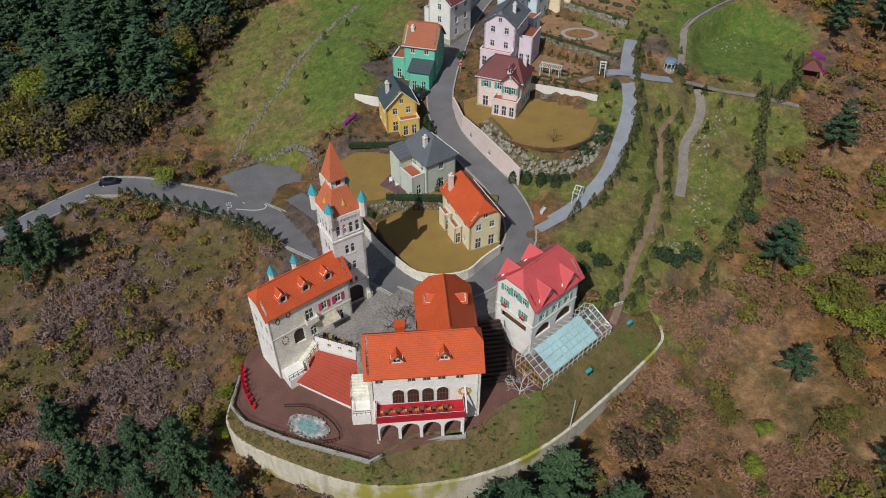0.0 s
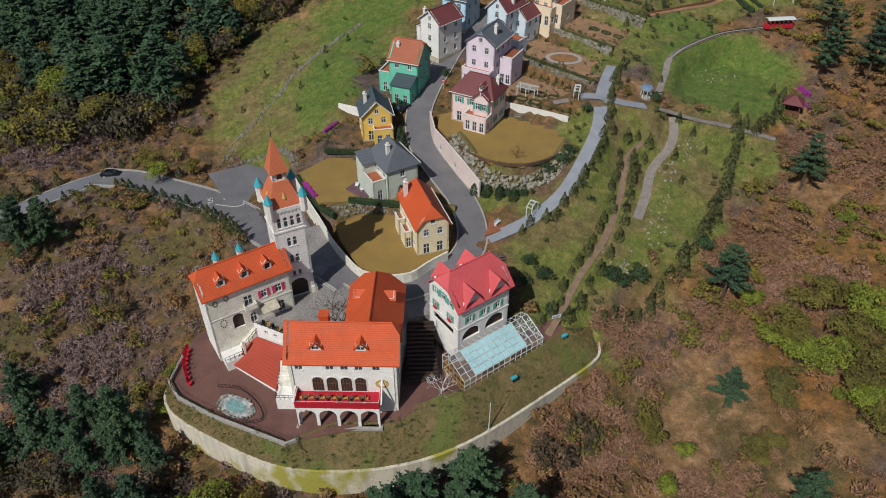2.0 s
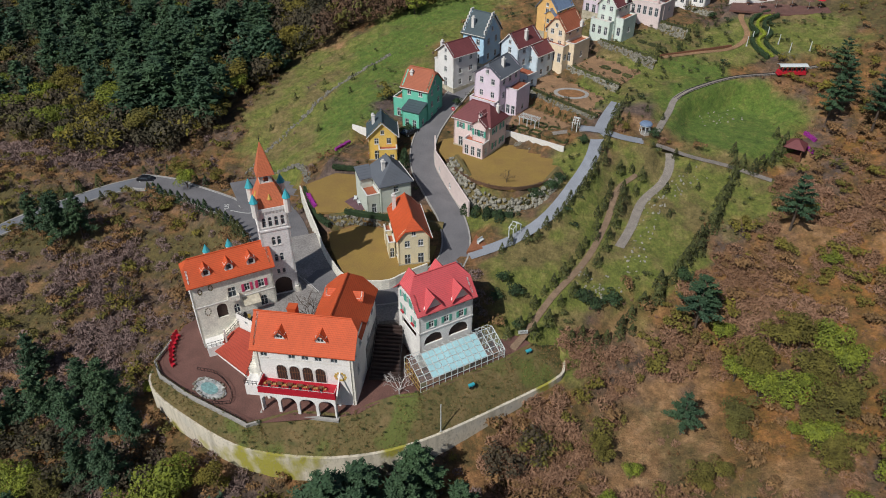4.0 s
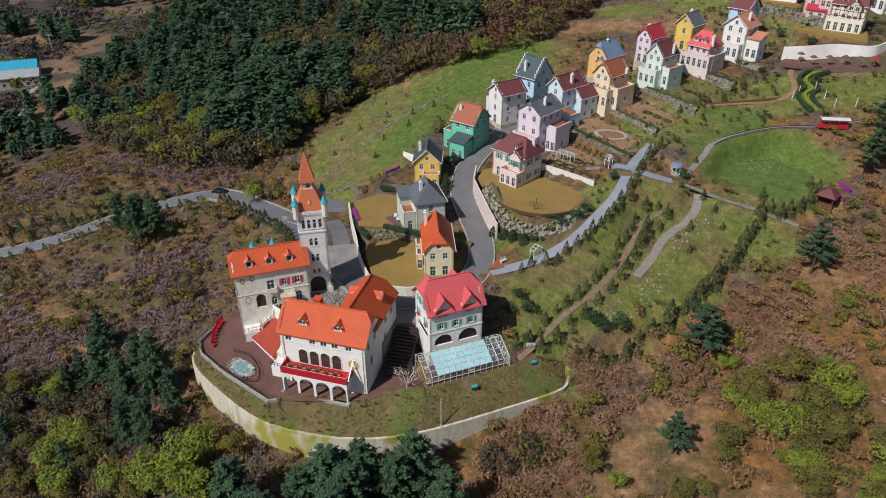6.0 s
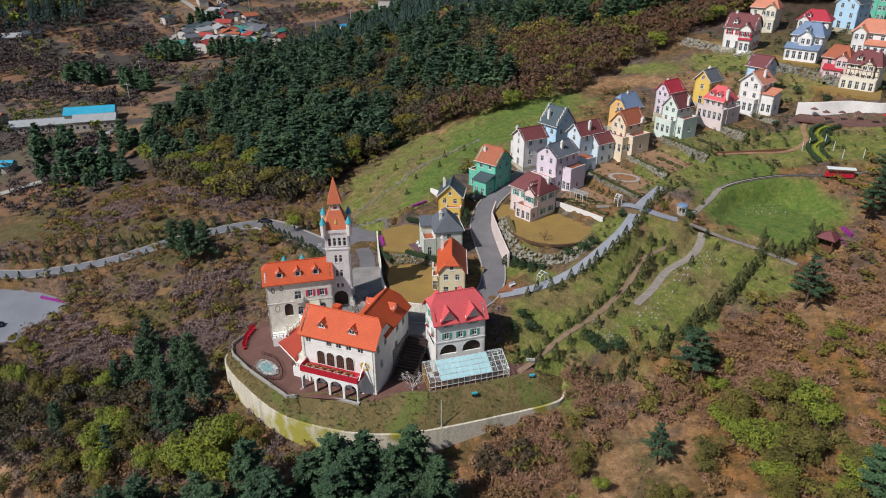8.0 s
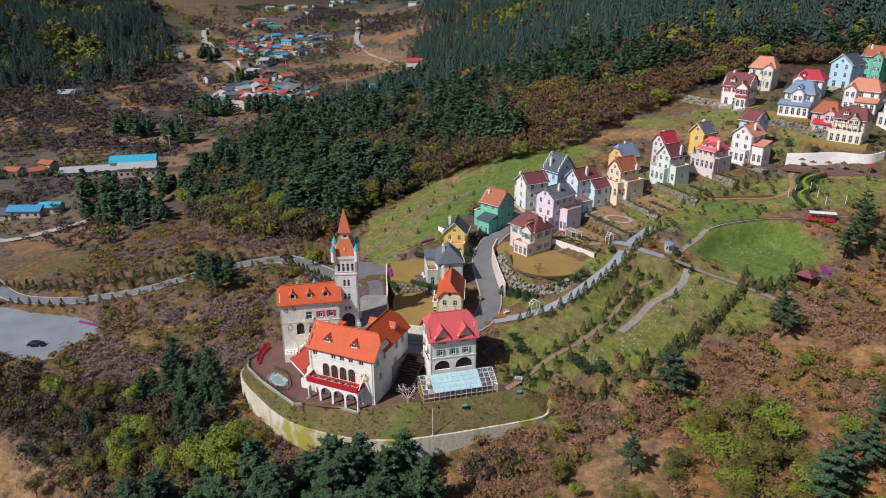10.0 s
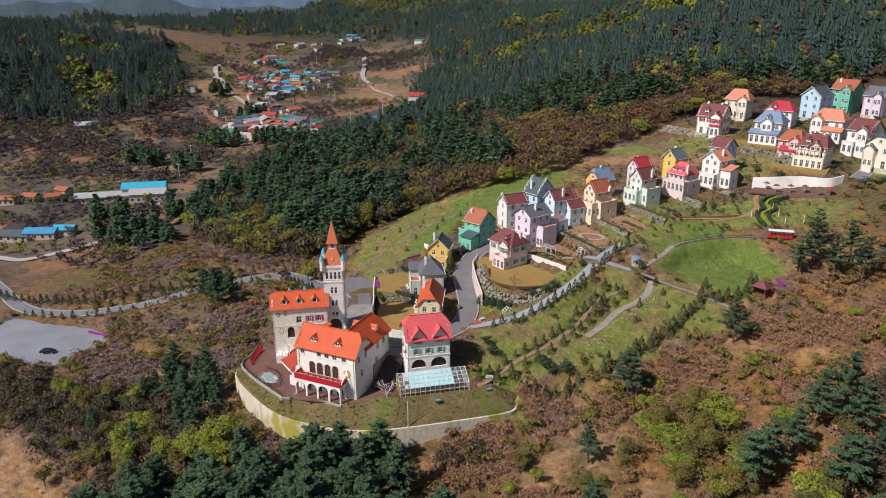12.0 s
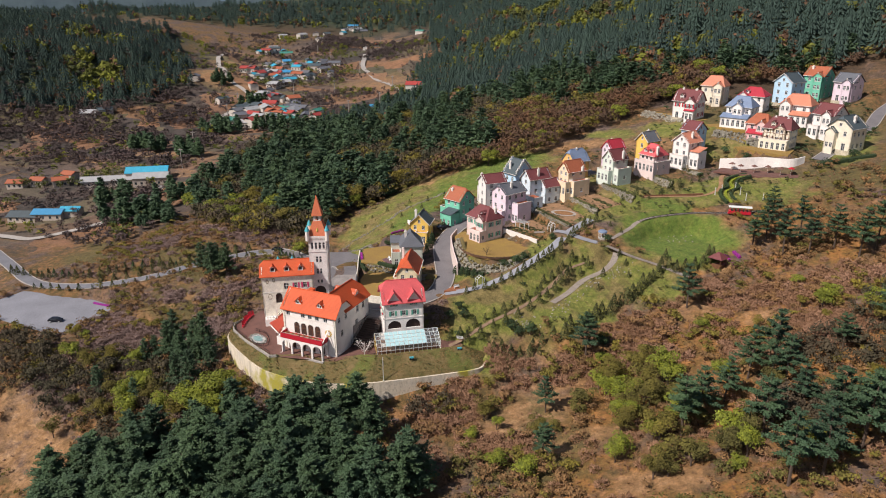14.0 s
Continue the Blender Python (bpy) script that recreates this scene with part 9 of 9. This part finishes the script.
def tram():
    t = thing("garden_tram", "red open garden tram car with a white canopy", "tram", (78.6, 161.4, 31.0), 14)
    part("body", boxes((-3.1, -0.9, 0.45, 3.1, 0.9, 1.25), (-3.3, -0.8, 0.35, 3.3, 0.8, 0.5)), M["redpaint"], t)
    for i in range(6):
        x = -2.7 + i * 1.08
        part("post", boxes((x - 0.05, -0.86, 1.254, x + 0.05, -0.78, 2.5)), M["redpaint"], t)
        part("post", boxes((x - 0.05, 0.78, 1.254, x + 0.05, 0.86, 2.5)), M["redpaint"], t)
        part("bench", boxes((x + 0.2, -0.75, 1.254, x + 0.6, 0.75, 1.6)), M["darkwood"], t)
    bm = bmesh.new()
    n = 8
    prof = [(-1.05 + 2.1 * k / n, 2.5 + 0.28 * math.sin(math.pi * k / n)) for k in range(n + 1)]
    for (ya, za), (yb, zb) in zip(prof[:-1], prof[1:]):
        slab(bm, [(-3.3, ya, za), (3.3, ya, za), (3.3, yb, zb), (-3.3, yb, zb)], 0.06)
    part("canopy", bm, M["metalwhite"], t, "white curved canopy")
    for x in (-2.0, 2.0):
        for y in (-0.7, 0.7):
            bm = bmesh.new()
            beam(bm, (x, y - 0.08, 0.3), (x, y + 0.08, 0.3), 0.3, 12)
            part("wheel", bm, M["iron"], t)
    r = thing("tram_rail", "pair of grey steel rails on the track bed", "rails", (0, 0, 0), kind="structure")
    for s in (-0.45, 0.45):
        part("rail", kerb([p + Vector((0, 0, 0.06)) for p in offset_line(ROADS["rail_path"][1][2:], s)], 0.09, 0.12, 0.02), M["iron"], r)


def pavilion():
    t = thing("pavilion", "small open pavilion with a dark brown hipped roof", "pavilion", (77.5, 136.8, height(77.5, 136.8)), -20)
    part("deck", boxes((-1.8, -1.8, -0.4, 1.8, 1.8, 0.4)), M["wood"], t)
    for x in (-1.5, 1.5):
        for y in (-1.5, 1.5):
            part("post", boxes((x - 0.09, y - 0.09, 0.404, x + 0.09, y + 0.09, 2.4)), M["wood"], t)
    bm = bmesh.new()
    bmesh.ops.create_cone(bm, cap_ends=True, segments=4, radius1=3.0, radius2=0.5, depth=1.4, matrix=Matrix.Translation((0, 0, 3.05)) @ Matrix.Rotation(math.pi / 4, 4, "Z"))
    part("roof", bm, M["roof_maroon"], t)
    railing(t, [(-1.5, -1.5, 0.4), (-1.5, 1.5, 0.4), (1.5, 1.5, 0.4), (1.5, -1.5, 0.4)], 0.8, M["wood"], 0.5, 0.03)


def car(x, y, z, yaw, mat, label):
    t = thing("car", label, "car", (x, y, z), yaw, "parked cars")
    prof = [(-2.2, 0.35), (2.2, 0.35), (2.25, 0.75), (1.3, 0.95), (0.6, 1.42), (-1.1, 1.45), (-1.9, 0.98), (-2.25, 0.9)]
    bm = bmesh.new()
    a = [bm.verts.new((px, -0.88 + (0.14 if pz > 1.2 else 0), pz)) for px, pz in prof]
    b = [bm.verts.new((px, 0.88 - (0.14 if pz > 1.2 else 0), pz)) for px, pz in prof]
    bm.faces.new(a)
    bm.faces.new(b[::-1])
    for i in range(len(prof)):
        j = (i + 1) % len(prof)
        bm.faces.new((a[i], a[j], b[j], b[i]))
    bmesh.ops.bevel(bm, geom=bm.edges[:], offset=0.05, segments=1, affect="EDGES")
    body = part("body", bm, mat, t)
    gb = bmesh.new()
    slab(gb, [(1.18, -0.66, 1.02), (1.18, 0.66, 1.02), (0.68, 0.6, 1.39), (0.68, -0.6, 1.39)], -0.03)
    part("windscreen", gb, M["glass"], body)
    gb = bmesh.new()
    slab(gb, [(-1.8, -0.66, 1.06), (-1.8, 0.66, 1.06), (-1.2, 0.6, 1.42), (-1.2, -0.6, 1.42)], -0.03)
    part("rear_window", gb, M["glass"], body)
    for s in (-1, 1):
        part("side_window", boxes((-1.3, s * 0.83 - 0.03, 1.0, 0.7, s * 0.83 + 0.03, 1.3)), M["glass"], body)
        part("headlight", boxes((2.16, s * 0.62 - 0.15, 0.62, 2.26, s * 0.62 + 0.15, 0.74)), M["frame"], body)
    for wx in (-1.4, 1.4):
        for s in (-1, 1):
            wb = bmesh.new()
            beam(wb, (wx, s * 0.72, 0.32), (wx, s * 0.92, 0.32), 0.32, 14)
            w = part("tyre", wb, M["rubber"], t)
            rb = bmesh.new()
            beam(rb, (wx, s * 0.925, 0.32), (wx, s * 0.935, 0.32), 0.19, 10)
            part("rim", rb, M["metalwhite"], w)


def umbrella(x, y, z, mat):
    t = thing("parasol", "closed cafe parasol above a brown terrace table", "parasol", (x, y, z), 0, "cafe parasols")
    bm = bmesh.new()
    beam(bm, (0, 0, 0), (0, 0, 2.6), 0.04, 6)
    part("pole", bm, M["metalwhite"], t)
    bm = bmesh.new()
    bmesh.ops.create_cone(bm, cap_ends=True, segments=8, radius1=1.1, radius2=0.05, depth=0.6, matrix=Matrix.Translation((0, 0, 2.4)))
    part("canopy", bm, mat, t)
    part("table", boxes((-0.4, -0.4, 0.7, 0.4, 0.4, 0.75)), M["wood"], t)


arbor(23.4, 98.2, 19.6, 60, "white timber arbor over the garden path")
arbor(31.6, 128.4, 27.5, 78, "white arbor at the formal garden gate")
gazebo()
tram()
pavilion()
car(-112.0, 60.2, -6.58, 32, M["carblack"], "black saloon car parked alone on grey asphalt")
car(-4.4, 127.6, 23.1, 60, M["carblack"], "black car parked beside the mint green house")
car(-70.5, 121.6, 5.7, 8, M["carblack"], "black car at the bend of the road")
car(100, 214, 42.6, 60, M["carblack"], "dark car parked by the white wall")
for i, (x, y) in enumerate([(74, 190), (78, 191.5), (82, 193), (86, 192), (89, 193.5), (71, 192)]):
    umbrella(x, y, 37.64, M["red"] if i == 4 else M["brownpave"])
for x, y in [(69.5, 172.2), (71, 174.9), (76.8, 173), (79, 169.6), (83.7, 170.9), (74.7, 177)]:
    t = thing("garden_post", "slender white garden post beside the hedge walk", "post", (x, y, height(x, y)), 0, "white garden posts")
    bm = bmesh.new()
    beam(bm, (0, 0, -0.2), (0, 0, 2.4), 0.12, 8, 0.7)
    part("shaft", bm, M["metalwhite"], t)
    part("base", boxes((-0.2, -0.2, -0.1, 0.2, 0.2, 0.15)), M["curb"], t)
# white pergola over the formal garden
pg = thing("garden_pergola", "white timber pergola in the formal garden", "pergola", (21.6, 130.0, 26.62), -22)
for x in (-1.9, 0, 1.9):
    for y in (-0.9, 0.9):
        part("post", boxes((x - 0.07, y - 0.07, 0, x + 0.07, y + 0.07, 2.1)), M["metalwhite"], pg)
for y in (-0.9, 0.9):
    part("beam", boxes((-2.2, y - 0.05, 2.1, 2.2, y + 0.05, 2.25)), M["metalwhite"], pg)
for i in range(12):
    x = -2.1 + i * 0.382
    part("slat", boxes((x - 0.05, -1.2, 2.254, x + 0.05, 1.2, 2.34)), M["metalwhite"], pg)
# patio by the grey-roofed house
plate("pavement", [(-11.4, 102.6), (-7.4, 99.6), (-5.2, 102.4), (-9.6, 105.8)], 19.7, surface("mauve_paving", (0.16, 0.085, 0.10), 0.9, 0.25, 0.8, 5, 0.2), "dark mauve paved patio beside a house", "patio")
for i, (x, y) in enumerate([(-9.4, 103.4), (-8.2, 102.2), (-7.6, 103.6)]):
    c = thing("patio_chair", "white metal patio chair on dark paving", "chair", (x, y, 19.71), 40 * i, "patio chairs")
    part("seat", boxes((-0.3, -0.3, 0.4, 0.3, 0.3, 0.46)), M["metalwhite"], c)
    part("backrest", boxes((-0.3, 0.25, 0.46, 0.3, 0.3, 0.95)), M["metalwhite"], c)
    for p in (-0.25, 0.25):
        for q in (-0.25, 0.25):
            part("leg", boxes((p - 0.02, q - 0.02, 0, p + 0.02, q + 0.02, 0.4)), M["metalwhite"], c)
# small things round the greenhouse and the road
for x, y, z, txt in ((21.6, 66.2, 12.1, "turquoise planter"), (29.4, 75.6, 12.3, "turquoise planter")):
    t = thing("garden_cart", "turquoise garden cart on the grass bank", "cart", (x, y, z), 40, "garden carts")
    part("tub", boxes((-0.5, -0.25, 0.35, 0.5, 0.25, 0.7)), M["turret"], t)
    for s in (-0.5, 0.5):
        bm = bmesh.new()
        beam(bm, (s * 0.7, -0.33, 0.25), (s * 0.7, -0.27, 0.25), 0.25, 10)
        part("wheel", bm, M["iron"], t)
sg = thing("path_sign", "white notice board at the foot of the path", "sign", (28.0, 78.4, height(28, 78.4)), 20)
part("board", boxes((-0.8, -0.04, 0.6, 0.8, 0.04, 1.3)), M["metalwhite"], sg)
for x in (-0.7, 0.7):
    part("post", boxes((x - 0.04, -0.03, -0.2, x + 0.04, 0.03, 0.6)), M["wood"], sg)
for k in range(3):
    part("text_bar", boxes((-0.6, -0.048, 0.75 + k * 0.17, 0.6 - 0.2 * (k % 2), -0.042, 0.82 + k * 0.17)), M["iron"], sg)
rs = thing("road_sign", "round red sign standing beside the village road", "sign", (3.6, 136.0, height(3.6, 136)), -10)
bm = bmesh.new()
beam(bm, (0, -0.02, 1.9), (0, 0.02, 1.9), 0.45, 16)
part("disc", bm, M["redpaint"], rs)
part("bar", boxes((-0.25, -0.03, 1.8, 0.25, -0.022, 2.0)), M["metalwhite"], rs)
part("post", boxes((-0.03, 0.022, -0.2, 0.03, 0.06, 1.5)), M["metalwhite"], rs)
# orange gravel corner with a bench by the road bend
plate("pavement", [(15.4, 92.8), (18.2, 94.4), (19.4, 98.6), (16.2, 99.4)], 18.62, surface("orange_gravel", (0.34, 0.13, 0.06), 0.95, 0.3, 1, 8, 0.3), "orange gravel corner by the road bend", "gravel", 0.8)
bn = thing("bench", "white garden bench on orange gravel", "bench", (17.4, 96.2, 18.63), 60)
part("seat", boxes((-0.8, -0.25, 0.4, 0.8, 0.25, 0.47)), M["metalwhite"], bn)
part("backrest", boxes((-0.8, 0.2, 0.47, 0.8, 0.26, 0.95)), M["metalwhite"], bn)
for x in (-0.7, 0.7):
    part("leg", boxes((x - 0.04, -0.22, 0, x + 0.04, 0.22, 0.4)), M["metalwhite"], bn)

# ---- road markings ----
def marking(line, half, label="white painted line on asphalt"):
    solid("road_marking", ribbon(line, half, 0.0, 0.6), M["marking"], label, "road marking", kind="structure")


def on_road(x, y):
    d, z = nearest(np.array([x]), np.array([y]), ROADS["bus_road"][1])
    return float(z[0]) + 0.12


def mark_pts(pts):
    return [(x, y, max(on_road(x, y), height(x, y) + 0.15)) for x, y in pts]


for side in (-1, 1):
    marking([tuple(p + Vector((0, 0, 0.075))) for p in offset_line(ROADS["bus_road"][1], side * 3.05, 3.0)], 0.07)
arrow = mark_pts([(-40.0, 107.0), (-36.0, 106.0), (-34.2, 106.3), (-34.0, 107.4), (-35.4, 108.2), (-37.6, 108.6)])
marking([(x, y, z + 0.02) for x, y, z in arrow], 0.13, "white turning arrow painted on asphalt")
hb = bmesh.new()
az = arrow[-1][2] + 0.03
hb.faces.new([hb.verts.new(c) for c in ((-37.3, 109.2, az), (-37.5, 107.9, az), (-39.2, 108.9, az))])
solid("road_marking", hb, M["marking"], "white arrow head painted on asphalt", "road marking", kind="structure")
txt = bpy.data.curves.new("bus_text", "FONT")
txt.body, txt.size, txt.align_x = "BUS", 1.5, "CENTER"
tob = new("road_text", txt)
tob.matrix_world = pose(-41.0, 108.2, 10.45, 4, -6, 110)
txt.extrude = 0.004
txt.materials.append(M["marking"])
tagged(tob, "white word BUS painted on the asphalt", "road marking", kind="structure")

# ---- valley farms and village ----
def farmhouse(x, y, w, d, h, yaw, roofmat, wallmat, label):
    t = thing("farmhouse", label, "farmhouse", (x, y, height(x, y)), yaw, "valley houses")
    part("body", boxes((-w / 2, -d / 2, -1.5, w / 2, d / 2, h)), wallmat, t)
    roof(t, -w / 2, -d / 2, w / 2, d / 2, h, d * 0.22, "x", roofmat, 0.5)
    n = max(2, int(w / 3))
    for i in range(n):
        xx = -w / 2 + w * (i + 0.5) / n
        part("window", boxes((xx - 0.6, -d / 2 - 0.04, 0.9, xx + 0.6, -d / 2 - 0.002, min(h - 0.4, 2.2))), M["glass"], t)


ROOFS = {"blue": tiles("blue_sheet_roof", (0.05, 0.30, 0.55), 0.5), "cyan": tiles("cyan_sheet_roof", (0.04, 0.42, 0.62), 0.5), "grey": M["roof_grey"], "red": tiles("red_sheet_roof", (0.42, 0.06, 0.05), 0.6), "slate": M["roof_teal"], "green": tiles("green_sheet_roof", (0.06, 0.28, 0.22), 0.5), "rust": M["roof_brick"], "pale": tiles("pale_sheet_roof", (0.42, 0.44, 0.45), 0.5)}
for x, y, w, d, h, yaw, r, text in [(-236, 198, 22, 10, 5, 40, "cyan", "long shed with a bright cyan roof"), (-226, 192, 18, 9, 4.5, 40, "pale", "long shed with a pale grey roof"), (-247, 184, 34, 8, 3.5, 42, "pale", "long low grey farm shed"), (-228, 133, 14, 7, 3.4, 30, "blue", "farm shed with a bright blue roof"),
                                    (-221, 140, 9, 6, 3.4, 30, "cyan", "small shed with a cyan roof"), (-238, 127, 14, 8, 3, 25, "slate", "low dark farm building"), (-292, 168, 8, 6, 3.5, 20, "rust", "farmhouse with a rust-red roof"), (-284, 182, 8, 6, 4, 10, "rust", "farmhouse with a rust-red roof"), (-278, 172, 8, 6, 4, 60, "rust", "farmhouse with a rust-red roof"), (-300, 160, 9, 6, 3.5, 30, "rust", "farmhouse with a rust-red roof")]:
    farmhouse(x, y, w, d, h, yaw, ROOFS[r], paint("farm_plaster", (0.50, 0.44, 0.38)), text)
keys = ["grey", "blue", "red", "slate", "pale", "green", "grey", "slate", "cyan", "pale", "rust"]
for i, (x, y) in enumerate([(-424, 406), (-428, 393), (-396, 461), (-412, 468), (-363, 458), (-384, 508), (-416, 566), (-462, 564), (-540, 619), (-538, 636), (-312, 410), (-299, 370), (-285, 367), (-274, 362), (-283, 338), (-287, 327), (-306, 330), (-308, 343), (-356, 372), (-577, 833), (-569, 858), (-456, 743),
                            (-208, 422), (-201, 373), (-241, 353), (-406, 297), (-412, 287), (-436, 824), (-384, 543), (-450, 598), (-416, 538), (-404, 480), (-390, 470), (-378, 478), (-400, 500), (-330, 400), (-345, 412), (-262, 350), (-255, 372), (-320, 352), (-370, 500), (-430, 520), (-295, 350), (-270, 345), (-365, 530)]):
    k = keys[i % len(keys)]
    farmhouse(x, y, RNG.uniform(8, 15), RNG.uniform(6, 9), RNG.uniform(3, 5), RNG.uniform(0, 180), ROOFS[k], paint("village_plaster", (0.56, 0.53, 0.48)), {"grey": "valley house with a grey tiled roof", "blue": "valley house with a blue sheet roof", "red": "valley house with a red sheet roof", "slate": "valley house with a dark slate roof", "pale": "valley house with a pale sheet roof", "green": "valley shed with a green sheet roof", "cyan": "valley shed with a cyan sheet roof", "rust": "valley house with a rust-red roof"}[k])
vrng = np.random.default_rng(77)
for cx, cy, sx, sy, n in ((-395, 468, 22, 18, 9), (-300, 366, 26, 14, 9), (-425, 545, 22, 22, 6), (-275, 335, 20, 10, 6), (-530, 630, 24, 16, 4), (-575, 850, 22, 18, 6), (-400, 480, 34, 28, 12), (-350, 420, 26, 30, 10), (-300, 385, 30, 22, 10), (-440, 580, 40, 30, 10), (-550, 645, 26, 18, 6), (-265, 345, 16, 12, 5), (-560, 740, 40, 40, 5)):
    for i in range(n):
        x, y = cx + vrng.uniform(-sx, sx), cy + vrng.uniform(-sy, sy)
        k = keys[int(vrng.integers(len(keys)))]
        farmhouse(x, y, vrng.uniform(9, 16), vrng.uniform(6.5, 9), vrng.uniform(3, 5.5), vrng.uniform(0, 180), ROOFS[k], paint("village_plaster", (0.56, 0.53, 0.48)), "low valley house with a " + {"grey": "grey tiled", "blue": "blue sheet", "red": "red sheet", "slate": "dark slate", "pale": "pale sheet", "green": "green sheet", "cyan": "cyan sheet", "rust": "rust-red tiled"}[k] + " roof")
farmhouse(-206, 436, 13, 9, 9, 20, ROOFS["red"], paint("village_plaster", (0.56, 0.53, 0.48)), "white two-storey valley building with a red roof")
for pts, half in (([(-463, 728), (-400, 640), (-363, 584), (-315, 540), (-275, 502), (-240, 465), (-215, 442), (-180, 410)], 2.6), ([(-530, 549), (-490, 500), (-444, 456), (-420, 440), (-402, 428), (-347, 397), (-330, 350), (-320, 316)], 2.2), ([(-260, 102), (-225, 108), (-209, 110), (-199, 123), (-190, 150), (-215, 190)], 2.0), ([(-347, 397), (-330, 415), (-300, 395), (-260, 380), (-200, 370)], 2.0)):
    line = [(x, y, height(x, y) + 0.5) for x, y in pts]
    fine = [(p.x, p.y, height(p.x, p.y) + 0.5) for p in smooth_line(line, 8)]
    solid("road", ribbon(fine, half, 0.0, 8), M["curb"], "pale country lane through the valley", "road", kind="structure")


def utility_pole(x, y):
    t = thing("utility_pole", "tall grey concrete utility pole in the valley", "pole", (x, y, height(x, y)), 30, "valley poles")
    bm = bmesh.new()
    beam(bm, (0, 0, -0.5), (0, 0, 12), 0.28, 6, 0.7)
    part("mast", bm, M["curb"], t)
    part("crossarm", boxes((-1.4, -0.14, 11.0, 1.4, 0.14, 11.3)), M["curb"], t)


for x, y in [(-212, 395), (-225, 372), (-246, 352), (-262, 322), (-290, 318), (-318, 340), (-338, 372), (-352, 402), (-330, 432), (-300, 452), (-380, 432), (-396, 520), (-350, 560), (-420, 600), (-470, 640), (-460, 760), (-250, 470), (-270, 262), (-236, 222)]:
    utility_pole(x, y)


# ---- blue ridges on the horizon ----
def ridge(dist, base, crest, seed):
    """A mountain ridge across the open side of the horizon."""
    bm = bmesh.new()
    prev = None
    for i in range(121):
        a = math.radians(-74 + 56 * i / 120)
        x, y = 102 + dist * math.sin(a), -60 + dist * math.cos(a)
        z = crest + dist * (0.007 * math.sin(i * 0.15 + seed) + 0.004 * math.sin(i * 0.37 + 2 * seed) + 0.0012 * math.sin(i * 1.3 + seed))
        q = [bm.verts.new((x * k, y * k, h)) for k, h in ((0.93, base), (0.97, base + 0.6 * (z - base)), (1.0, z), (1.03, base))]
        if prev:
            for k in range(3):
                bm.faces.new((prev[k], q[k], q[k + 1], prev[k + 1]))
        prev = q
    return bm


# Haze is painted on: bluer base colour and stronger glow with distance.
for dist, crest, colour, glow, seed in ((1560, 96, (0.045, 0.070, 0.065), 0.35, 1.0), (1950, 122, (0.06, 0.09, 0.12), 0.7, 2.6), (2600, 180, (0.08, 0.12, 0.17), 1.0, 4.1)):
    mat = surface("haze_painted_woods", colour, 1.0, 0.2, 0.012, 0.06, 0.0)
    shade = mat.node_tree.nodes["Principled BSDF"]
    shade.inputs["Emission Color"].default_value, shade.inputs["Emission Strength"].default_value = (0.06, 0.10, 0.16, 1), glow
    solid("backdrop", ridge(dist, -20, crest, seed), mat, "wooded ridge on the horizon with painted, glowing blue haze", "mountain ridge", kind="structure")
